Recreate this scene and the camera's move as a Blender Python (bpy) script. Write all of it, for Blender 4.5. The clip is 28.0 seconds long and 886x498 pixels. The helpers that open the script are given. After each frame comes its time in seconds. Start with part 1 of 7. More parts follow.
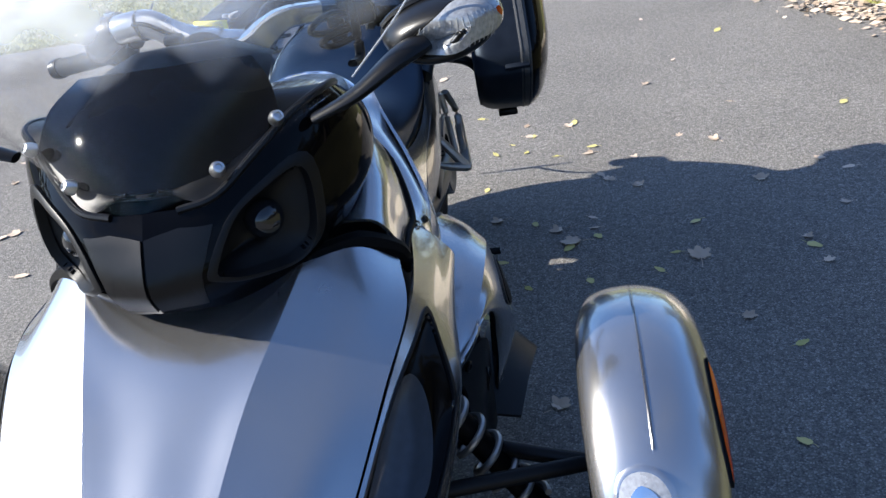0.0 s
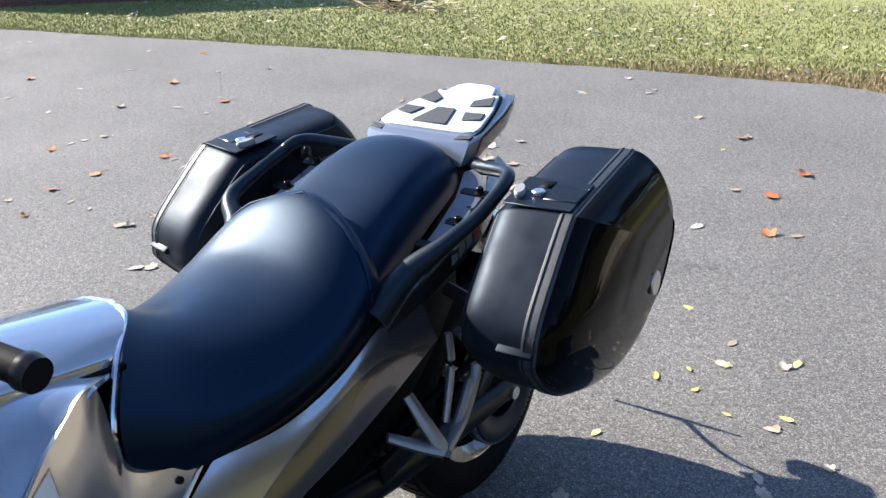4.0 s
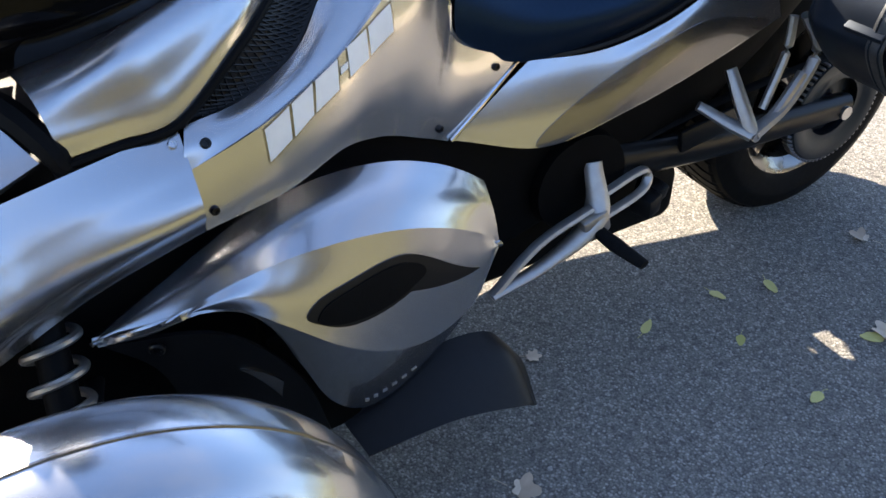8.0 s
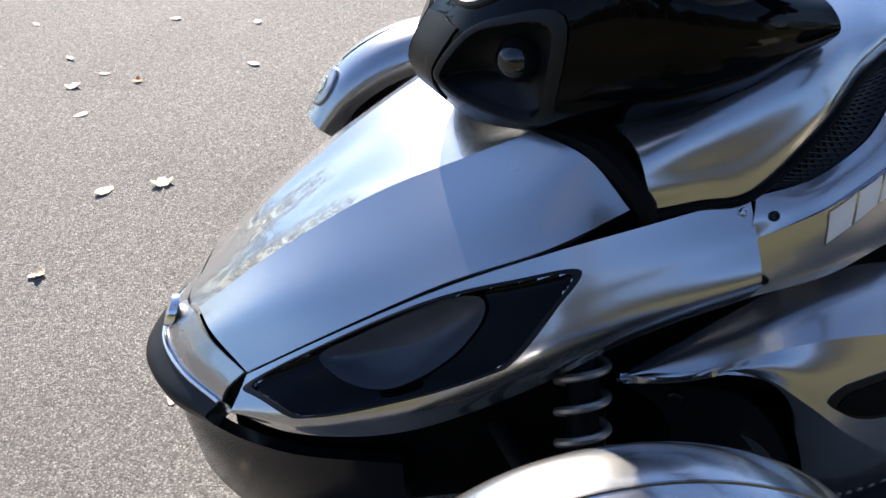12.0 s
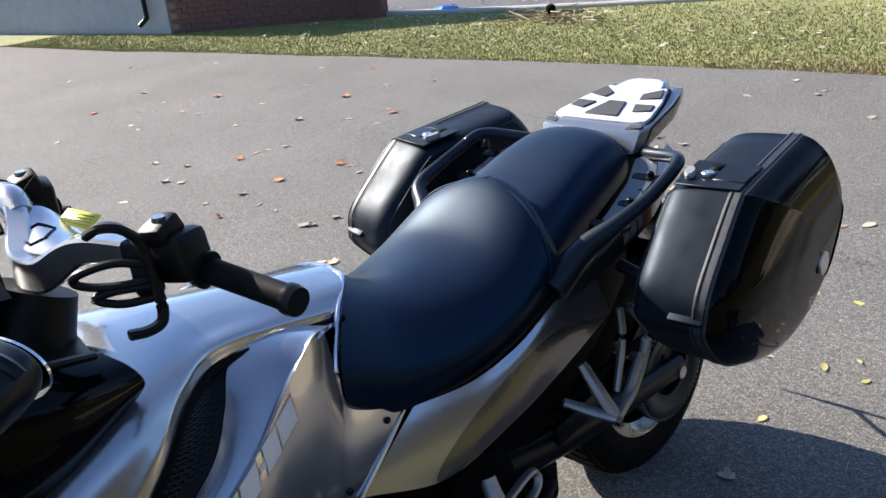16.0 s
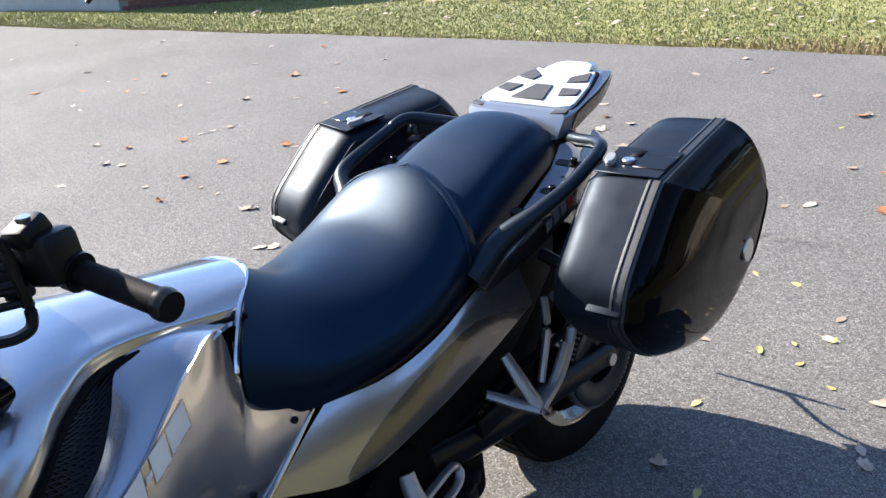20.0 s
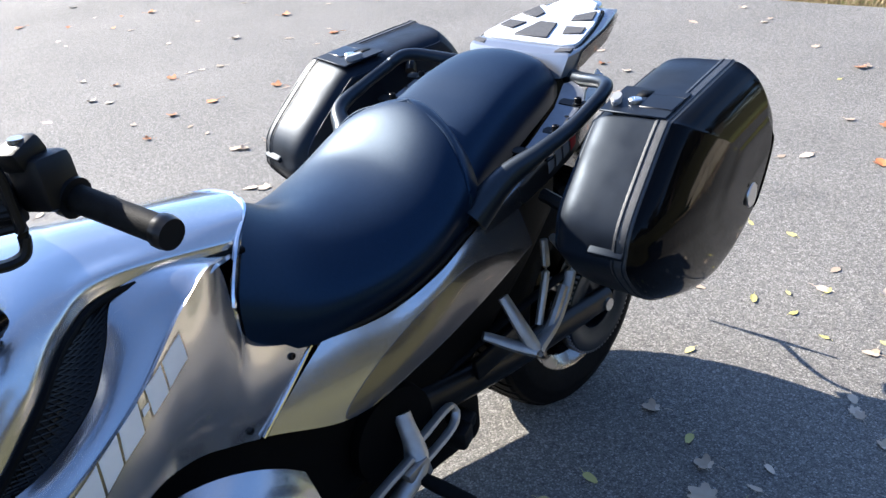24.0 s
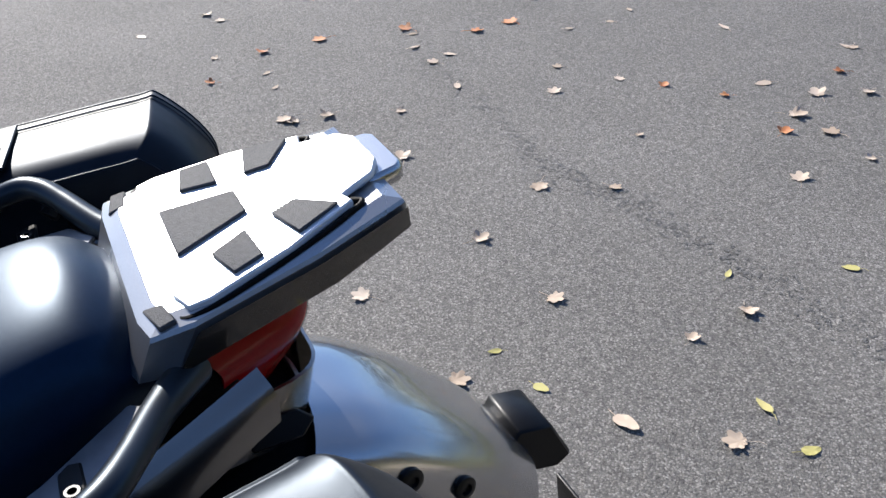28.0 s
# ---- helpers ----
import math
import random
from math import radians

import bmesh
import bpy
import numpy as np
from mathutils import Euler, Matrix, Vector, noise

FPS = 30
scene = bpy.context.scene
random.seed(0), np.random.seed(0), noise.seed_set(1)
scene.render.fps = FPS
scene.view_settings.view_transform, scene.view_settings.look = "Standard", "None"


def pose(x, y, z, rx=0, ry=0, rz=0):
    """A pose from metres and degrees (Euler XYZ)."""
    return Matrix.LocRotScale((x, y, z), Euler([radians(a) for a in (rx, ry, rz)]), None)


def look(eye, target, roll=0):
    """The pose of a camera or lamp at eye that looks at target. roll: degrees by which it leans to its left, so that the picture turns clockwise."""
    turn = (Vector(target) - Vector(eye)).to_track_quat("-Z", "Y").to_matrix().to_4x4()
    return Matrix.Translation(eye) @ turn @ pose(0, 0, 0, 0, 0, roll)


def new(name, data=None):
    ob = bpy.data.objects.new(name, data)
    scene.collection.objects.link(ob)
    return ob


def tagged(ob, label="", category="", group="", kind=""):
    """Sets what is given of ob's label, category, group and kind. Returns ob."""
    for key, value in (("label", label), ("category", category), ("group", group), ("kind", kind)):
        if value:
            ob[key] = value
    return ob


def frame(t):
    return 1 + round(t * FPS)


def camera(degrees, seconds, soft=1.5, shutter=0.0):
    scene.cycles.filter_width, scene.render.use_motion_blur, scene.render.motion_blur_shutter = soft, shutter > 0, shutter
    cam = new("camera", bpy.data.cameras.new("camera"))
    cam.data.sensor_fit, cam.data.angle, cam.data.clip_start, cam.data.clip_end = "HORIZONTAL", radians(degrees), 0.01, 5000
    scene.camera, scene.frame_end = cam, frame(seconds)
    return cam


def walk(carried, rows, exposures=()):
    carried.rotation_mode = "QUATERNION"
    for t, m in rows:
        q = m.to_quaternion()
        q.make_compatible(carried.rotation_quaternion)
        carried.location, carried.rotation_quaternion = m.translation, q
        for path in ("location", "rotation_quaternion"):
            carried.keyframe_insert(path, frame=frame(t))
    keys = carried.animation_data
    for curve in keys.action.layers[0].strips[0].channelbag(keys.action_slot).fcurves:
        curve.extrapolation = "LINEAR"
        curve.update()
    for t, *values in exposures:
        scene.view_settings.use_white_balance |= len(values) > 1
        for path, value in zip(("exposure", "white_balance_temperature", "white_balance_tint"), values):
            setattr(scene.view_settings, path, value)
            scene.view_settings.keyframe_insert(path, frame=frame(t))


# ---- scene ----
cam = camera(51.9, 28.0)
PATH = [
    (0, (0.603, -1.165, 1.409), (0.289, 0.596, 0.516), -10.5),
    (0.5, (0.735, -0.87, 1.407), (0.334, 0.855, 0.478), -6.2),
    (1, (0.887, -0.648, 1.391), (0.04, 0.929, 0.499), -8.1),
    (1.5, (0.984, -0.434, 1.464), (-0.098, 1.043, 0.66), -7.9),
    (2, (0.942, -0.213, 1.489), (-0.115, 1.33, 0.781), -1.9),
    (2.5, (0.942, -0.015, 1.51), (-0.127, 1.526, 0.817), -4.7),
    (4.5, (1.271, 0.151, 1.462), (0.146, 1.581, 0.632), -2.7),
    (5, (1.291, 0.156, 1.437), (0.078, 1.496, 0.581), -4.8),
    (5.5, (1.291, 0.169, 1.394), (0.091, 1.452, 0.439), -3.6),
    (6, (1.303, 0.18, 1.371), (0.133, 1.409, 0.314), -3.4),
    (6.5, (1.303, 0.182, 1.346), (0.167, 1.389, 0.227), -3.8),
    (7, (1.303, 0.162, 1.33), (0.111, 1.297, 0.195), -4.1),
    (7.5, (1.289, 0.121, 1.324), (-0.005, 1.126, 0.177), -2.0),
    (8, (1.283, 0.067, 1.307), (-0.083, 0.857, 0.078), -0.3),
    (8.5, (1.282, 0.002, 1.288), (-0.121, 0.618, 0.004), 1.3),
    (9, (1.302, -0.05, 1.276), (-0.072, 0.387, -0.111), 1.8),
    (9.5, (1.308, -0.116, 1.232), (0.002, 0.182, -0.253), 2.6),
    (10, (1.313, -0.162, 1.209), (0.081, 0.054, -0.351), 3.4),
    (10.5, (1.301, -0.209, 1.209), (0.037, -0.105, -0.338), 3.4),
    (11, (1.269, -0.234, 1.249), (-0.137, -0.184, -0.172), 1.5),
    (11.5, (1.239, -0.247, 1.292), (-0.265, -0.178, -0.024), -0.3),
    (12, (1.225, -0.246, 1.355), (-0.419, -0.034, 0.236), -2.2),
    (12.5, (1.229, -0.249, 1.424), (-0.502, 0.169, 0.514), -2.7),
    (13, (1.234, -0.21, 1.473), (-0.488, 0.436, 0.687), -2.5),
    (13.5, (1.238, -0.174, 1.491), (-0.447, 0.615, 0.757), -3.4),
    (15.5, (1.259, -0.041, 1.488), (-0.134, 1.203, 0.77), -6.8),
    (16, (1.272, -0.028, 1.482), (-0.095, 1.238, 0.753), -6.8),
    (16.5, (1.287, -0.025, 1.479), (-0.077, 1.235, 0.735), -6.6),
    (17, (1.303, -0.015, 1.477), (-0.053, 1.248, 0.724), -6.6),
    (17.5, (1.312, -0.006, 1.476), (-0.044, 1.258, 0.726), -6.6),
    (18, (1.317, 0.002, 1.479), (-0.046, 1.266, 0.739), -6.9),
    (18.5, (1.314, 0.014, 1.477), (-0.051, 1.274, 0.736), -7.3),
    (19, (1.308, 0.027, 1.475), (-0.052, 1.278, 0.71), -6.3),
    (19.5, (1.305, 0.063, 1.477), (-0.013, 1.353, 0.703), -6.6),
    (20, (1.298, 0.08, 1.476), (-0.002, 1.382, 0.693), -6.5),
    (20.5, (1.289, 0.087, 1.48), (-0.017, 1.394, 0.715), -6.6),
    (22.5, (1.267, 0.093, 1.468), (-0.011, 1.405, 0.664), -5.9),
    (23, (1.268, 0.097, 1.467), (-0.004, 1.403, 0.645), -6.4),
    (23.5, (1.265, 0.096, 1.456), (0.004, 1.383, 0.589), -5.8),
    (24, (1.264, 0.076, 1.448), (0.01, 1.356, 0.561), -5.2),
    (24.5, (1.215, 0.145, 1.415), (0.02, 1.434, 0.46), -1.6),
    (25, (1.141, 0.312, 1.414), (-0.022, 1.634, 0.466), 0.5),
    (25.5, (1.0, 0.453, 1.402), (-0.138, 1.828, 0.5), -3.8),
    (26, (0.859, 0.598, 1.394), (-0.18, 1.973, 0.38), -6.3),
    (26.5, (0.843, 0.848, 1.369), (-0.342, 2.069, 0.317), -6.2),
    (27, (0.841, 1.062, 1.382), (-0.384, 2.195, 0.279), -4.4),
    (27.2, (0.82, 1.152, 1.371), (-0.461, 2.245, 0.293), -3.4),
    (27.5, (0.786, 1.324, 1.387), (-0.593, 2.323, 0.339), -2.0),
    (28, (0.804, 1.642, 1.387), (-0.748, 2.326, 0.328), -3.8),
]
EXPOSURES = [(0, 1.45, 6400, 10), (0.6, 1.8, 6400, 10), (1, 2.05, 6350, 10), (2, 1.97, 6700, 10), (4.5, 1.52, 6400, 10), (5, 1.52, 6450, 10), (6.5, 2.0, 6350, 10), (7.5, 2.45, 6750, 10), (8, 2.65, 7550, 11), (9, 2.75, 8300, 12), (10, 2.25, 8200, 13), (11, 1.88, 7700, 13), (12, 1.5, 6900, 12), (13, 1.4, 6600, 12), (15.5, 1.25, 6700, 11), (17, 1.27, 6700, 11), (20, 1.65, 6550, 11), (23, 1.7, 6450, 11), (25, 2.1, 6350, 10), (26, 2.1, 6250, 10), (27, 2.0, 6150, 10), (28, 0.9, 6350, 11)]
walk(cam, [(t, look(eye, target, roll)) for t, eye, target, roll in PATH], EXPOSURES)
# ---- light ----
SUN_EL, SUN_TO = 30.5, Vector((-1.0, -0.10, 0.0)).normalized()
sun_dir = Vector((SUN_TO.x * math.cos(radians(SUN_EL)), SUN_TO.y * math.cos(radians(SUN_EL)), math.sin(radians(SUN_EL))))
sun_lamp = new("sun", bpy.data.lights.new("sun", "SUN"))
sun_lamp.data.energy, sun_lamp.data.angle, sun_lamp.data.color = 5.0, radians(0.55), (1.0, 0.945, 0.86)
sun_lamp.matrix_world = look(sun_dir * 30, (0, 0, 0))
world = bpy.data.worlds.new("sky")
scene.world = world
world.use_nodes = True
wn = world.node_tree.nodes
sky = wn.new("ShaderNodeTexSky")
sky.sky_type, sky.sun_disc = "NISHITA", False
sky.sun_elevation, sky.sun_rotation = radians(SUN_EL), math.atan2(sun_dir.x, sun_dir.y)
sky.air_density, sky.dust_density, sky.ozone_density = 1.0, 0.3, 3.5
blue = wn.new("ShaderNodeMix")
blue.data_type, blue.blend_type = "RGBA", "MULTIPLY"
blue.inputs["Factor"].default_value = 1.0
blue.inputs["B"].default_value = (0.9, 0.98, 1.13, 1)
world.node_tree.links.new(sky.outputs[0], blue.inputs["A"])
# thin high cloud all over the sky
lift, spin, cloud, thin = wn.new("ShaderNodeTexCoord"), wn.new("ShaderNodeMapping"), wn.new("ShaderNodeTexNoise"), wn.new("ShaderNodeMapRange")
spin.inputs["Scale"].default_value = (1.0, 1.0, 2.6)
cloud.inputs["Scale"].default_value, cloud.inputs["Detail"].default_value, cloud.inputs["Roughness"].default_value = 2.4, 9, 0.58
thin.inputs["From Min"].default_value, thin.inputs["From Max"].default_value, thin.inputs["To Max"].default_value = 0.5, 0.78, 0.45
grey, veil = wn.new("ShaderNodeRGBToBW"), wn.new("ShaderNodeMix")
white = wn.new("ShaderNodeVectorMath")
white.operation, veil.data_type = "SCALE", "RGBA"
white.inputs["Scale"].default_value = 2.3
wl = world.node_tree.links
wl.new(lift.outputs["Generated"], spin.inputs["Vector"])
wl.new(spin.outputs[0], cloud.inputs["Vector"])
wl.new(cloud.outputs["Fac"], thin.inputs["Value"])
wl.new(blue.outputs["Result"], grey.inputs[0])
wl.new(grey.outputs[0], white.inputs[0])
wl.new(thin.outputs[0], veil.inputs["Factor"])
wl.new(blue.outputs["Result"], veil.inputs["A"])
wl.new(white.outputs[0], veil.inputs["B"])
wl.new(veil.outputs["Result"], wn["Background"].inputs[0])
wn["Background"].inputs[1].default_value = 0.1


# ---- materials ----
def mat(name, color, rough=0.5, metal=0.0, coat=0.0, spread=0.12, scale=30.0, bump=0.0, bump_scale=200.0, spec=0.5, rough_spread=0.08, coarse=3.0, other=None, tint=(1, 1, 1)):
    """A principled surface with two scales of noise in its colour, its gloss and its relief."""
    m = bpy.data.materials.new(name)
    m.use_nodes = True
    nt = m.node_tree
    n, ln = nt.nodes, nt.links
    b = n["Principled BSDF"]
    co = n.new("ShaderNodeTexCoord")
    fine, wide = n.new("ShaderNodeTexNoise"), n.new("ShaderNodeTexNoise")
    fine.inputs["Scale"].default_value, wide.inputs["Scale"].default_value = scale, coarse
    fine.inputs["Detail"].default_value = wide.inputs["Detail"].default_value = 6
    for t in (fine, wide):
        ln.new(co.outputs["Object"], t.inputs["Vector"])
    add = n.new("ShaderNodeMath")
    add.operation = "ADD"
    ln.new(fine.outputs["Fac"], add.inputs[0])
    ln.new(wide.outputs["Fac"], add.inputs[1])
    ramp = n.new("ShaderNodeMapRange")
    ramp.inputs["From Min"].default_value, ramp.inputs["From Max"].default_value = 0.65, 1.35
    ln.new(add.outputs[0], ramp.inputs["Value"])
    mix = n.new("ShaderNodeMix")
    mix.data_type = "RGBA"
    lo = [c * (1 - spread) for c in color]
    hi = [min(1, c * (1 + spread)) for c in (other or color)]
    mix.inputs["A"].default_value, mix.inputs["B"].default_value = (*lo, 1), (*hi, 1)
    ln.new(ramp.outputs[0], mix.inputs["Factor"])
    ln.new(mix.outputs["Result"], b.inputs["Base Color"])
    rr = n.new("ShaderNodeMapRange")
    rr.inputs["From Min"].default_value, rr.inputs["From Max"].default_value = 0.3, 0.7
    rr.inputs["To Min"].default_value, rr.inputs["To Max"].default_value = max(0, rough - rough_spread), min(1, rough + rough_spread)
    ln.new(wide.outputs["Fac"], rr.inputs["Value"])
    ln.new(rr.outputs[0], b.inputs["Roughness"])
    b.inputs["Metallic"].default_value = metal
    b.inputs["Specular IOR Level"].default_value = spec
    b.inputs["Specular Tint"].default_value = (*tint, 1)
    b.inputs["Coat Weight"].default_value, b.inputs["Coat Roughness"].default_value = coat, 0.03
    if bump:
        grain = n.new("ShaderNodeTexNoise")
        grain.inputs["Scale"].default_value, grain.inputs["Detail"].default_value = bump_scale, 4
        ln.new(co.outputs["Object"], grain.inputs["Vector"])
        bp = n.new("ShaderNodeBump")
        bp.inputs["Strength"].default_value, bp.inputs["Distance"].default_value = bump, 0.002
        ln.new(grain.outputs["Fac"], bp.inputs["Height"])
        ln.new(bp.outputs[0], b.inputs["Normal"])
    return m


SILVER = mat("silver_paint", (0.39, 0.39, 0.395), 0.25, 0.92, 1.0, 0.05, 900, 0.015, 1500, rough_spread=0.03)
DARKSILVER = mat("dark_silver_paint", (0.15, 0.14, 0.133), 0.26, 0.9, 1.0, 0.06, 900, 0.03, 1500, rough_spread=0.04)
RACKPAINT = mat("rack_paint", (0.30, 0.305, 0.315), 0.3, 0.75, 0.3, 0.08, 600, 0.03, 1200, rough_spread=0.05)
ALU = mat("cast_aluminium", (0.40, 0.38, 0.355), 0.45, 0.85, 0.0, 0.12, 60, 0.1, 400)
RIM = mat("silver_rim", (0.62, 0.59, 0.53), 0.27, 0.88, 0.2, 0.12, 40, 0.05, 500, other=(0.62, 0.58, 0.47))
PLASTIC = mat("black_plastic", (0.005, 0.005, 0.0055), 0.42, 0, 0, 0.25, 80, 0.1, 700, spec=0.2)
SATIN = mat("satin_black", (0.004, 0.004, 0.0045), 0.33, 0, 0.0, 0.2, 60, 0.03, 900, spec=0.25)
GLOSS = mat("gloss_black", (0.002, 0.002, 0.0025), 0.06, 0, 0.0, 0.2, 50, 0.0, 900, rough_spread=0.03, spec=0.09)
# blue specular tint stands in for sky sheen on the black rails
RAIL = mat("rail_black", (0.010, 0.012, 0.015), 0.34, 0, 0.0, 0.25, 60, 0.03, 900, spec=0.35, tint=(0.6, 0.8, 1.0))
CUP = mat("scoop_grey", (0.06, 0.065, 0.075), 0.34, 0, 0.0, 0.2, 60, 0.08, 900, spec=0.4)
SPOILER = mat("spoiler_black", (0.004, 0.0045, 0.006), 0.16, 0, 0.0, 0.25, 40, 0.0, 900, spec=0.2)
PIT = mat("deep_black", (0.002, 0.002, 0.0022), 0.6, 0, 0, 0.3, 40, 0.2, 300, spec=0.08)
# blue base and specular tint paint a sky sheen onto black vinyl
VINYL = mat("seat_vinyl", (0.0035, 0.0085, 0.02), 0.37, 0, 0.0, 0.25, 160, 0.06, 1100, spec=0.32, tint=(0.3, 0.62, 1.0), rough_spread=0.05)
RUBBER = mat("tyre_rubber", (0.003, 0.003, 0.003), 0.7, 0, 0, 0.3, 60, 0.2, 500, spec=0.1, other=(0.007, 0.0068, 0.0065))
# bluish base and tint imitate sky reflected in the black cases
CASE = mat("case_plastic", (0.007, 0.009, 0.013), 0.47, 0, 0.0, 0.35, 25, 0.05, 1200, rough_spread=0.12, coarse=9, spec=0.2, tint=(0.55, 0.75, 1.0))
BAND = mat("case_band", (0.028, 0.029, 0.031), 0.5, 0, 0, 0.4, 60, 0.3, 600)
STEEL = mat("bare_steel", (0.55, 0.55, 0.55), 0.3, 1.0, 0, 0.1, 80)
CHROME = mat("chrome", (0.8, 0.8, 0.8), 0.08, 1.0, 0, 0.03, 80)
AMBER = mat("amber_lens", (0.80, 0.12, 0.002), 0.2, 0, 0.15, 0.12, 120, spec=0.3)
AMBERDARK = mat("deep_amber_lens", (0.42, 0.05, 0.002), 0.22, 0, 0.15, 0.15, 120, spec=0.3)
RED = mat("red_lens", (0.26, 0.002, 0.004), 0.2, 0, 0.0, 0.15, 120, spec=0.2)
CLEAR = mat("clear_lens", (0.30, 0.305, 0.31), 0.24, 0.35, 0.6, 0.4, 160, 0.15, 300)
DARKLENS = mat("headlamp_lens", (0.008, 0.009, 0.011), 0.05, 0.0, 0.4, 0.2, 50, spec=0.4)
WHITE = mat("white_marking", (0.75, 0.73, 0.68), 0.45, 0.2, 0, 0.06, 60)
GREYMARK = mat("grey_marking", (0.25, 0.25, 0.25), 0.45, 0, 0, 0.1, 60)
REDMARK = mat("red_marking", (0.5, 0.03, 0.03), 0.45, 0, 0, 0.1, 60)
YELLOW = mat("yellow_tag", (0.75, 0.68, 0.06), 0.5, 0, 0, 0.08, 60)
PAD = mat("rubber_pad", (0.045, 0.045, 0.048), 0.8, 0, 0, 0.3, 200, 0.5, 600)
PLATE = mat("rack_plate", (0.74, 0.75, 0.77), 0.42, 0.25, 0.0, 0.06, 40, 0.1, 500)
BLUE = mat("blue_plastic", (0.05, 0.25, 0.75), 0.4, 0, 0, 0.1, 20)
SUBFRAME = mat("grey_subframe", (0.13, 0.135, 0.145), 0.36, 0.6, 0.0, 0.2, 60, 0.05, 700)
MIRROR = mat("mirror_glass", (0.9, 0.9, 0.9), 0.02, 1.0, 0, 0.01, 20, rough_spread=0.0)


def clear_plastic(name, tint, rough=0.02):
    m = bpy.data.materials.new(name)
    m.use_nodes = True
    n, ln = m.node_tree.nodes, m.node_tree.links
    n.remove(n["Principled BSDF"])
    tr, gl, fr, mx = n.new("ShaderNodeBsdfTransparent"), n.new("ShaderNodeBsdfGlossy"), n.new("ShaderNodeLayerWeight"), n.new("ShaderNodeMixShader")
    co, no, mr = n.new("ShaderNodeTexCoord"), n.new("ShaderNodeTexNoise"), n.new("ShaderNodeMapRange")
    no.inputs["Scale"].default_value = 6
    ln.new(co.outputs["Object"], no.inputs["Vector"])
    mr.inputs["To Min"].default_value, mr.inputs["To Max"].default_value = rough, rough + 0.05
    ln.new(no.outputs["Fac"], mr.inputs["Value"])
    ln.new(mr.outputs[0], gl.inputs["Roughness"])
    tr.inputs[0].default_value = (*tint, 1)
    fr.inputs["Blend"].default_value = 0.5
    steep, gain = n.new("ShaderNodeMath"), n.new("ShaderNodeMath")
    steep.operation, gain.operation = "POWER", "MULTIPLY_ADD"
    steep.inputs[1].default_value, gain.inputs[1].default_value, gain.inputs[2].default_value = 4.0, 0.55, 0.008
    ln.new(fr.outputs["Facing"], steep.inputs[0])
    ln.new(steep.outputs[0], gain.inputs[0])
    # pale dust haze, thickened with height to stand in for sun glare
    dust_glare, hz, mh = n.new("ShaderNodeBsdfTranslucent"), n.new("ShaderNodeMapRange"), n.new("ShaderNodeMixShader")
    dust_glare.inputs[0].default_value = (0.9, 0.92, 0.95, 1)
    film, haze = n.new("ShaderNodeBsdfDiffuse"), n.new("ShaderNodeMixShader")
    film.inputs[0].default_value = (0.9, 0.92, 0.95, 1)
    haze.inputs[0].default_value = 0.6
    ln.new(dust_glare.outputs[0], haze.inputs[1])
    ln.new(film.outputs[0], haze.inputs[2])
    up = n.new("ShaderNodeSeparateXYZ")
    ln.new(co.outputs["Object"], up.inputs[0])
    glare_height = n.new("ShaderNodeMath")
    glare_height.operation = "MULTIPLY_ADD"
    glare_height.inputs[1].default_value = 0.35
    ln.new(no.outputs["Fac"], glare_height.inputs[0])
    ln.new(up.outputs[2], glare_height.inputs[2])
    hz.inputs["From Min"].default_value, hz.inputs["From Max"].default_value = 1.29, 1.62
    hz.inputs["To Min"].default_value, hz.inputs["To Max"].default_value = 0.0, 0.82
    for a, b in ((gain.outputs[0], mx.inputs[0]), (mh.outputs[0], mx.inputs[1]), (gl.outputs[0], mx.inputs[2]), (mx.outputs[0], n["Material Output"].inputs[0]), (glare_height.outputs[0], hz.inputs["Value"]), (hz.outputs[0], mh.inputs[0]), (tr.outputs[0], mh.inputs[1]), (haze.outputs[0], mh.inputs[2])):
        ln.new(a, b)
    return m


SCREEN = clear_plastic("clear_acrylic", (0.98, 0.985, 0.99))


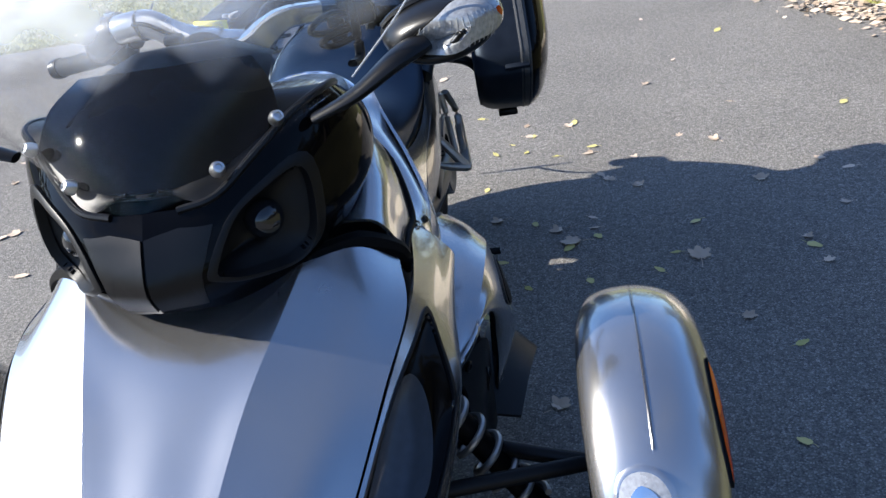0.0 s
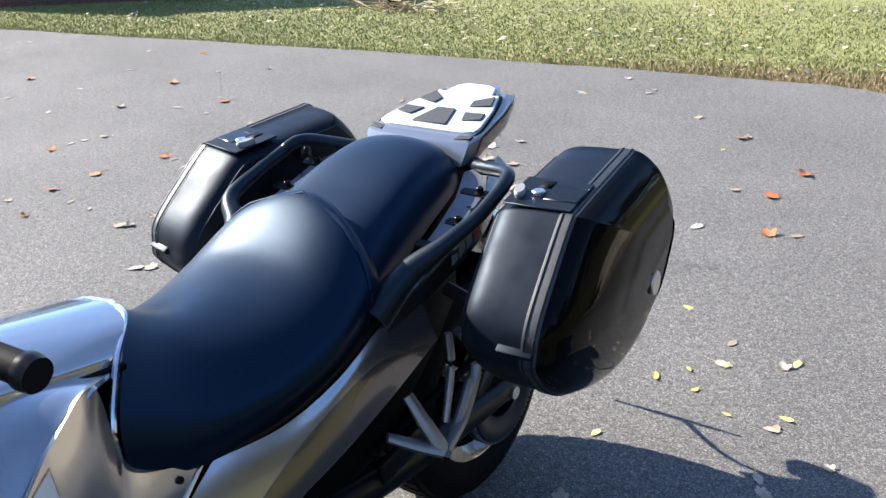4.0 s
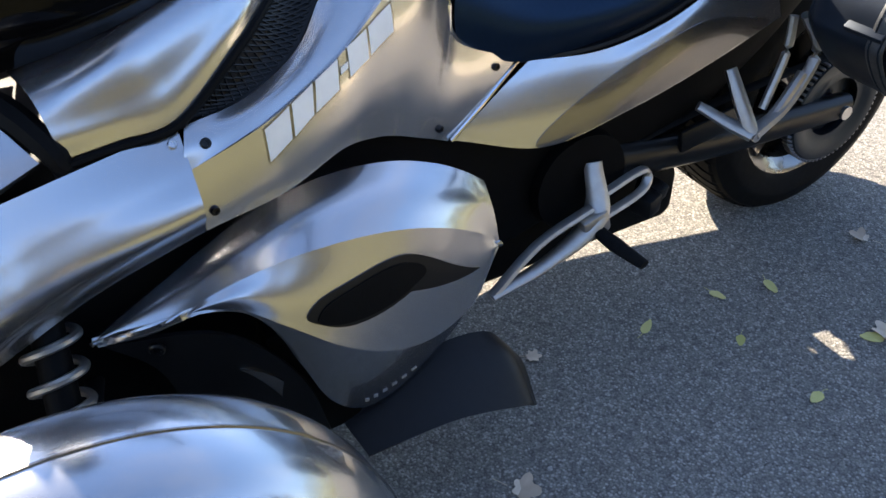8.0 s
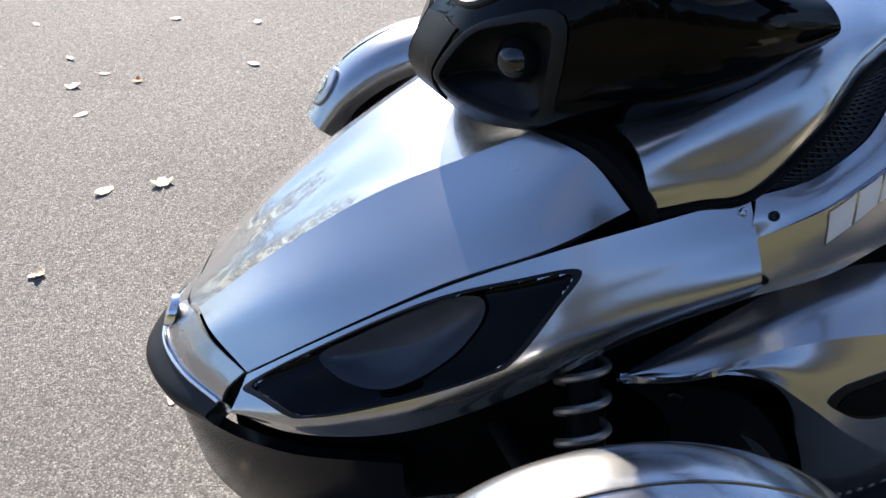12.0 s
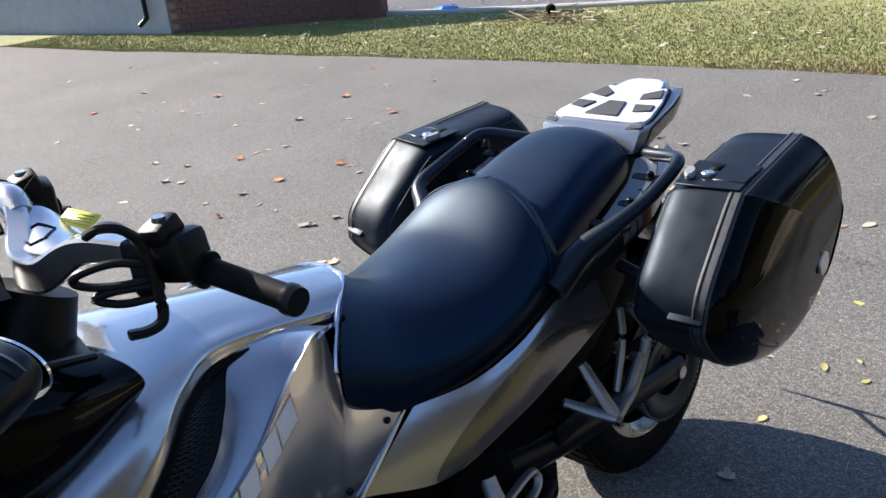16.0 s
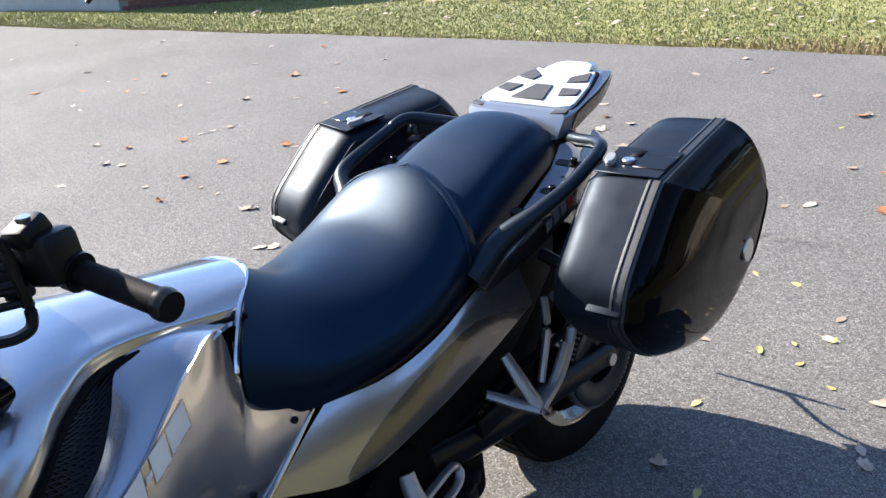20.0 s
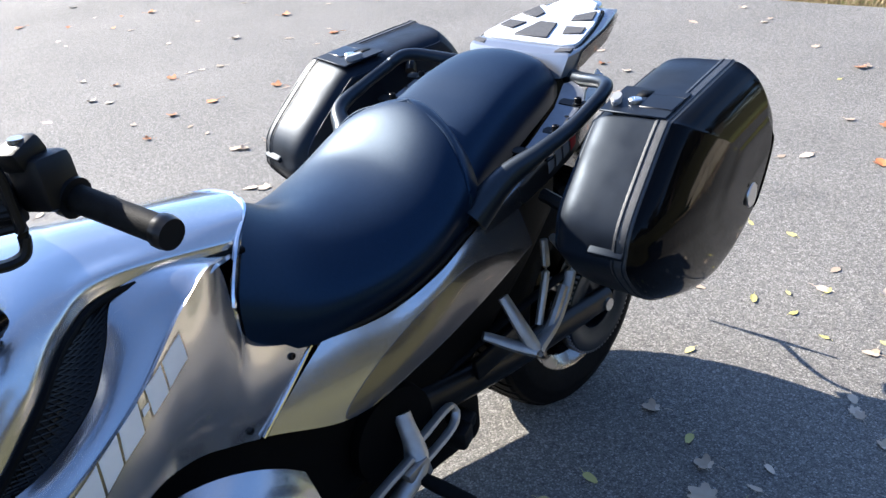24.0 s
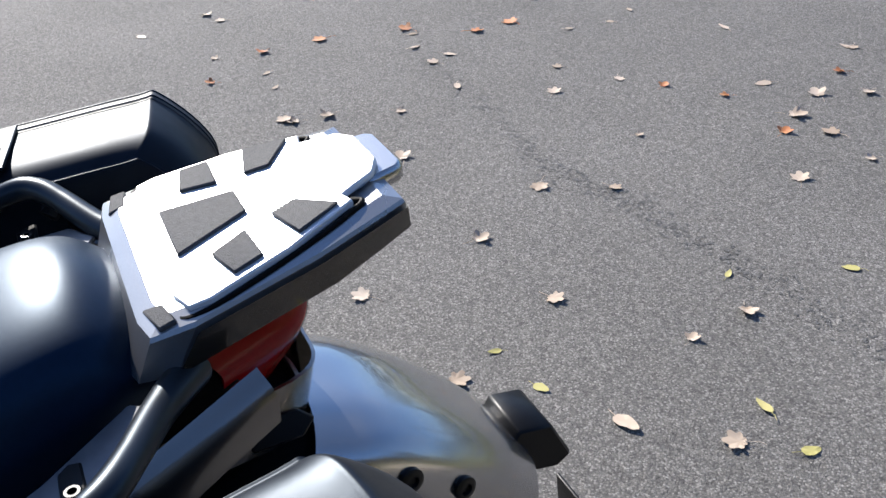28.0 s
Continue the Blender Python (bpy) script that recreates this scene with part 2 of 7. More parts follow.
def speckled(name, tones, sizes, rough=0.85, bump=0.45, tint=None):
    """Stones of several tones in a darker binder: asphalt and gravel."""
    m = bpy.data.materials.new(name)
    m.use_nodes = True
    n, ln = m.node_tree.nodes, m.node_tree.links
    b = n["Principled BSDF"]
    co = n.new("ShaderNodeTexCoord")
    vo, vo2 = n.new("ShaderNodeTexVoronoi"), n.new("ShaderNodeTexVoronoi")
    vo.inputs["Scale"].default_value, vo2.inputs["Scale"].default_value = sizes
    wide, stain = n.new("ShaderNodeTexNoise"), n.new("ShaderNodeTexNoise")
    wide.inputs["Scale"].default_value, wide.inputs["Detail"].default_value = 1.1, 8
    stain.inputs["Scale"].default_value, stain.inputs["Detail"].default_value = 48, 4
    for t in (vo, vo2, wide, stain):
        ln.new(co.outputs["Object"], t.inputs["Vector"])
    hue = n.new("ShaderNodeSeparateColor")
    ln.new(vo.outputs["Color"], hue.inputs[0])
    ramp = n.new("ShaderNodeValToRGB")
    ramp.color_ramp.elements[0].position, ramp.color_ramp.elements[1].position = 0.0, 1.0
    ramp.color_ramp.elements[0].color, ramp.color_ramp.elements[1].color = (*tones[0], 1), (*tones[-1], 1)
    for k, tone in enumerate(tones[1:-1]):
        e = ramp.color_ramp.elements.new((k + 1) / (len(tones) - 1))
        e.color = (*tone, 1)
    ln.new(hue.outputs[0], ramp.inputs[0])
    edge = n.new("ShaderNodeMapRange")
    edge.inputs["From Min"].default_value, edge.inputs["From Max"].default_value = 0.35, 0.75
    edge.inputs["To Min"].default_value, edge.inputs["To Max"].default_value = 1.0, 0.6
    ln.new(vo.outputs["Distance"], edge.inputs["Value"])
    w2 = n.new("ShaderNodeMapRange")
    w2.inputs["From Min"].default_value, w2.inputs["From Max"].default_value = 0.3, 0.7
    w2.inputs["To Min"].default_value, w2.inputs["To Max"].default_value = 0.86, 1.12
    ln.new(wide.outputs["Fac"], w2.inputs["Value"])
    s2 = n.new("ShaderNodeMapRange")
    s2.inputs["From Min"].default_value, s2.inputs["From Max"].default_value = 0.3, 0.7
    s2.inputs["To Min"].default_value, s2.inputs["To Max"].default_value = 0.8, 1.2
    ln.new(stain.outputs["Fac"], s2.inputs["Value"])
    m1, m2, m3 = (n.new("ShaderNodeMath") for _ in range(3))
    for k in (m1, m2):
        k.operation = "MULTIPLY"
    ln.new(edge.outputs[0], m1.inputs[0])
    ln.new(w2.outputs[0], m1.inputs[1])
    ln.new(m1.outputs[0], m2.inputs[0])
    ln.new(s2.outputs[0], m2.inputs[1])
    sc = n.new("ShaderNodeVectorMath")
    sc.operation = "SCALE"
    ln.new(ramp.outputs[0], sc.inputs[0])
    ln.new(m2.outputs[0], sc.inputs["Scale"])
    ln.new(sc.outputs[0], b.inputs["Base Color"])
    m3.operation = "ADD"
    ln.new(vo.outputs["Distance"], m3.inputs[0])
    ln.new(vo2.outputs["Distance"], m3.inputs[1])
    bp = n.new("ShaderNodeBump")
    bp.invert = True
    bp.inputs["Strength"].default_value, bp.inputs["Distance"].default_value = bump, 0.004
    ln.new(m3.outputs[0], bp.inputs["Height"])
    ln.new(bp.outputs[0], b.inputs["Normal"])
    b.inputs["Roughness"].default_value = rough
    return m


ASPHALT = speckled("aged_asphalt", [(0.085, 0.079, 0.071), (0.192, 0.179, 0.16), (0.137, 0.127, 0.113), (0.217, 0.202, 0.181), (0.342, 0.322, 0.288)], (225, 520), bump=0.6)
ROADTAR = speckled("dark_asphalt", [(0.10, 0.10, 0.105), (0.13, 0.13, 0.135), (0.16, 0.16, 0.165)], (120, 300), bump=0.3)
CRACK = speckled("cracked_asphalt", [(0.105, 0.10, 0.095), (0.165, 0.158, 0.148), (0.13, 0.125, 0.117), (0.21, 0.20, 0.187)], (190, 420), bump=0.9)
GRASS = mat("lawn_soil", (0.16, 0.17, 0.048), 0.9, 0, 0, 0.25, 9, 0.8, 60, other=(0.26, 0.25, 0.09), coarse=0.6)
BANK = mat("rough_bank_grass", (0.062, 0.058, 0.019), 0.95, 0, 0, 0.3, 5, 0.9, 50, other=(0.105, 0.095, 0.034), coarse=0.35)
CONCRETE = mat("concrete", (0.42, 0.40, 0.36), 0.8, 0, 0, 0.12, 14, 0.5, 120)
GREYWALL = mat("grey_wall", (0.36, 0.38, 0.40), 0.7, 0, 0, 0.1, 6, 0.3, 60)
BRICK = mat("brown_brick", (0.11, 0.045, 0.035), 0.8, 0, 0, 0.3, 20, 0.5, 120, other=(0.16, 0.07, 0.055))
MORTAR = mat("mortar", (0.20, 0.17, 0.16), 0.9, 0, 0, 0.15, 30, 0.4, 200)
BLOCK = mat("beige_block", (0.48, 0.42, 0.33), 0.85, 0, 0, 0.15, 16, 0.6, 90)
BARK = mat("bark", (0.12, 0.09, 0.07), 0.9, 0, 0, 0.3, 30, 0.8, 60)


def leafy(name, a, b, trans=0.25):
    """Leaf colours that vary from leaf to leaf and within each."""
    m = bpy.data.materials.new(name)
    m.use_nodes = True
    n, ln = m.node_tree.nodes, m.node_tree.links
    p = n["Principled BSDF"]
    oi, geo, co, no = n.new("ShaderNodeObjectInfo"), n.new("ShaderNodeNewGeometry"), n.new("ShaderNodeTexCoord"), n.new("ShaderNodeTexNoise")
    no.inputs["Scale"].default_value = 40
    ln.new(co.outputs["Object"], no.inputs["Vector"])
    ad, fr, sm = n.new("ShaderNodeMath"), n.new("ShaderNodeMath"), n.new("ShaderNodeMath")
    ad.operation, fr.operation = "ADD", "FRACT"
    ln.new(oi.outputs["Random"], ad.inputs[0])
    ln.new(geo.outputs["Random Per Island"], ad.inputs[1])
    ln.new(ad.outputs[0], fr.inputs[0])
    sm.operation = "MULTIPLY_ADD"
    sm.inputs[1].default_value, sm.inputs[2].default_value = 0.5, -0.25
    ln.new(no.outputs["Fac"], sm.inputs[0])
    a2 = n.new("ShaderNodeMath")
    a2.operation, a2.use_clamp = "ADD", True
    ln.new(fr.outputs[0], a2.inputs[0])
    ln.new(sm.outputs[0], a2.inputs[1])
    mx = n.new("ShaderNodeMix")
    mx.data_type = "RGBA"
    mx.inputs["A"].default_value, mx.inputs["B"].default_value = (*a, 1), (*b, 1)
    ln.new(a2.outputs[0], mx.inputs["Factor"])
    ln.new(mx.outputs["Result"], p.inputs["Base Color"])
    p.inputs["Roughness"].default_value = 0.65
    return m


DRY = leafy("dry_leaf", (0.34, 0.25, 0.17), (0.62, 0.50, 0.38))
ORANGE = leafy("orange_leaf", (0.42, 0.13, 0.04), (0.55, 0.24, 0.09))
GREENLEAF = leafy("yellow_green_leaf", (0.40, 0.36, 0.10), (0.54, 0.47, 0.18))
BLADES = leafy("grass_blades", (0.17, 0.195, 0.045), (0.25, 0.245, 0.072))
DRYGRASS = leafy("dry_grass", (0.22, 0.16, 0.08), (0.38, 0.29, 0.15))
TREELEAF = leafy("tree_foliage", (0.03, 0.031, 0.009), (0.10, 0.082, 0.022))


# ---- mesh tools ----
def link(name, mesh, material, parent=None, label="", smooth=True):
    mesh.materials.append(material)
    if smooth:
        mesh.polygons.foreach_set("use_smooth", [True] * len(mesh.polygons))
    ob = new(name, mesh)
    if parent is not None:
        ob.parent = parent
    if label:
        ob["label"] = label
    return ob


def part(name, bm, material, parent=None, label="", smooth=True, sharp=40):
    bmesh.ops.recalc_face_normals(bm, faces=bm.faces)
    if smooth:
        lim = radians(sharp)
        for e in bm.edges:
            if len(e.link_faces) == 2 and e.calc_face_angle(0) > lim:
                e.smooth = False
    mesh = bpy.data.meshes.new(name)
    bm.to_mesh(mesh)
    bm.free()
    return link(name, mesh, material, parent, label, smooth)


def cr(P, t):
    """Catmull-Rom through the points P (n, ...) at t in 0..1."""
    n = len(P) - 1
    f = np.clip(np.asarray(t, float) * n, 0, n)
    i = np.minimum(f.astype(int), n - 1)
    f = (f - i).reshape(-1, *([1] * (P.ndim - 1)))
    a = np.where((i > 0).reshape(f.shape), P[np.maximum(i - 1, 0)], 2 * P[i] - P[i + 1])
    b, c = P[i], P[i + 1]
    d = np.where((i + 2 <= n).reshape(f.shape), P[np.minimum(i + 2, n)], 2 * c - b)
    return b + 0.5 * f * (c - a + f * (2 * a - 5 * b + 4 * c - d + f * (3 * (b - c) + d - a)))


class Skin:
    """A smooth surface through a small grid of control points."""

    def __init__(self, rows, flip=1):
        self.P, self.flip = np.array(rows, float), flip

    def at(self, u, v):
        u, v = np.broadcast_arrays(np.asarray(u, float), np.asarray(v, float))
        out = np.array([cr(cr(self.P, [a])[0], [b])[0] for a, b in zip(u.ravel(), v.ravel())])
        return out.reshape(*u.shape, 3)

    def grid(self, nu, nv):
        A = cr(self.P, np.linspace(0, 1, nu + 1))
        return np.swapaxes(cr(np.swapaxes(A, 0, 1), np.linspace(0, 1, nv + 1)), 0, 1)

    def normal(self, u, v):
        e = 1e-3
        du = self.at(np.minimum(u + e, 1), v) - self.at(np.maximum(u - e, 0), v)
        dv = self.at(u, np.minimum(v + e, 1)) - self.at(u, np.maximum(v - e, 0))
        nn = np.cross(du, dv)
        return self.flip * nn / (np.linalg.norm(nn, axis=-1, keepdims=True) + 1e-12)

    def mirrored(self):
        return Skin(self.P * (-1, 1, 1), -self.flip)


def inside(poly, u, v):
    hit, n = False, len(poly)
    for k in range(n):
        (a, b), (c, d) = poly[k], poly[(k + 1) % n]
        if (b > v) != (d > v) and u < (c - a) * (v - b) / (d - b) + a:
            hit = not hit
    return hit


def shell(skin, nu, nv, thick=0.004, hole=None):
    """The skin as a sheet with real thickness, its outline closed; faces inside the hole (u, v) are left out."""
    G = skin.grid(nu, nv)
    du, dv = np.gradient(G, axis=0), np.gradient(G, axis=1)
    N = np.cross(du, dv)
    N = skin.flip * N / (np.linalg.norm(N, axis=-1, keepdims=True) + 1e-12)
    bm = bmesh.new()
    outer = [[bm.verts.new(p) for p in row] for row in G]
    inner = [[bm.verts.new(p) for p in row] for row in G - thick * N]
    loop = np.allclose(G[:, 0], G[:, -1], atol=1e-5)
    keep = {(i, j) for i in range(nu) for j in range(nv) if hole is None or not inside(hole, (i + 0.5) / nu, (j + 0.5) / nv)}
    for i, j in keep:
        bm.faces.new((outer[i][j], outer[i + 1][j], outer[i + 1][j + 1], outer[i][j + 1]))
        bm.faces.new((inner[i][j], inner[i][j + 1], inner[i + 1][j + 1], inner[i + 1][j]))
        for (di, dj), (a, b) in (((-1, 0), ((0, 0), (0, 1))), ((1, 0), ((1, 1), (1, 0))), ((0, -1), ((1, 0), (0, 0))), ((0, 1), ((0, 1), (1, 1)))):
            if loop and j + dj in (-1, nv):
                continue
            if (i + di, j + dj) not in keep:
                p, q = (i + a[0], j + a[1]), (i + b[0], j + b[1])
                bm.faces.new((outer[p[0]][p[1]], outer[q[0]][q[1]], inner[q[0]][q[1]], inner[p[0]][p[1]]))
    loose = [v for v in bm.verts if not v.link_faces]
    bmesh.ops.delete(bm, geom=loose, context="VERTS")
    bmesh.ops.remove_doubles(bm, verts=bm.verts, dist=1e-5)
    return bm


def smooth_loop(poly, n):
    P = np.array([poly[-1], *poly, poly[0], poly[1]], float)
    m = len(P) - 3
    t = (1 + np.arange(n) * m / n) / (len(P) - 1)
    return cr(P, t)


def inlay(skin, poly, lift, depth=0.0, rings=4, n=40, rounded=True, lip=0.003):
    """A piece that follows the skin inside the outline poly (u, v), raised by lift; with depth, a hollow that sinks to depth in its middle."""
    L = smooth_loop(poly, n) if rounded else None
    if L is None:
        pts = []
        m = len(poly)
        per = max(2, n // m)
        for k in range(m):
            a, b = np.array(poly[k], float), np.array(poly[(k + 1) % m], float)
            pts += [a + (b - a) * s / per for s in range(per)]
        L = np.array(pts)
    n = len(L)
    mid = L.mean(0)
    bm = bmesh.new()
    rows = []
    first = skin.at(L[:, 0], L[:, 1]) + skin.normal(L[:, 0], L[:, 1]) * (-lip)
    rows.append([bm.verts.new(p) for p in first])
    for k in range(rings):
        s = 1 - k / rings
        uv = mid + (L - mid) * s
        off = lift - depth * (1 - s * s) ** 0.5 if depth else lift
        rows.append([bm.verts.new(p) for p in skin.at(uv[:, 0], uv[:, 1]) + skin.normal(uv[:, 0], uv[:, 1]) * off])
    c = skin.at(mid[0], mid[1]).reshape(3) + skin.normal(np.array([mid[0]]), np.array([mid[1]])).reshape(3) * (lift - depth)
    cv = bm.verts.new(c)
    for a, b in zip(rows, rows[1:]):
        for k in range(n):
            bm.faces.new((a[k], a[(k + 1) % n], b[(k + 1) % n], b[k]))
    for k in range(n):
        bm.faces.new((rows[-1][k], rows[-1][(k + 1) % n], cv))
    return bm


def rim_ring(skin, poly, lift, width=0.06, n=48):
    """A raised border along an outline on the skin."""
    L = smooth_loop(poly, n)
    mid = L.mean(0)
    bm = bmesh.new()
    rows = []
    for s, off in ((1 + width, -0.003), (1 + width, lift), (1, lift * 1.3), (1 - width, lift), (1 - width, -0.012)):
        uv = np.clip(mid + (L - mid) * s, 0, 1)
        rows.append([bm.verts.new(p) for p in skin.at(uv[:, 0], uv[:, 1]) + skin.normal(uv[:, 0], uv[:, 1]) * off])
    for a, b in zip(rows, rows[1:]):
        for k in range(n):
            bm.faces.new((a[k], a[(k + 1) % n], b[(k + 1) % n], b[k]))
    return bm


def tube(points, radius, n=10, steps=None, flat=1.0, closed=False):
    """A round bar through the points; radius: one number or one a point; flat squeezes it upwards."""
    P = np.array(points, float)
    if closed:
        P = np.vstack([P, P[:1]])
    steps = steps or max(2, 5 * (len(P) - 1))
    t = np.linspace(0, 1, steps + 1)
    C = cr(P, t)
    R = np.interp(t, np.linspace(0, 1, len(P)), np.broadcast_to(np.asarray(radius, float), (len(P),)) if np.ndim(radius) == 0 or len(np.atleast_1d(radius)) == len(P) else radius)
    bm = bmesh.new()
    rings = []
    up = np.array([0, 0, 1.0])
    for k, c in enumerate(C):
        d = C[min(k + 1, steps)] - C[max(k - 1, 0)]
        d = d / (np.linalg.norm(d) + 1e-12)
        ref = up if abs(d[2]) < 0.95 else np.array([0, 1.0, 0])
        s = np.cross(d, ref)
        s /= np.linalg.norm(s)
        w = np.cross(s, d)
        rings.append([bm.verts.new(c + R[k] * (math.cos(a) * s + flat * math.sin(a) * w)) for a in np.linspace(0, 2 * math.pi, n, endpoint=False)])
    for a, b in zip(rings, rings[1:]):
        for k in range(n):
            bm.faces.new((a[k], a[(k + 1) % n], b[(k + 1) % n], b[k]))
    bm.faces.new(rings[0][::-1])
    bm.faces.new(rings[-1])
    return bm


def band(points, width, height, steps=40):
    """A flat-faced bar with bevelled edges through the points."""
    C = cr(np.array(points, float), np.linspace(0, 1, steps + 1))
    W, H = (np.interp(np.linspace(0, 1, steps + 1), np.linspace(0, 1, len(q)), q) / 2 for q in (width, height))
    bm = bmesh.new()
    prev = None
    for k, c in enumerate(C):
        d = C[min(k + 1, steps)] - C[max(k - 1, 0)]
        d /= np.linalg.norm(d)
        side = np.cross(d, (0, 0, 1.0))
        side /= np.linalg.norm(side)
        up = np.cross(side, d)
        w, h, e = W[k], H[k], 0.004
        row = [bm.verts.new(c + side * a + up * b) for a, b in ((w, h - e), (w - e, h), (e - w, h), (-w, h - e), (-w, e - h), (e - w, -h), (w - e, -h), (w, e - h))]
        if prev:
            for i in range(8):
                bm.faces.new((prev[i], prev[(i + 1) % 8], row[(i + 1) % 8], row[i]))
        else:
            bm.faces.new(row)
        prev = row
    bm.faces.new(prev)
    return bm


def box(size, at=(0, 0, 0), turn=(0, 0, 0), bevel=0.004, seg=2):
    bm = bmesh.new()
    bmesh.ops.create_cube(bm, size=1.0)
    bmesh.ops.scale(bm, vec=size, verts=bm.verts)
    if bevel:
        bmesh.ops.bevel(bm, geom=bm.edges[:], offset=min(bevel, min(size) * 0.45), segments=seg, affect="EDGES", profile=0.5)
    bmesh.ops.transform(bm, matrix=pose(*at, *turn), verts=bm.verts)
    return bm


def lathe(profile, n=48, axis="x", at=(0, 0, 0), caps=True):
    """Turns a profile of (along, radius) round the axis."""
    bm = bmesh.new()
    rings = []
    for a, r in profile:
        ring = []
        for k in range(n):
            c, s = r * math.cos(2 * math.pi * k / n), r * math.sin(2 * math.pi * k / n)
            p = (a, c, s) if axis == "x" else (c, a, s) if axis == "y" else (c, s, a)
            ring.append(bm.verts.new(Vector(p) + Vector(at)))
        rings.append(ring)
    for a, b in zip(rings, rings[1:]):
        for k in range(n):
            bm.faces.new((a[k], a[(k + 1) % n], b[(k + 1) % n], b[k]))
    if caps and profile[0][1] > 1e-6:
        bm.faces.new(rings[0])
    if caps and profile[-1][1] > 1e-6:
        bm.faces.new(rings[-1])
    bmesh.ops.remove_doubles(bm, verts=bm.verts, dist=1e-6)
    return bm


def slab(outline, thick, m=None, bevel=0.002):
    """A flat plate: outline in x, y, thickness along z, carried by m."""
    bm = bmesh.new()
    f = bm.faces.new([bm.verts.new((x, y, 0)) for x, y in outline])
    r = bmesh.ops.extrude_face_region(bm, geom=[f])
    bmesh.ops.translate(bm, vec=(0, 0, thick), verts=[v for v in r["geom"] if isinstance(v, bmesh.types.BMVert)])
    if bevel:
        bmesh.ops.bevel(bm, geom=bm.edges[:], offset=bevel, segments=1, affect="EDGES")
    if m is not None:
        bmesh.ops.transform(bm, matrix=m, verts=bm.verts)
    return bm


def join(*bms):
    out = bms[0]
    for b in bms[1:]:
        tmp = bpy.data.meshes.new("joined")
        b.to_mesh(tmp)
        b.free()
        out.from_mesh(tmp)
        bpy.data.meshes.remove(tmp)
    return out


def flipped(bm):
    """The same piece on the other side of the vehicle's middle."""
    for v in bm.verts:
        v.co.x = -v.co.x
    return bm


def both(name, make, material, parent, label=""):
    a = part(name, make(), material, parent, label)
    b = part(name, flipped(make()), material, parent, label)
    return a, b


def frame_on(skin, u, v, lift=0.0):
    """A pose on the skin, its z along the outward normal."""
    p = skin.at(u, v).reshape(3)
    nrm = Vector(skin.normal(np.array([u]), np.array([v])).reshape(3))
    return Matrix.Translation(Vector(p) + nrm * lift) @ nrm.to_track_quat("Z", "Y").to_matrix().to_4x4()


def screw(parent, m, r=0.007, material=None):
    bm = lathe([(-0.002, r), (0.002, r), (0.004, r * 0.8), (0.004, r * 0.5), (0.001, r * 0.45), (0.001, 0)], 14, "z")
    bmesh.ops.transform(bm, matrix=m, verts=bm.verts)
    return part("screw", bm, material or STEEL, parent)


def thing(name, label, category, at=(0, 0, 0), group="", kind=""):
    ob = new(name)
    ob.location = at
    return tagged(ob, label, category, group, kind)


def lerp_rows(top, bottom, bulge=(0.02, 0.025), out=(1, 0, 0)):
    """Rows of four points from a top edge to a bottom edge, pushed outwards between."""
    o = np.array(out, float)
    return [[t, np.array(t) + (np.array(b) - t) * 0.33 + o * bulge[0], np.array(t) + (np.array(b) - t) * 0.67 + o * bulge[1], b] for t, b in zip(top, bottom)]
# ---- ground ----
EDGE = [(-40, 3.5), (-14, 5.1), (-8.6, 5.66), (-3.9, 6.14), (-1.4, 6.32), (0.1, 6.28), (1.2, 5.6), (2.0, 4.7), (2.32, 3.6), (2.12, 2.6), (1.82, 1.6), (1.58, 0.8), (1.5, -0.5), (1.5, -4), (1.7, -40)]


def ground_sheet(name, outline, z, material, label, category, kind="structure"):
    bm = bmesh.new()
    f = bm.faces.new([bm.verts.new((x, y, z)) for x, y in outline])
    bmesh.ops.triangulate(bm, faces=[f])
    return tagged(part(name, bm, material), label, category, kind=kind)


ground_sheet("ground", [(-900, -900), (900, -900), (900, 900), (-900, 900)], -0.03, GRASS, "autumn lawn running to the horizon", "ground")
edge_curve = [tuple(p) for p in cr(np.array(EDGE, float), np.linspace(0, 1, 90))]
jit = random.Random(4)
edge_curve = [(x + jit.uniform(-0.03, 0.03), y + jit.uniform(-0.03, 0.03)) for x, y in edge_curve]
pav = bmesh.new()
pf = pav.faces.new([pav.verts.new((x, y, 0)) for x, y in [(-40, -40)] + edge_curve])
pr = bmesh.ops.extrude_face_region(pav, geom=[pf])
bmesh.ops.translate(pav, vec=(0, 0, -0.06), verts=[v for v in pr["geom"] if isinstance(v, bmesh.types.BMVert)])
bmesh.ops.triangulate(pav, faces=pav.faces[:])
tagged(part("pavement", pav, ASPHALT, smooth=False), "light grey weathered asphalt of a car park", "pavement", kind="structure")

# ---- the three-wheeled motorcycle ----
trike = thing("three_wheeled_motorcycle", "silver three-wheeled roadster motorcycle with black seat, parked on asphalt", "motorcycle")

# hood: a middle panel between two crests, and a flank on each side
CREST = [(0.05, -0.482, 0.497), (0.085, -0.35, 0.607), (0.12, -0.20, 0.708), (0.155, -0.07, 0.772), (0.179, 0.016, 0.812)]
MID = [(0.028, -0.495, 0.489), (0.048, -0.36, 0.598), (0.065, -0.22, 0.692), (0.085, -0.10, 0.757), (0.10, 0.02, 0.795)]
CENTRE = [(0, -0.502, 0.485), (0, -0.365, 0.596), (0, -0.225, 0.69), (0, -0.105, 0.755), (0, 0.02, 0.79)]
neg = lambda p: (-p[0], p[1], p[2])
hood = thing("front_hood", "", "")
hood.parent = trike
part("hood_middle", shell(Skin([[neg(a), neg(b), c, b, a] for a, b, c in zip(CREST, MID, CENTRE)], -1), 28, 24, 0.006), SILVER, hood)
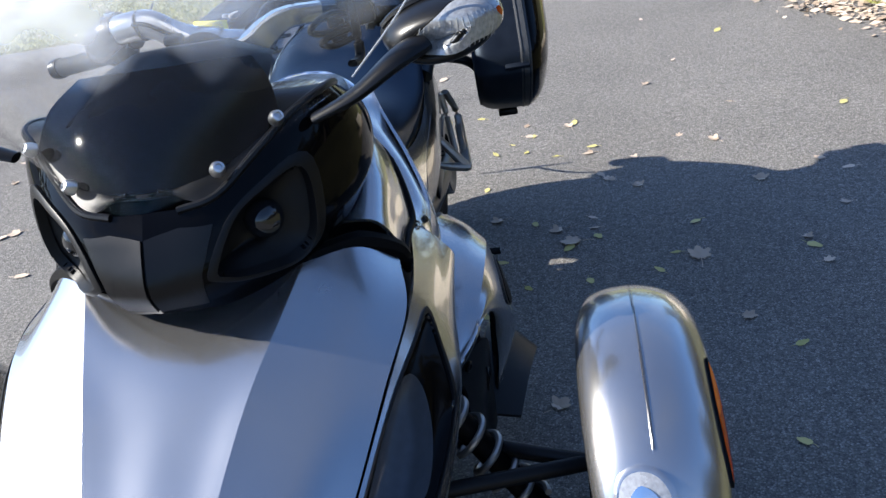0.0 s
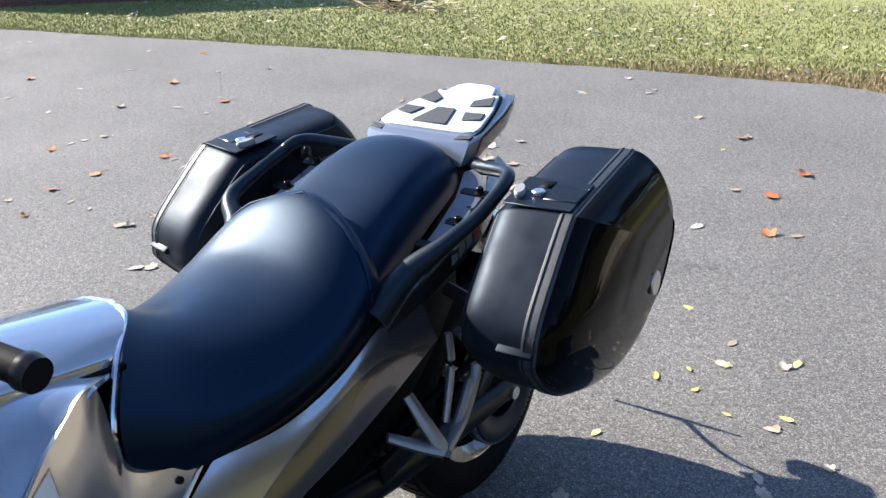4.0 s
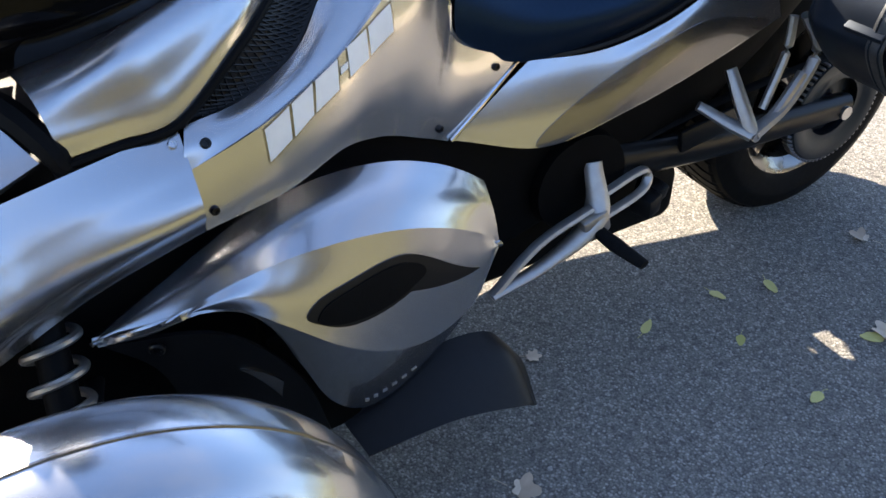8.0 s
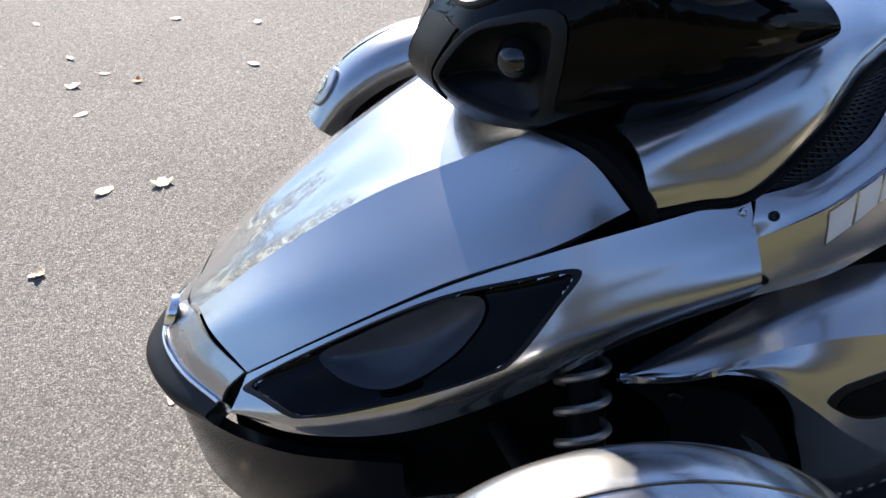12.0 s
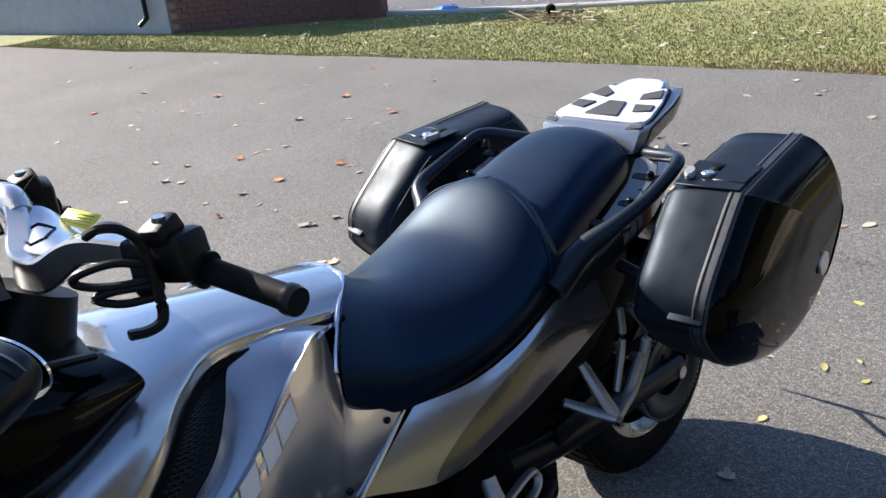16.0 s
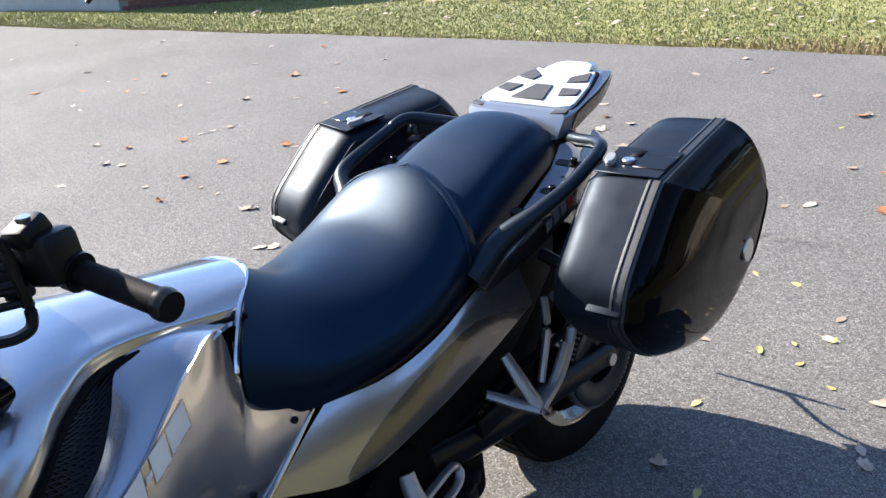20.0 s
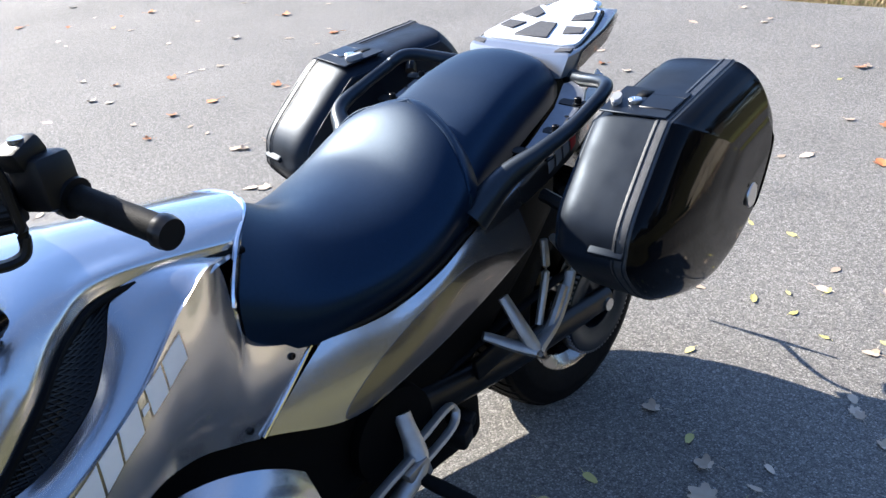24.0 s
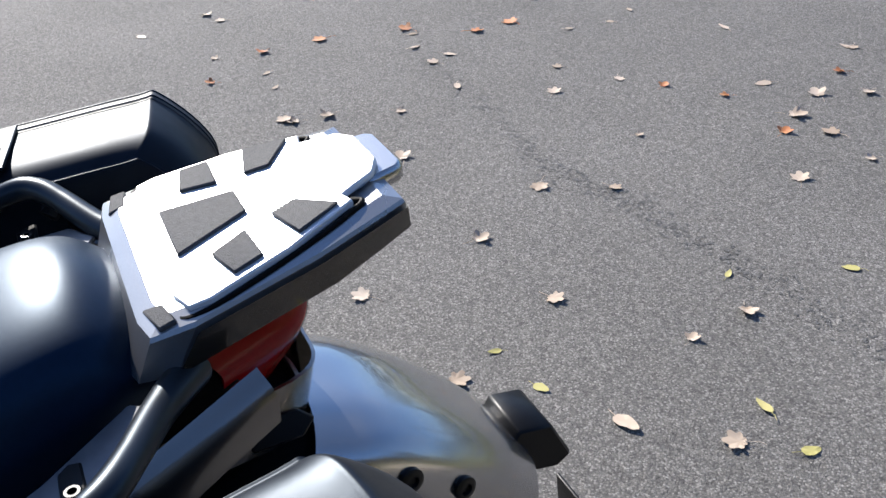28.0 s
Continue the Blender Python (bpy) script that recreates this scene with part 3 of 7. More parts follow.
HEDGE = [(0.2174, -0.4032, 0.4966), (0.2616, -0.2662, 0.5892), (0.2988, -0.1276, 0.6718), (0.3234, 0.0008, 0.7238), (0.303, 0.109, 0.755)]
HFL = [(0.13, -0.455, 0.505), (0.185, -0.315, 0.602), (0.222, -0.165, 0.688), (0.255, -0.035, 0.75), (0.25, 0.068, 0.803)]
flank = Skin([[a, b, c] for a, b, c in zip(CREST, HFL, HEDGE)], -1)
for s in (flank, flank.mirrored()):
    part("hood_flank", shell(s, 30, 16, 0.012), SILVER, hood)
# notch behind the flank
both("hood_notch", lambda: tube([(0.18, 0.045, 0.806), (0.245, 0.09, 0.80), (0.298, 0.125, 0.764), (0.312, 0.135, 0.72)], [0.012, 0.02, 0.016, 0.01], 8), PIT, hood)

# nose
NT = [(0.214, -0.408, 0.494), (0.13, -0.462, 0.497), (0.05, -0.489, 0.489), (0, -0.507, 0.478)]
NB = [(0.206, -0.45, 0.436), (0.13, -0.505, 0.432), (0.06, -0.538, 0.428), (0, -0.55, 0.424)]
BB = [(0.214, -0.462, 0.395), (0.14, -0.532, 0.385), (0.06, -0.572, 0.375), (0, -0.585, 0.372)]
sym = lambda row: row + [neg(p) for p in row[-2::-1]]
nose = Skin([sym(NT), [tuple((np.array(a) + b) / 2 + (0, -0.008, 0)) for a, b in zip(sym(NT), sym(NB))], sym(NB)], -1)
part("nose_strip", shell(nose, 8, 30, 0.006), SILVER, trike)
bump_skin = Skin([sym(NB), [tuple((np.array(a) + b) / 2 + (0, -0.02, 0)) for a, b in zip(sym(NB), sym(BB))], sym(BB)], -1)
part("front_bumper", shell(bump_skin, 8, 30, 0.02), PLASTIC, trike, "matte black plastic nose bumper")
part("nose_trim", tube(sym([(x * 1.0, y - 0.004, z) for x, y, z in NB]), 0.0032, 8, 40), CHROME, trike, "thin bright trim line")
badge = lathe([(-0.012, 0.0), (-0.012, 0.026), (-0.004, 0.030), (0.0, 0.030)], 28, "y")
bmesh.ops.transform(badge, matrix=pose(0, -0.53, 0.458, -25, 0, 0), verts=badge.verts)
part("badge", badge, CHROME, trike, "round bright badge without lettering")
# lower spoiler
L1 = [(0.34, -0.2, 0.40), (0.27, -0.37, 0.385), (0.15, -0.495, 0.365), (0, -0.545, 0.355)]
L2 = [(0.345, -0.20, 0.33), (0.265, -0.365, 0.30), (0.15, -0.49, 0.285), (0, -0.552, 0.275)]
L3 = [(0.35, -0.20, 0.27), (0.255, -0.355, 0.205), (0.145, -0.465, 0.162), (0, -0.54, 0.155)]
low = Skin([sym(L1), sym(L2), sym(L3)], -1)
part("lower_spoiler", shell(low, 14, 40, 0.02), SPOILER, trike, "satin black lower front spoiler")

# side fairings with the scoop
FT = [(0.219, -0.404, 0.493), (0.264, -0.267, 0.586), (0.302, -0.128, 0.667), (0.327, -0.000, 0.719), (0.325, 0.103, 0.739), (0.298, 0.268, 0.752)]
FB = [(0.206, -0.45, 0.430), (0.302, -0.345, 0.450), (0.352, -0.20, 0.474), (0.366, -0.04, 0.53), (0.348, 0.12, 0.586), (0.346, 0.266, 0.627)]
fair = Skin(lerp_rows(FT, FB, (0.024, 0.036)), -1)
SCOOP = [(0.025, 0.275), (0.058, 0.117), (0.208, 0.058), (0.375, 0.050), (0.525, 0.092), (0.667, 0.158), (0.617, 0.333), (0.550, 0.550), (0.508, 0.583), (0.358, 0.600), (0.217, 0.642), (0.150, 0.608)]
PITUV = [(0.167, 0.125), (0.233, 0.083), (0.317, 0.067), (0.408, 0.067), (0.475, 0.125), (0.483, 0.258), (0.442, 0.408), (0.367, 0.500), (0.308, 0.492), (0.233, 0.367)]
for s in (fair, fair.mirrored()):
    side = part("side_fairing", shell(s, 110, 54, 0.006, SCOOP), SILVER, trike)
    L = smooth_loop(SCOOP, 60)
    cup = part("air_scoop", inlay(s, PITUV, -0.008, 0.045, 7, 44), CUP, side, "dark grey scooped air intake")
    part("scoop_rim", rim_ring(s, SCOOP, 0.0025, 0.035, 90), PLASTIC, cup)
    inner = bmesh.new()
    O, I = smooth_loop(SCOOP, 48), smooth_loop(PITUV, 48)
    rows = []
    for k in range(7):
        uv = O + (I - O) * (k / 6)
        rows.append([inner.verts.new(p) for p in s.at(uv[:, 0], uv[:, 1]) + s.normal(uv[:, 0], uv[:, 1]) * (-0.002 - 0.012 * math.sin(k / 6 * 1.4))])
    for a, b in zip(rows, rows[1:]):
        for k in range(48):
            inner.faces.new((a[k], a[(k + 1) % 48], b[(k + 1) % 48], b[k]))
    part("scoop_surround", inner, GLOSS, side)
    screw(side, frame_on(s, 0.985, 0.10, 0.001), 0.006)

# black filler behind the panels; rear end enlarged to block sun through gaps
core = []
for y, w, lo, hi in ((-0.44, 0.14, 0.22, 0.42), (-0.3, 0.24, 0.2, 0.5), (-0.1, 0.27, 0.2, 0.58), (0.15, 0.27, 0.2, 0.62), (0.4, 0.22, 0.19, 0.66), (0.7, 0.17, 0.2, 0.66), (0.95, 0.15, 0.24, 0.64), (1.2, 0.15, 0.30, 0.70), (1.45, 0.14, 0.45, 0.76), (1.6, 0.12, 0.55, 0.82)):
    core.append([(w, y, hi), (w * 1.08, y, (lo + hi) / 2), (w * 0.9, y, lo + 0.02), (0, y, lo), (-w * 0.9, y, lo + 0.02), (-w * 1.08, y, (lo + hi) / 2), (-w, y, hi), (0, y, hi + 0.03), (w, y, hi)])
part("frame_cover", shell(Skin(core, 1), 40, 40, 0.004), PIT, trike, "black frame and engine block")

# cowl with the headlamps
COWL = [
    [(0, -0.105, 0.815), (0, -0.125, 0.86), (0, -0.10, 0.915), (0, -0.07, 0.955)],
    [(0.09, -0.05, 0.795), (0.105, -0.085, 0.855), (0.105, -0.07, 0.92), (0.098, -0.05, 0.962)],
    [(0.185, 0.028, 0.815), (0.20, 0.0, 0.87), (0.20, 0.012, 0.955), (0.187, 0.044, 1.028)],
    [(0.245, 0.14, 0.848), (0.27, 0.13, 0.90), (0.268, 0.13, 0.985), (0.24, 0.12, 1.05)],
    [(0.245, 0.26, 0.876), (0.268, 0.26, 0.915), (0.262, 0.255, 0.975), (0.225, 0.24, 1.02)],
    [(0.205, 0.385, 0.908), (0.215, 0.395, 0.93), (0.205, 0.385, 0.955), (0.175, 0.365, 0.975)],
]
cowl_skin = Skin(COWL, 1)
LAMPUV = [(0.162, 0.408), (0.233, 0.712), (0.321, 0.762), (0.438, 0.688), (0.433, 0.242), (0.371, 0.112), (0.288, 0.2), (0.188, 0.321)]
cowl = thing("cowl", "", "")
cowl.parent = trike
for s in (cowl_skin, cowl_skin.mirrored()):
    part("cowl_side", shell(s, 80, 60, 0.008, LAMPUV), GLOSS, cowl, "glossy black headlamp cowl")
    part("lamp_recess", join(inlay(s, LAMPUV, -0.004, 0.05, 7, 40), rim_ring(s, LAMPUV, 0.004, 0.09, 44)), PLASTIC, cowl)
    c = Vector(s.at(0.33, 0.52).reshape(3)) - Vector(s.normal(np.array([0.33]), np.array([0.52])).reshape(3)) * 0.042
    ball = bmesh.new()
    bmesh.ops.create_uvsphere(ball, u_segments=24, v_segments=16, radius=0.030)
    bmesh.ops.transform(ball, matrix=Matrix.Translation(c), verts=ball.verts)
    part("headlamp", ball, DARKLENS, cowl, "dark projector headlamp lens")
    part("beak_panel", inlay(s, [(0.004, 0.06), (0.13, 0.10), (0.135, 0.40), (0.185, 0.74), (0.10, 0.80), (0.004, 0.74)], 0.003, 0, 6, 48, False), SATIN, cowl, "satin dark grey centre beak panel")
    part("cowl_rib", tube(s.at(np.linspace(0.1, 0.98, 9), np.full(9, 0.985)), 0.006, 8), SATIN, cowl)
# dash behind the screen
UP = [r[3] for r in COWL]
dash_rows = []
for k, (x, y, z) in enumerate(UP):
    dz = (0.015, 0.02, 0.02, 0.0, -0.03, -0.02)[k]
    dash_rows.append([(x, y, z), (x * 0.62, y + 0.01, z + dz), (0, y + 0.03 * (k > 0), z + dz - 0.01), (-x * 0.62, y + 0.01, z + dz), (-x, y, z)])
dash_rows[0] = [(0.03, -0.05, 0.975), (0.015, -0.05, 0.977), (0, -0.05, 0.977), (-0.015, -0.05, 0.977), (-0.03, -0.05, 0.975)]
part("dashboard", shell(Skin(dash_rows, 1), 26, 24, 0.006), PLASTIC, trike, "black dashboard behind the screen")
VIS = [[(0.19, 0.045, 1.03), (0.10, -0.028, 0.988), (0, -0.05, 0.978)], [(0.175, 0.085, 1.075), (0.095, 0.025, 1.06), (0, 0.005, 1.055)], [(0.14, 0.135, 1.105), (0.08, 0.095, 1.115), (0, 0.08, 1.118)]]
part("screen_base", shell(Skin([sym(r) for r in VIS], 1), 12, 30, 0.004), GLOSS, trike, "glossy black panel below the windscreen")
pod = bmesh.new()
bmesh.ops.create_uvsphere(pod, u_segments=32, v_segments=18, radius=1)
bmesh.ops.scale(pod, vec=(0.11, 0.09, 0.055), verts=pod.verts)
bmesh.ops.transform(pod, matrix=pose(0, 0.215, 1.045, -24, 0, 0), verts=pod.verts)
pod_ob = part("instrument_pod", pod, PLASTIC, trike, "rounded dark instrument pod")
visor = bmesh.new()
vz = [[visor.verts.new(p) for p in r] for r in ([(-0.16, 0.11, 1.06), (-0.07, 0.085, 1.085), (0.07, 0.085, 1.085), (0.16, 0.11, 1.06)], [(-0.15, 0.20, 1.085), (-0.06, 0.18, 1.122), (0.06, 0.18, 1.122), (0.15, 0.20, 1.085)], [(-0.125, 0.295, 1.07), (-0.05, 0.30, 1.10), (0.05, 0.30, 1.10), (0.125, 0.295, 1.07)])]
for a, b in zip(vz, vz[1:]):
    for k in range(3):
        visor.faces.new((a[k], a[k + 1], b[k + 1], b[k]))
bmesh.ops.solidify(visor, geom=visor.faces[:], thickness=0.008)
part("instrument_visor", visor, SATIN, pod_ob, "angular black visor over the instruments")
part("dial", lathe([(0, 0.055), (0.006, 0.055), (0.006, 0)], 30, "y", (0, 0.305, 1.06)), DARKLENS, pod_ob)
part("clip", box((0.03, 0.02, 0.014), (0.0, 0.20, 1.130), (10, 0, 8)), PLASTIC, pod_ob)

# windscreen
WS = [
    [(0.303, 0.058, 1.072), (0.20, 0.030, 1.02), (0.10, -0.045, 0.98), (0, -0.085, 0.962)],
    [(0.388, 0.084, 1.155), (0.27, 0.035, 1.125), (0.13, -0.02, 1.085), (0, -0.045, 1.07)],
    [(0.425, 0.097, 1.217), (0.29, 0.055, 1.20), (0.14, 0.025, 1.188), (0, 0.012, 1.18)],
    [(0.36, 0.14, 1.262), (0.25, 0.10, 1.262), (0.12, 0.075, 1.262), (0, 0.065, 1.262)],
    [(0.315, 0.18, 1.31), (0.22, 0.14, 1.315), (0.11, 0.115, 1.318), (0, 0.105, 1.32)],
    [(0.28, 0.225, 1.365), (0.20, 0.185, 1.375), (0.10, 0.16, 1.38), (0, 0.15, 1.382)],
    [(0.25, 0.30, 1.44), (0.175, 0.265, 1.45), (0.09, 0.24, 1.455), (0, 0.23, 1.458)],
    [(0.22, 0.36, 1.50), (0.15, 0.33, 1.51), (0.075, 0.31, 1.515), (0, 0.30, 1.518)],
]
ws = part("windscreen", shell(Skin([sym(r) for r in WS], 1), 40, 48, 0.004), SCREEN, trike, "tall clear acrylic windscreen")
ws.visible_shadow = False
part("windscreen_edge", tube([r[0] for r in WS], 0.0017, 8, 40), CLEAR, trike)
part("windscreen_edge", flipped(tube([r[0] for r in WS], 0.0017, 8, 40)), CLEAR, trike)
for sx in (1, -1):
    for p in ((0.11, -0.028, 0.992), (0.189, 0.036, 1.034)):
        b = lathe([(-0.004, 0.011), (0.004, 0.011), (0.012, 0.008), (0.013, 0.005), (0.009, 0.004), (0.009, 0)], 16, "z")
        bmesh.ops.transform(b, matrix=Matrix.Translation((sx * p[0], p[1] - 0.006, p[2] + 0.002)) @ pose(0, 0, 0, 55, 0, sx * 40), verts=b.verts)
        part("screen_bolt", b, STEEL, trike)

# mirrors
def rim_ring_polar(skin, poly, lift, n=60):
    L = smooth_loop(poly, n)
    mid = L.mean(0)
    bm = bmesh.new()
    rows = []
    for k, off in ((1.07, -0.002), (1.06, lift), (1.0, lift * 1.2), (0.985, -0.002)):
        q = mid + (L - mid) * k
        rows.append([bm.verts.new(p) for p in skin.at(q[:, 0], q[:, 1]) + skin.normal(q[:, 0], q[:, 1]) * off])
    for a, b in zip(rows, rows[1:]):
        for k in range(n):
            bm.faces.new((a[k], a[(k + 1) % n], b[(k + 1) % n], b[k]))
    return bm


def mirror_set(sx):
    m = thing("mirror", "black wing mirror with clear turn signal", "")
    m.parent = trike
    rows = []
    for k, (t, w, h) in enumerate(((-0.062, 0.004, 0.004), (-0.055, 0.073, 0.037), (-0.02, 0.096, 0.051), (0.03, 0.096, 0.053), (0.062, 0.088, 0.050), (0.068, 0.08, 0.045))):
        rows.append([(w * math.cos(a) + 0.01 * math.sin(a), t + 0.02 * math.cos(a) ** 2 - 0.03 * math.cos(a), h * math.sin(a) + 0.010 * math.cos(a)) for a in np.linspace(math.pi, 3 * math.pi, 17)])
    M = Matrix.Translation((0.432, 0.133, 1.104)) @ pose(0, 0, 0, 6, -4, 24) @ Matrix.Scale(0.82, 4)
    S = Skin(rows, 1)
    S.P = np.array([[tuple(M @ Vector(p)) for p in r] for r in S.P]) * (sx, 1, 1)
    S.flip = sx
    part("housing", shell(S, 22, 40, 0.003), SATIN, m)
    glass = lathe([(0, 0.0), (0, 1), (0.004, 1)], 32, "y")
    bmesh.ops.scale(glass, vec=(0.078, 1, 0.046), verts=glass.verts)
    bmesh.ops.transform(glass, matrix=Matrix.Translation((0, 0, 0)), verts=glass.verts)
    bmesh.ops.transform(glass, matrix=M @ pose(0, 0.068, 0), verts=glass.verts)
    part("mirror_glass", flipped(glass) if sx < 0 else glass, MIRROR, m)
    class Polar:
        """The housing seen from its front pole, so that a piece may lie across it."""

        @staticmethod
        def uv(p, q):
            return np.maximum(np.hypot(p, q), 0.03), np.mod(np.arctan2(q, p) / (2 * math.pi), 1.0)

        @staticmethod
        def at(p, q):
            return S.at(*Polar.uv(p, q))

        @staticmethod
        def normal(p, q):
            return S.normal(*Polar.uv(p, q))

    polar = lambda u, v: (u * math.cos(2 * math.pi * v), u * math.sin(2 * math.pi * v))
    sig = [polar(u, v) for u, v in ((0.17, 0.06), (0.12, 0.20), (0.11, 0.30), (0.11, 0.371), (0.18, 0.43), (0.30, 0.485), (0.40, 0.53), (0.375, 0.638), (0.354, 0.733), (0.25, 0.80), (0.19, 0.92))]
    lens = part("turn_signal", inlay(Polar, sig, 0.004, 0, 7, 60), CLEAR, m, "clear ribbed turn signal lens")
    part("signal_bulb", inlay(Polar, [polar(u, v) for u, v in ((0.25, 0.52), (0.285, 0.535), (0.28, 0.57), (0.24, 0.58), (0.225, 0.55))], 0.0045, 0, 3, 20), AMBERDARK, lens, "amber bulb behind the lens")
    part("lens_seam", rim_ring_polar(Polar, sig, 0.003), PIT, lens)
    for k in range(17):
        f = -0.19 + 0.0215 * k
        pp, qq = np.full(8, f), np.linspace(-0.16, 0.10, 8)
        part("lens_rib", tube(Polar.at(pp, qq) + Polar.normal(pp, qq) * 0.004, 0.0006, 5), CLEAR, lens)
    part("top_ridge", tube(S.at(np.linspace(0.62, 0.62, 9), np.linspace(0.55, 0.95, 9)) , 0.007, 8), SATIN, m)
    arm = tube([(sx * 0.235, 0.055, 1.02), (sx * 0.30, 0.06, 1.045), (sx * 0.36, 0.08, 1.08), (sx * 0.40, 0.11, 1.095)], [0.014, 0.019, 0.025, 0.027], 14, 24, 0.55)
    part("stalk", arm, SATIN, m)
    return m


mirror_set(1), mirror_set(-1)

# tank
TK = [
    [(0.305, 0.135, 0.752), (0.298, 0.13, 0.785), (0.262, 0.12, 0.825), (0.15, 0.10, 0.83), (0, 0.10, 0.83)],
    [(0.302, 0.20, 0.757), (0.293, 0.20, 0.79), (0.262, 0.19, 0.845), (0.15, 0.19, 0.86), (0, 0.19, 0.865)],
    [(0.30, 0.272, 0.765), (0.287, 0.272, 0.805), (0.252, 0.262, 0.87), (0.15, 0.27, 0.89), (0, 0.27, 0.895)],
    [(0.26, 0.373, 0.827), (0.252, 0.372, 0.855), (0.216, 0.37, 0.9), (0.12, 0.38, 0.918), (0, 0.39, 0.925)],
    [(0.195, 0.458, 0.866), (0.187, 0.46, 0.892), (0.15, 0.47, 0.911), (0.085, 0.48, 0.925), (0, 0.49, 0.93)],
    [(0.145, 0.559, 0.875), (0.138, 0.561, 0.897), (0.105, 0.57, 0.905), (0.06, 0.585, 0.915), (0, 0.60, 0.92)],
    [(0.120, 0.788, 0.839), (0.115, 0.796, 0.851), (0.09, 0.82, 0.868), (0.05, 0.85, 0.872), (0, 0.865, 0.874)],
]
part("tank_cover", shell(Skin([sym(r) for r in TK], 1), 48, 60, 0.006), SILVER, trike, "silver upper tank cover")
both("tank_seam", lambda: tube([(p[0] + 0.004, p[1], p[2] - 0.006) for p in [r[0] for r in TK]], 0.006, 8, 30), PIT, trike)
# ribbed black vent between tank and side panel
UPTOP = [(0.3, 0.276, 0.752), (0.28, 0.361, 0.757), (0.245, 0.447, 0.785), (0.2, 0.503, 0.825), (0.15, 0.556, 0.869), (0.115, 0.658, 0.869), (0.085, 0.81, 0.814)]
UPBOT = [(0.333, 0.257, 0.707), (0.324, 0.336, 0.729), (0.298, 0.423, 0.748), (0.262, 0.508, 0.778), (0.226, 0.581, 0.811), (0.2, 0.645, 0.851), (0.18, 0.702, 0.861)]
VENTTOP = [(0.298, 0.272, 0.763), (0.285, 0.32, 0.793), (0.255, 0.375, 0.826), (0.222, 0.415, 0.843), (0.185, 0.47, 0.864)]
vent = Skin([[a, tuple((np.array(a) + b) / 2 + (-0.012, 0, -0.01)), (b[0] - 0.004, b[1], b[2] - 0.002)] for a, b in zip(VENTTOP, UPTOP)], -1)
for s in (vent, vent.mirrored()):
    v = part("side_vent", shell(s, 30, 12, 0.004), PLASTIC, trike, "black side vent with a fine cross mesh")
    for k in range(26):
        for lean in (0.10, -0.10):
            u = np.clip(0.06 + 0.035 * k + lean * np.linspace(-0.5, 0.5, 4), 0, 1)
            part("rib", tube(s.at(u, np.linspace(0.08, 0.92, 4)) + s.normal(u, np.linspace(0.08, 0.92, 4)) * 0.001, 0.0017, 5, 4), PLASTIC, v)

# side panels: an upper strip and a lower face that meet in a crease; the lettering is drawn as bars
LOWTOP = [(0.333, 0.257, 0.707), (0.318, 0.376, 0.739), (0.272, 0.503, 0.782), (0.215, 0.617, 0.838), (0.18, 0.702, 0.861), (0.178, 0.718, 0.768), (0.182, 0.731, 0.705), (0.172, 0.85, 0.644)]
LOWBOT = [(0.345, 0.269, 0.627), (0.328, 0.384, 0.636), (0.3, 0.48, 0.656), (0.27, 0.543, 0.639), (0.25, 0.586, 0.619), (0.235, 0.629, 0.595), (0.22, 0.664, 0.574), (0.203, 0.701, 0.55)]
LOWOUT = [0.002, 0.003, 0.005, 0.007, 0.008, 0.008, 0.007, 0.003]
strip_skin = Skin([[a, tuple((np.array(a) + b) / 2 + (0.004, 0, 0.004)), b] for a, b in zip(UPTOP, UPBOT)], -1)
low_skin = Skin([[a, tuple(np.array(a) * 0.66 + np.array(b) * 0.34 + (o, 0, 0)), tuple(np.array(a) * 0.3 + np.array(b) * 0.7 + (o, 0, 0)), b] for a, b, o in zip(LOWTOP, LOWBOT, LOWOUT)], -1)
BARUV = [[(0.133, 0.061), (0.178, 0.017), (0.172, 0.378), (0.128, 0.456)], [(0.183, 0.017), (0.222, 0.0), (0.217, 0.317), (0.178, 0.378)], [(0.228, 0.0), (0.272, 0.006), (0.272, 0.306), (0.222, 0.317)], [(0.278, 0.117), (0.294, 0.128), (0.294, 0.189), (0.278, 0.183)], [(0.294, 0.0), (0.339, 0.044), (0.35, 0.306), (0.3, 0.289)], [(0.344, 0.05), (0.406, 0.094), (0.428, 0.306), (0.356, 0.3)]]
for s, q in ((low_skin, strip_skin), (low_skin.mirrored(), strip_skin.mirrored())):
    sg = 1 if s is low_skin else -1
    p = part("side_panel", join(shell(s, 56, 30, 0.006), shell(q, 50, 14, 0.006)), SILVER, trike, "silver side panel with pale marking bars")
    for u, v in [(0.022, 0.7), (0.967, 0.133), (0.878, 0.856)]:
        screw(p, frame_on(s, u, v, 0.001), 0.0065, SATIN)
    screw(p, frame_on(q, 0.06, 0.62, 0.001), 0.007, SATIN)
    for poly in BARUV:
        mid = np.mean(poly, 0)
        part("bar_outline", inlay(s, [tuple(mid + (np.array(w) - mid) * 1.13) for w in poly], 0.0007, 0, 2, 16, False, 0.0), DARKSILVER, p)
        part("marking_bar", inlay(s, poly, 0.0012, 0, 2, 16, False, 0.0), WHITE, p)
    led = Skin(np.array([[(0.178, 0.722, 0.735), (0.181, 0.735, 0.70), (0.178, 0.79, 0.668), (0.172, 0.852, 0.645)], [(0.160, 0.735, 0.732), (0.158, 0.755, 0.706), (0.155, 0.80, 0.676), (0.15, 0.86, 0.652)]]) * (sg, 1, 1), s.flip)
    part("panel_ledge", shell(led, 8, 24, 0.005), SILVER, p)
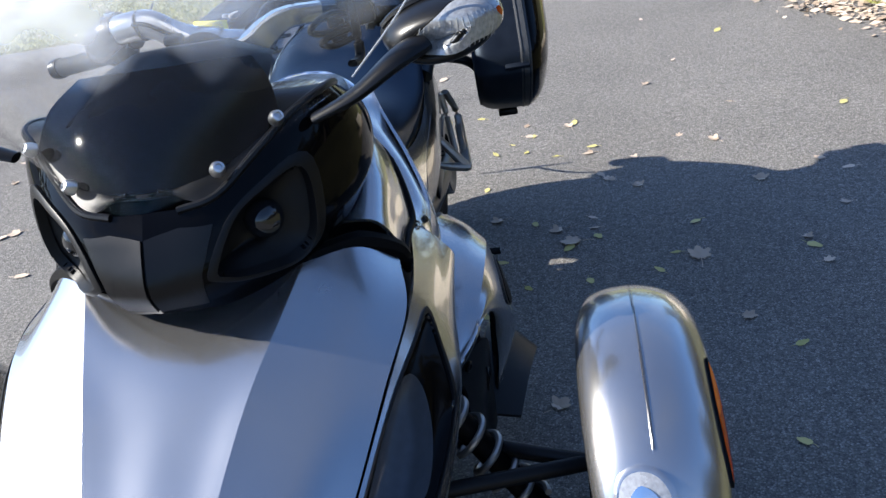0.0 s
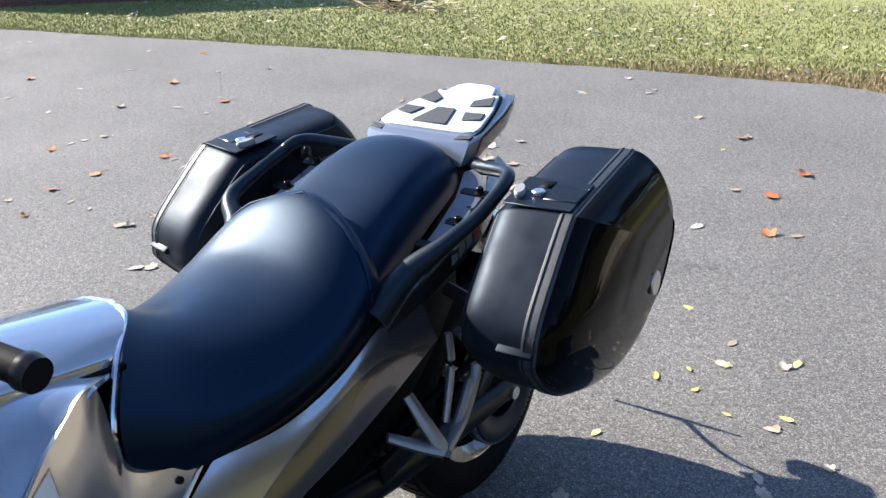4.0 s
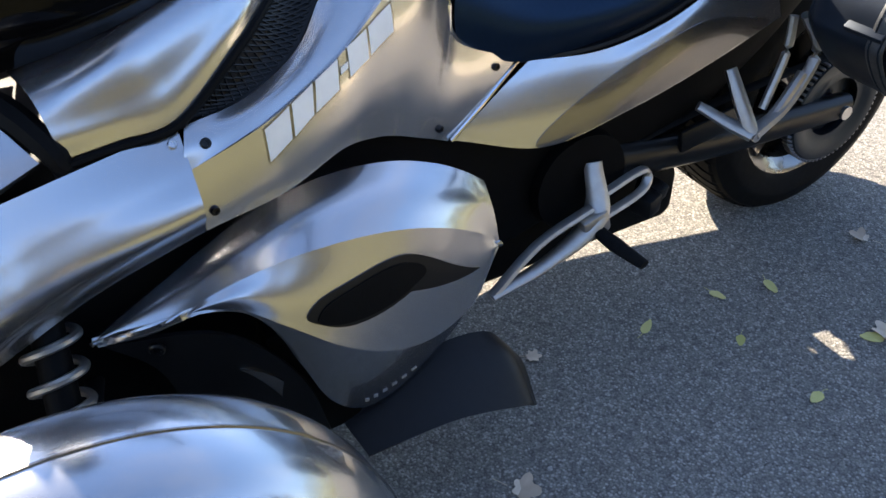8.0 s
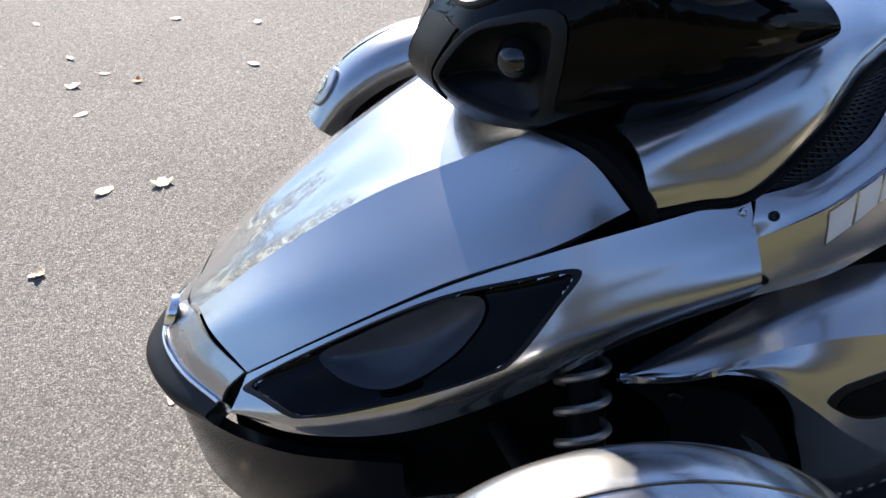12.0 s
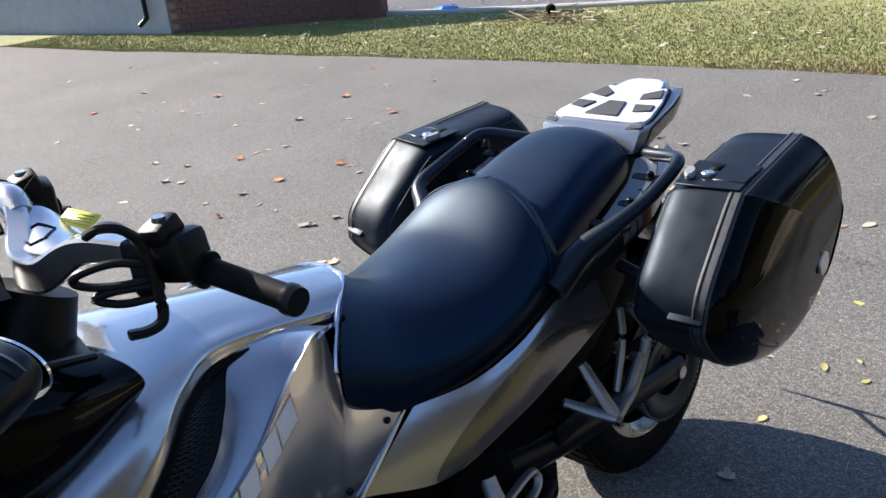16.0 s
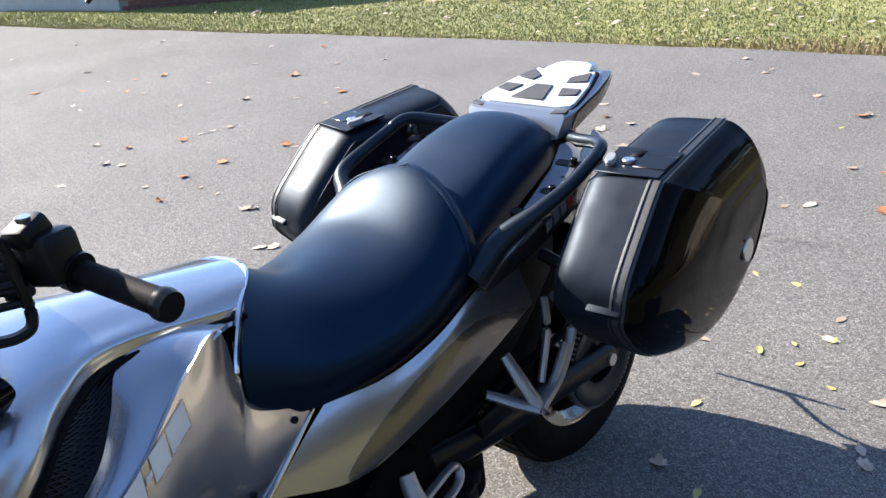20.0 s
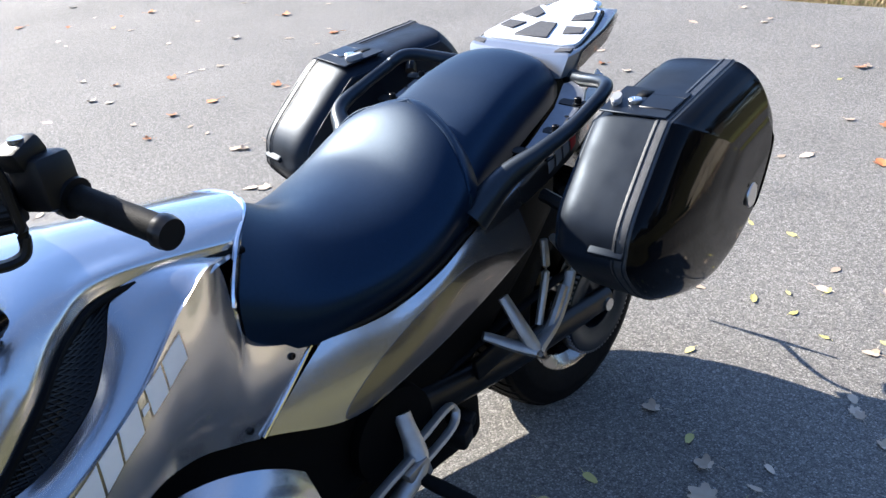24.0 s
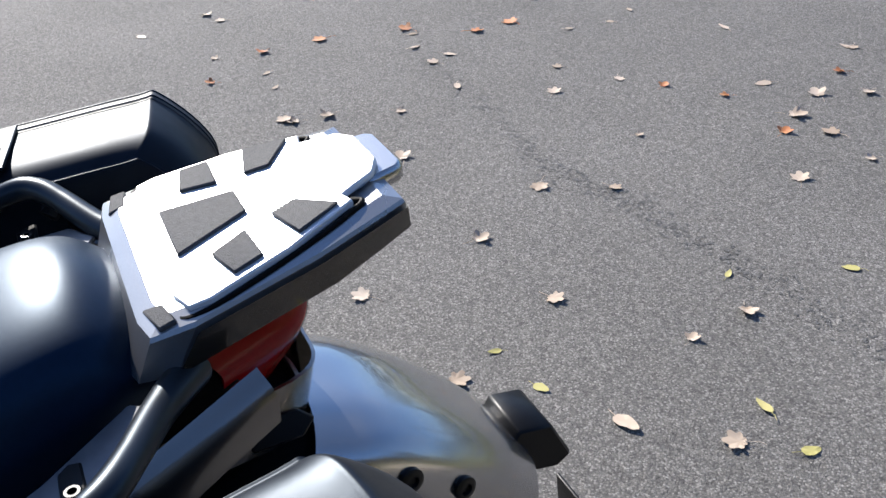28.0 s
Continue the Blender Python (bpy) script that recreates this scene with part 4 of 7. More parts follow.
seam_pts = [(0.171, 0.858, 0.643), (0.192, 0.78, 0.597), (0.206, 0.706, 0.55)]
both("bright_seam", lambda: tube(seam_pts, 0.0038, 8, 16), CHROME, trike)

# rear flank
RP = [
    [(0.180, 0.868, 0.638), (0.190, 0.815, 0.612), (0.201, 0.755, 0.578), (0.208, 0.712, 0.55)],
    [(0.200, 1.0, 0.632), (0.212, 0.97, 0.60), (0.226, 0.92, 0.548), (0.232, 0.875, 0.50)],
    [(0.208, 1.13, 0.655), (0.220, 1.11, 0.63), (0.234, 1.08, 0.58), (0.240, 1.04, 0.525)],
    [(0.206, 1.25, 0.70), (0.216, 1.24, 0.67), (0.227, 1.23, 0.62), (0.232, 1.22, 0.56)],
    [(0.204, 1.36, 0.735), (0.212, 1.375, 0.70), (0.218, 1.39, 0.655), (0.222, 1.405, 0.61)],
]
rear_skin = Skin(RP, -1)
CRES = [(0.22, 0.985), (0.255, 0.59), (0.42, 0.40), (0.725, 0.48), (0.96, 0.92), (0.82, 0.985), (0.58, 0.985), (0.38, 0.985)]
TAILROWS = [[(0.193, 1.262, 0.716), (0.205, 1.265, 0.705), (0.214, 1.27, 0.685)], [(0.206, 1.42, 0.782), (0.222, 1.42, 0.76), (0.226, 1.42, 0.722)], [(0.211, 1.57, 0.84), (0.226, 1.57, 0.815), (0.228, 1.57, 0.775)], [(0.16, 1.74, 0.885), (0.175, 1.75, 0.86), (0.17, 1.75, 0.825)]]
tail_skin = Skin(TAILROWS, -1)
for s, q in ((rear_skin, tail_skin), (rear_skin.mirrored(), tail_skin.mirrored())):
    p = part("rear_side_panel", shell(s, 34, 26, 0.006), SILVER, trike)
    part("dark_swoosh", inlay(s, CRES, 0.0012, 0, 6, 60, True, 0.0), DARKSILVER, p, "darker painted swoosh")
    t = part("tail_panel", shell(q, 24, 12, 0.006), DARKSILVER, trike, "dark silver tail panel with grey marking bars")
    for k in range(4):
        u = 0.42 + 0.055 * k
        part("marking_bar", inlay(q, [(u, 0.40), (u + 0.04, 0.36), (u + 0.04, 0.80), (u, 0.84)], 0.001, 0, 2, 12, False, 0), GREYMARK if k < 3 else REDMARK, t)

# seat: rider and passenger
SEAT = [
    [(0.172, 0.735, 0.69), (0.170, 0.735, 0.775), (0.105, 0.80, 0.838), (0, 0.872, 0.856)],
    [(0.178, 0.85, 0.64), (0.190, 0.855, 0.715), (0.115, 0.905, 0.79), (0, 0.955, 0.815)],
    [(0.188, 1.0, 0.642), (0.21, 1.0, 0.705), (0.13, 1.02, 0.778), (0, 1.045, 0.805)],
    [(0.195, 1.13, 0.668), (0.220, 1.13, 0.735), (0.142, 1.145, 0.804), (0, 1.165, 0.828)],
    [(0.193, 1.235, 0.705), (0.206, 1.24, 0.785), (0.13, 1.272, 0.872), (0, 1.305, 0.912)],
    [(0.185, 1.265, 0.70), (0.195, 1.28, 0.765), (0.13, 1.31, 0.84), (0, 1.345, 0.865)],
]
PASS = [
    [(0.172, 1.25, 0.70), (0.178, 1.255, 0.76), (0.122, 1.275, 0.835), (0, 1.30, 0.855)],
    [(0.160, 1.36, 0.75), (0.160, 1.365, 0.81), (0.118, 1.38, 0.872), (0, 1.395, 0.89)],
    [(0.148, 1.48, 0.795), (0.148, 1.485, 0.85), (0.112, 1.49, 0.91), (0, 1.495, 0.926)],
    [(0.132, 1.595, 0.83), (0.133, 1.60, 0.88), (0.10, 1.60, 0.928), (0, 1.605, 0.944)],
    [(0.110, 1.655, 0.84), (0.105, 1.66, 0.87), (0.07, 1.665, 0.90), (0, 1.67, 0.91)],
]
seat = thing("seat", "two-part black vinyl seat", "")
seat.parent = trike
part("rider_cushion", shell(Skin([sym(r) for r in SEAT], 1), 60, 56, 0.01), VINYL, seat, "smooth black vinyl rider cushion")
part("passenger_cushion", shell(Skin([sym(r) for r in PASS], 1), 44, 48, 0.01), VINYL, seat, "raised black vinyl passenger cushion")
both("seat_base", lambda: tube([(0.158, 0.742, 0.69), (0.166, 0.852, 0.64), (0.190, 1.0, 0.636), (0.197, 1.13, 0.662), (0.197, 1.25, 0.706), (0.20, 1.33, 0.738)], 0.008, 8, 40), SATIN, seat)
both("seat_piping", lambda: tube([(0.172, 0.722, 0.70), (0.172, 0.722, 0.78), (0.128, 0.775, 0.846), (0.06, 0.845, 0.868), (0, 0.862, 0.873)], 0.0055, 8, 30), CHROME, seat, "bright piping along the cushion's front")
both("cushion_welt", lambda: tube([(p[0], p[1], p[2] + 0.0005) for p in SEAT[4]], 0.0035, 8, 30), VINYL, seat)

# engine cover: three faces that meet in creases
EC = [
    [(0.340, 0.097, 0.511), (0.345, 0.104, 0.513), (0.348, 0.107, 0.512), (0.350, 0.111, 0.511)],
    [(0.330, 0.190, 0.553), (0.380, 0.177, 0.533), (0.383, 0.182, 0.544), (0.387, 0.184, 0.546)],
    [(0.306, 0.303, 0.592), (0.397, 0.258, 0.571), (0.411, 0.261, 0.551), (0.412, 0.289, 0.531)],
    [(0.294, 0.400, 0.613), (0.404, 0.341, 0.589), (0.436, 0.326, 0.510), (0.407, 0.343, 0.414)],
    [(0.291, 0.484, 0.617), (0.403, 0.424, 0.587), (0.446, 0.395, 0.450), (0.391, 0.390, 0.295)],
    [(0.294, 0.556, 0.609), (0.396, 0.506, 0.570), (0.441, 0.474, 0.398), (0.378, 0.454, 0.234)],
    [(0.300, 0.616, 0.590), (0.384, 0.582, 0.538), (0.423, 0.560, 0.376), (0.370, 0.541, 0.254)],
    [(0.304, 0.666, 0.563), (0.368, 0.650, 0.495), (0.392, 0.644, 0.389), (0.366, 0.635, 0.337)],
    [(0.305, 0.706, 0.531), (0.351, 0.708, 0.442), (0.353, 0.703, 0.444), (0.354, 0.702, 0.429)],
]
between_rows = lambda i, j, o: Skin([[r[i], tuple((np.array(r[i]) + r[j]) / 2 + np.array(o)), r[j]] for r in EC], -1)
ec_up, ec_mid, ec_low = between_rows(0, 1, (0.005, 0, 0.006)), between_rows(1, 2, (0.004, 0, 0.002)), between_rows(2, 3, (0.003, 0, 0))
EV = [(0.417, 0.8), (0.45, 0.533), (0.533, 0.33), (0.617, 0.21), (0.69, 0.215), (0.79, 0.36), (0.883, 0.55), (0.80, 0.45), (0.717, 0.38), (0.675, 0.47), (0.633, 0.567), (0.517, 0.783), (0.45, 0.833)]
EVIN = [(0.44, 0.79), (0.465, 0.58), (0.54, 0.385), (0.617, 0.27), (0.68, 0.28), (0.70, 0.36), (0.665, 0.46), (0.62, 0.56), (0.52, 0.74), (0.46, 0.81)]
for sg in (1, -1):
    a, b, c = (ec_up, ec_mid, ec_low) if sg > 0 else (ec_up.mirrored(), ec_mid.mirrored(), ec_low.mirrored())
    p = part("engine_cover", join(shell(a, 48, 16, 0.006), shell(b, 48, 20, 0.006), shell(c, 48, 16, 0.006)), SILVER, trike, "silver engine side cover with black vent", sharp=24)
    part("cover_vent", inlay(b, EV, 0.0022, 0, 6, 90), PLASTIC, p)
    part("vent_mouth", inlay(b, EVIN, 0.004, 0, 5, 60, True, 0.0), PIT, p)
    for k in range(6):
        u, v = 0.60 + 0.022 * k, 0.84 - 0.05 * k
        part("marking_bar", inlay(c, [(u, v - 0.03), (u + 0.012, v - 0.03), (u + 0.016, v + 0.03), (u + 0.004, v + 0.03)], 0.001, 0, 2, 12, False, 0), GREYMARK, p)
# arch liner and mud flap
ARCH = [[(0.345, 0.11, 0.505), (0.36, 0.17, 0.44), (0.35, 0.2, 0.3)], [(0.398, 0.25, 0.50), (0.385, 0.26, 0.42), (0.36, 0.26, 0.28)], [(0.386, 0.35, 0.36), (0.375, 0.33, 0.32), (0.36, 0.32, 0.24)], [(0.374, 0.395, 0.19), (0.37, 0.37, 0.19), (0.36, 0.35, 0.19)]]
for s in (Skin(ARCH, -1), Skin(ARCH, -1).mirrored()):
    a = part("arch_liner", shell(s, 24, 14, 0.006), PLASTIC, trike, "black wheel arch liner")
    part("arch_triangle", inlay(s, [(0.36, 0.46), (0.62, 0.55), (0.60, 0.30)], 0.004, 0, 3, 24, False), DARKSILVER, a)
    screw(a, frame_on(s, 0.12, 0.12, 0.004), 0.011, SATIN)
# black boxes added in the arches to block stray sun on the liner
for sx in (1, -1):
    part("arch_blocker", box((0.05, 0.14, 0.24), (sx * 0.335, 0.385, 0.31), (0, 0, 0), 0.01), PIT, trike)
FLAP = [[(0.33, 0.42, 0.20), (0.36, 0.42, 0.19), (0.42, 0.43, 0.17)], [(0.34, 0.58, 0.26), (0.38, 0.58, 0.235), (0.44, 0.58, 0.19)], [(0.345, 0.68, 0.255), (0.39, 0.69, 0.23), (0.45, 0.70, 0.165)], [(0.35, 0.73, 0.20), (0.39, 0.735, 0.19), (0.44, 0.73, 0.14)]]
for s in (Skin(FLAP, 1), Skin(FLAP, 1).mirrored()):
    part("mud_flap", shell(s, 16, 10, 0.008), PLASTIC, trike, "black rubber mud flap")
# ---- wheels, fenders, suspension ----
def tyre_mesh(R, W, rim, grooves=36):
    prof = []
    for a in np.linspace(-1, 1, 25):
        w = a * W / 2
        r = R - 0.02 * abs(a) ** 5 - (0.018 if abs(a) > 0.93 else 0)
        prof.append((w, r))
    side = [(W / 2 * 1.03, R - 0.045), (W / 2 * 1.04, (R + rim) / 2), (W / 2 * 0.97, rim + 0.012), (W / 2 * 0.88, rim)]
    full = [(-a, b) for a, b in side[::-1]] + prof + side
    bm = lathe([(a, b) for a, b in full], 96, "x", caps=False)
    return bm


def tread_mesh(R, W, count=44):
    bm = bmesh.new()
    for k in range(count):
        for sgn in (1, -1):
            a0 = 2 * math.pi * (k + (0.5 if sgn < 0 else 0)) / count
            rows = []
            for s in np.linspace(0.08, 0.97, 6):
                w = sgn * s * W / 2
                r = R - 0.02 * s ** 5 - (0.016 if s > 0.93 else 0) + 0.0045
                a = a0 + 0.16 * s
                rows.append([bm.verts.new((w, r * math.cos(a + d), r * math.sin(a + d))) for d in (-0.045, 0.045)] + [bm.verts.new((w, (r - 0.008) * math.cos(a + d), (r - 0.008) * math.sin(a + d))) for d in (-0.05, 0.05)])
            for p, q in zip(rows, rows[1:]):
                for i, j in ((0, 1), (2, 0), (1, 3)):
                    bm.faces.new((p[i], p[j], q[j], q[i]))
    return bm


def front_wheel(sx):
    w = thing("front_wheel", "silver alloy wheel with six forked spokes and black tyre", "")
    w.parent = trike
    at = Matrix.Translation((sx * 0.654, 0.005, 0.279))
    face = sx

    def put(bm):
        if face < 0:
            for v in bm.verts:
                v.co.x = -v.co.x
        bmesh.ops.transform(bm, matrix=at, verts=bm.verts)
        return bm

    ty = part("tyre", put(tyre_mesh(0.279, 0.165, 0.196)), RUBBER, w)
    part("tread", put(tread_mesh(0.279, 0.165)), RUBBER, ty)
    rim = part("rim", put(lathe([(-0.06, 0.19), (-0.05, 0.18), (0.03, 0.172), (0.055, 0.176), (0.07, 0.187), (0.082, 0.196), (0.084, 0.203), (0.078, 0.205), (0.07, 0.20), (-0.06, 0.20), (-0.06, 0.19)], 96, "x", caps=False)), RIM, w)
    for k in range(6):
        for side in (1, -1):
            mid_a = radians(45 + 60 * k)
            P = np.array([(r, mid_a + side * radians(d)) for r, d in ((0.030, 2), (0.06, 6), (0.10, 14), (0.15, 22.5), (0.192, 25.5))])
            C = cr(np.c_[P[:, 0] * np.cos(P[:, 1]), P[:, 0] * np.sin(P[:, 1])], np.linspace(0, 1, 13))
            sp = bmesh.new()
            prev = None
            for j, c in enumerate(C):
                d = C[min(j + 1, 12)] - C[max(j - 1, 0)]
                d /= np.linalg.norm(d)
                across = np.array((-d[1], d[0]))
                f = j / 12
                hw = 0.0125 - 0.002 * f + 0.002 * f ** 3
                xo = 0.054 + 0.016 * f
                row = [sp.verts.new((x, *(c + across * o))) for x, o in ((xo - 0.045, -hw * 1.1), (xo - 0.010, -hw), (xo - 0.003, -hw * 0.8), (xo + 0.002, -side * hw * 0.25), (xo - 0.003, hw * 0.8), (xo - 0.010, hw), (xo - 0.045, hw * 1.1))]
                if prev:
                    for i in range(7):
                        sp.faces.new((prev[i], prev[(i + 1) % 7], row[(i + 1) % 7], row[i]))
                prev = row
            part("spoke", put(sp), RIM, rim)
    part("hub", put(lathe([(0.02, 0.06), (0.045, 0.056), (0.058, 0.045), (0.06, 0.03), (0.05, 0.028)], 40, "x")), RIM, rim)
    part("hub_cap", put(lathe([(0.05, 0.030), (0.062, 0.029), (0.064, 0.024), (0.066, 0)], 30, "x")), GLOSS, rim, "black hub cap")
    for k in range(3):
        a = 2 * math.pi * k / 3 + radians(15)
        part("wheel_nut", put(lathe([(0.045, 0.011), (0.064, 0.011), (0.066, 0.008), (0.066, 0)], 6, "x", (0, 0.046 * math.cos(a), 0.046 * math.sin(a)))), CHROME, rim)
    # black lining over the silver rim stands for the shade within
    part("shade_lining", put(lathe([(-0.03, 0), (-0.03, 0.168), (0.034, 0.170), (0.034, 0.1715), (-0.035, 0.1715), (-0.035, 0)], 72, "x")), PIT, rim, "black lining that stands for shade inside the wheel")
    part("brake_disc", put(lathe([(0.0, 0.06), (0.0, 0.13), (0.005, 0.13), (0.005, 0.06)], 60, "x")), SATIN, w)
    cal = box((0.05, 0.05, 0.11), (0.01, 0.105, 0.05), (20, 0, 0), 0.012)
    part("brake_caliper", put(cal), SATIN, w)
    # black disc in place of the darkness behind the spokes
    part("shade_disc", put(lathe([(-0.055, 0.168), (-0.004, 0.168), (-0.004, 0.0)], 40, "x")), PIT, w)
    # fender
    prof = [(0.566, 0.315), (0.570, 0.352), (0.60, 0.383), (0.66, 0.393), (0.715, 0.381), (0.752, 0.350), (0.764, 0.312)]
    rows = []
    for a in np.linspace(147, -8, 9):
        ca, sa = math.cos(radians(a)), math.sin(radians(a))
        swell = 0.94
        end = max(0, (a - 118) / 32)
        rows.append([(sx * (x if x > 0.6 or end == 0 else x + 0.015 * end), 0.005 + (r - 0.012 * end * (i in (2, 3, 4))) * ca * swell, 0.279 + (r - 0.012 * end * (i in (2, 3, 4))) * sa) for i, (x, r) in enumerate(prof)])
    S = Skin(rows, -1 if sx > 0 else 1)
    f = part("fender", shell(S, 60, 30, 0.004), SILVER, w, "silver front mudguard")
    part("fender_seam", tube(S.at(np.linspace(0.14, 1, 24), np.full(24, 0.5)), 0.0022, 6, 60), DARKSILVER, f)
    mk = [(0.098, 0.885), (0.15, 0.845), (0.22, 0.824), (0.296, 0.828), (0.285, 0.852), (0.232, 0.918), (0.17, 0.93), (0.11, 0.915)]
    marker = part("side_marker", inlay(S, mk, 0.004, 0, 4, 48, False), AMBER, f, "amber side marker lens")
    part("lens_facet", inlay(S, [(0.104, 0.886), (0.15, 0.85), (0.196, 0.836), (0.226, 0.912), (0.17, 0.924), (0.114, 0.91)], 0.0048, 0, 3, 36, False, 0.0), AMBERDARK, marker, "deeper orange facet of the lens")
    part("marker_frame", rim_ring(S, mk, 0.003, 0.05, 44), PIT, f)
    lp = [(0.034, 0.45), (0.045, 0.36), (0.075, 0.335), (0.105, 0.37), (0.115, 0.44), (0.105, 0.51), (0.08, 0.55), (0.05, 0.53)]
    part("position_lamp", inlay(S, lp, 0.007, 0, 6, 40), CLEAR, f, "clear oval position lamp")
    part("lamp_bezel", rim_ring(S, lp, 0.006, 0.16, 44), SILVER, f)
    part("lamp_reflector", inlay(S, [(0.055, 0.44), (0.075, 0.39), (0.095, 0.44), (0.075, 0.50)], 0.009, 0, 3, 24), CHROME, f)
    fl = []
    for a in (-7, -18, -30):
        ca, sa = math.cos(radians(a)), math.sin(radians(a))
        fl.append([(sx * x, 0.005 + r * ca, 0.279 + r * sa) for x, r in ((0.568, 0.305), (0.61, 0.352), (0.66, 0.36), (0.72, 0.352), (0.76, 0.305))])
    part("fender_flap", shell(Skin(fl, -1 if sx > 0 else 1), 8, 16, 0.005), PLASTIC, w, "black lower mudguard flap")
    return w


front_wheel(1), front_wheel(-1)
for sx in (1, -1):
    for z, y0 in ((0.22, -0.12), (0.22, 0.14), (0.40, -0.08), (0.40, 0.12)):
        part("suspension_arm", tube([(sx * 0.2, y0, z + 0.01), (sx * 0.57, 0.005, z)], 0.014, 10, 6), PLASTIC, trike)
    part("shock_absorber", tube([(sx * 0.30, 0.06, 0.56), (sx * 0.50, 0.02, 0.26)], 0.022, 14, 6), PIT, trike)
    d = Vector((sx * 0.18, -0.035, -0.27)).normalized()
    e1 = d.cross(Vector((0, 1, 0))).normalized()
    e2 = d.cross(e1)
    pts = [Vector((sx * 0.30, 0.06, 0.55)) + d * (0.30 * t) + (e1 * math.cos(t * 44) + e2 * math.sin(t * 44)) * 0.034 for t in np.linspace(0, 1, 64)]
    part("coil_spring", tube([tuple(p) for p in pts], 0.0065, 8, 190), ALU, trike, "grey coil spring")

# rear wheel and drive
rw = thing("rear_wheel", "wide black rear tyre on a silver rim", "")
rw.parent = trike
RW = Matrix.Translation((0, 1.727, 0.303))


def putr(bm):
    bmesh.ops.transform(bm, matrix=RW, verts=bm.verts)
    return bm


rt = part("tyre", putr(tyre_mesh(0.303, 0.225, 0.195)), RUBBER, rw)
part("tread", putr(tread_mesh(0.303, 0.225, 48)), RUBBER, rt)
part("rim", putr(lathe([(-0.10, 0.19), (-0.08, 0.17), (0.08, 0.17), (0.10, 0.19), (0.105, 0.2), (-0.105, 0.2), (-0.10, 0.19)], 72, "x", caps=False)), DARKSILVER, rw)
# solid disc added to stop sun passing through the spokes
part("wheel_blocker", putr(lathe([(-0.03, 0.0), (-0.03, 0.185), (0.03, 0.185), (0.03, 0.0)], 48, "x")), PIT, rw)
for k in range(5):
    a = 2 * math.pi * k / 5
    part("spoke", putr(tube([(0.05, 0.03 * math.cos(a), 0.03 * math.sin(a)), (0.07, 0.1 * math.cos(a), 0.1 * math.sin(a)), (0.085, 0.185 * math.cos(a), 0.185 * math.sin(a))], [0.025, 0.02, 0.022], 8, 8), ), DARKSILVER, rw)
pul = lathe([(0.14, 0.07), (0.14, 0.128), (0.146, 0.132), (0.168, 0.132), (0.172, 0.128), (0.172, 0.10), (0.165, 0.09), (0.165, 0.07), (0.14, 0.07)], 72, "x")
pulley = part("belt_pulley", putr(pul), RAIL, rw, "black toothed belt pulley")
teeth = bmesh.new()
for k in range(64):
    a = 2 * math.pi * k / 64
    b = box((0.026, 0.006, 0.006), (0.156, 0.134 * math.cos(a), 0.134 * math.sin(a)), (math.degrees(a), 0, 0), 0)
    teeth = join(teeth, b)
part("pulley_teeth", putr(teeth), SUBFRAME, pulley)
path = [(0.98, 0.36), (1.35, 0.415), (1.70, 0.438)]
part("drive_belt", tube([(0.156, y, z) for y, z in path], 0.013, 8, 10, 0.35), RUBBER, trike)
for sx in (1, -1):
    part("swing_arm", tube([(sx * 0.15, 1.02, 0.37), (sx * 0.165, 1.35, 0.33), (sx * 0.17, 1.75, 0.305)], [0.035, 0.03, 0.025], 12, 14, 1.25), SATIN, trike)
part("swing_arm_plate", box((0.016, 0.15, 0.05), (0.188, 1.31, 0.385), (8, 0, 0), 0.006), SATIN, trike)
part("rear_axle", tube([(-0.2, 1.727, 0.303), (0.2, 1.727, 0.303)], 0.016, 12, 2), STEEL, trike)
part("front_pulley_cover", tube([(0.13, 1.0, 0.36), (0.19, 1.0, 0.36)], [0.11, 0.10], 28, 3), PIT, trike)
# unseen far-side exhaust, thickened and lengthened to block sun under the body
part("exhaust_pipe", tube([(-0.2, 0.5, 0.24), (-0.22, 1.0, 0.25), (-0.2, 1.52, 0.30)], [0.06, 0.105, 0.10], 18, 14), SATIN, trike)
# made-up box that covers the sunlit ground seen below the body
part("belly_blocker", box((0.30, 0.74, 0.14), (-0.02, 0.95, 0.20), (0, 0, 0), 0.03), PIT, trike, "black box added to hide sunlit ground under the body")
part("side_stop", box((0.05, 0.05, 0.045), (0.20, 1.16, 0.265), (0, 0, 20), 0.01), PLASTIC, trike)

# rear mudguard
RG = []
for y, z, w, dz in ((1.80, 0.735, 0.135, 0.10), (1.875, 0.706, 0.135, 0.11), (1.95, 0.655, 0.13, 0.11), (2.025, 0.585, 0.12, 0.10), (2.08, 0.515, 0.11, 0.08)):
    RG.append([(w, y - dz * 0.55, z - dz), (w * 0.93, y - 0.02, z - 0.028), (w * 0.55, y, z - 0.004), (0, y + 0.004, z), (-w * 0.55, y, z - 0.004), (-w * 0.93, y - 0.02, z - 0.028), (-w, y - dz * 0.55, z - dz)])
rg_skin = Skin(RG, 1)
rg = part("rear_mudguard", shell(rg_skin, 30, 36, 0.006), SILVER, trike, "silver rear mudguard")
for u in (0.362, 0.579):
    for sx in (1, -1):
        fr_b = frame_on(rg_skin, u, 0.135 if sx > 0 else 0.865, 0.002)
        b = lathe([(-0.004, 0.015), (0.003, 0.015), (0.005, 0.011), (0.005, 0.0075), (0.001, 0.006), (0.001, 0)], 20, "z")
        bmesh.ops.transform(b, matrix=fr_b, verts=b.verts)
        part("bolt", b, SATIN, rg)
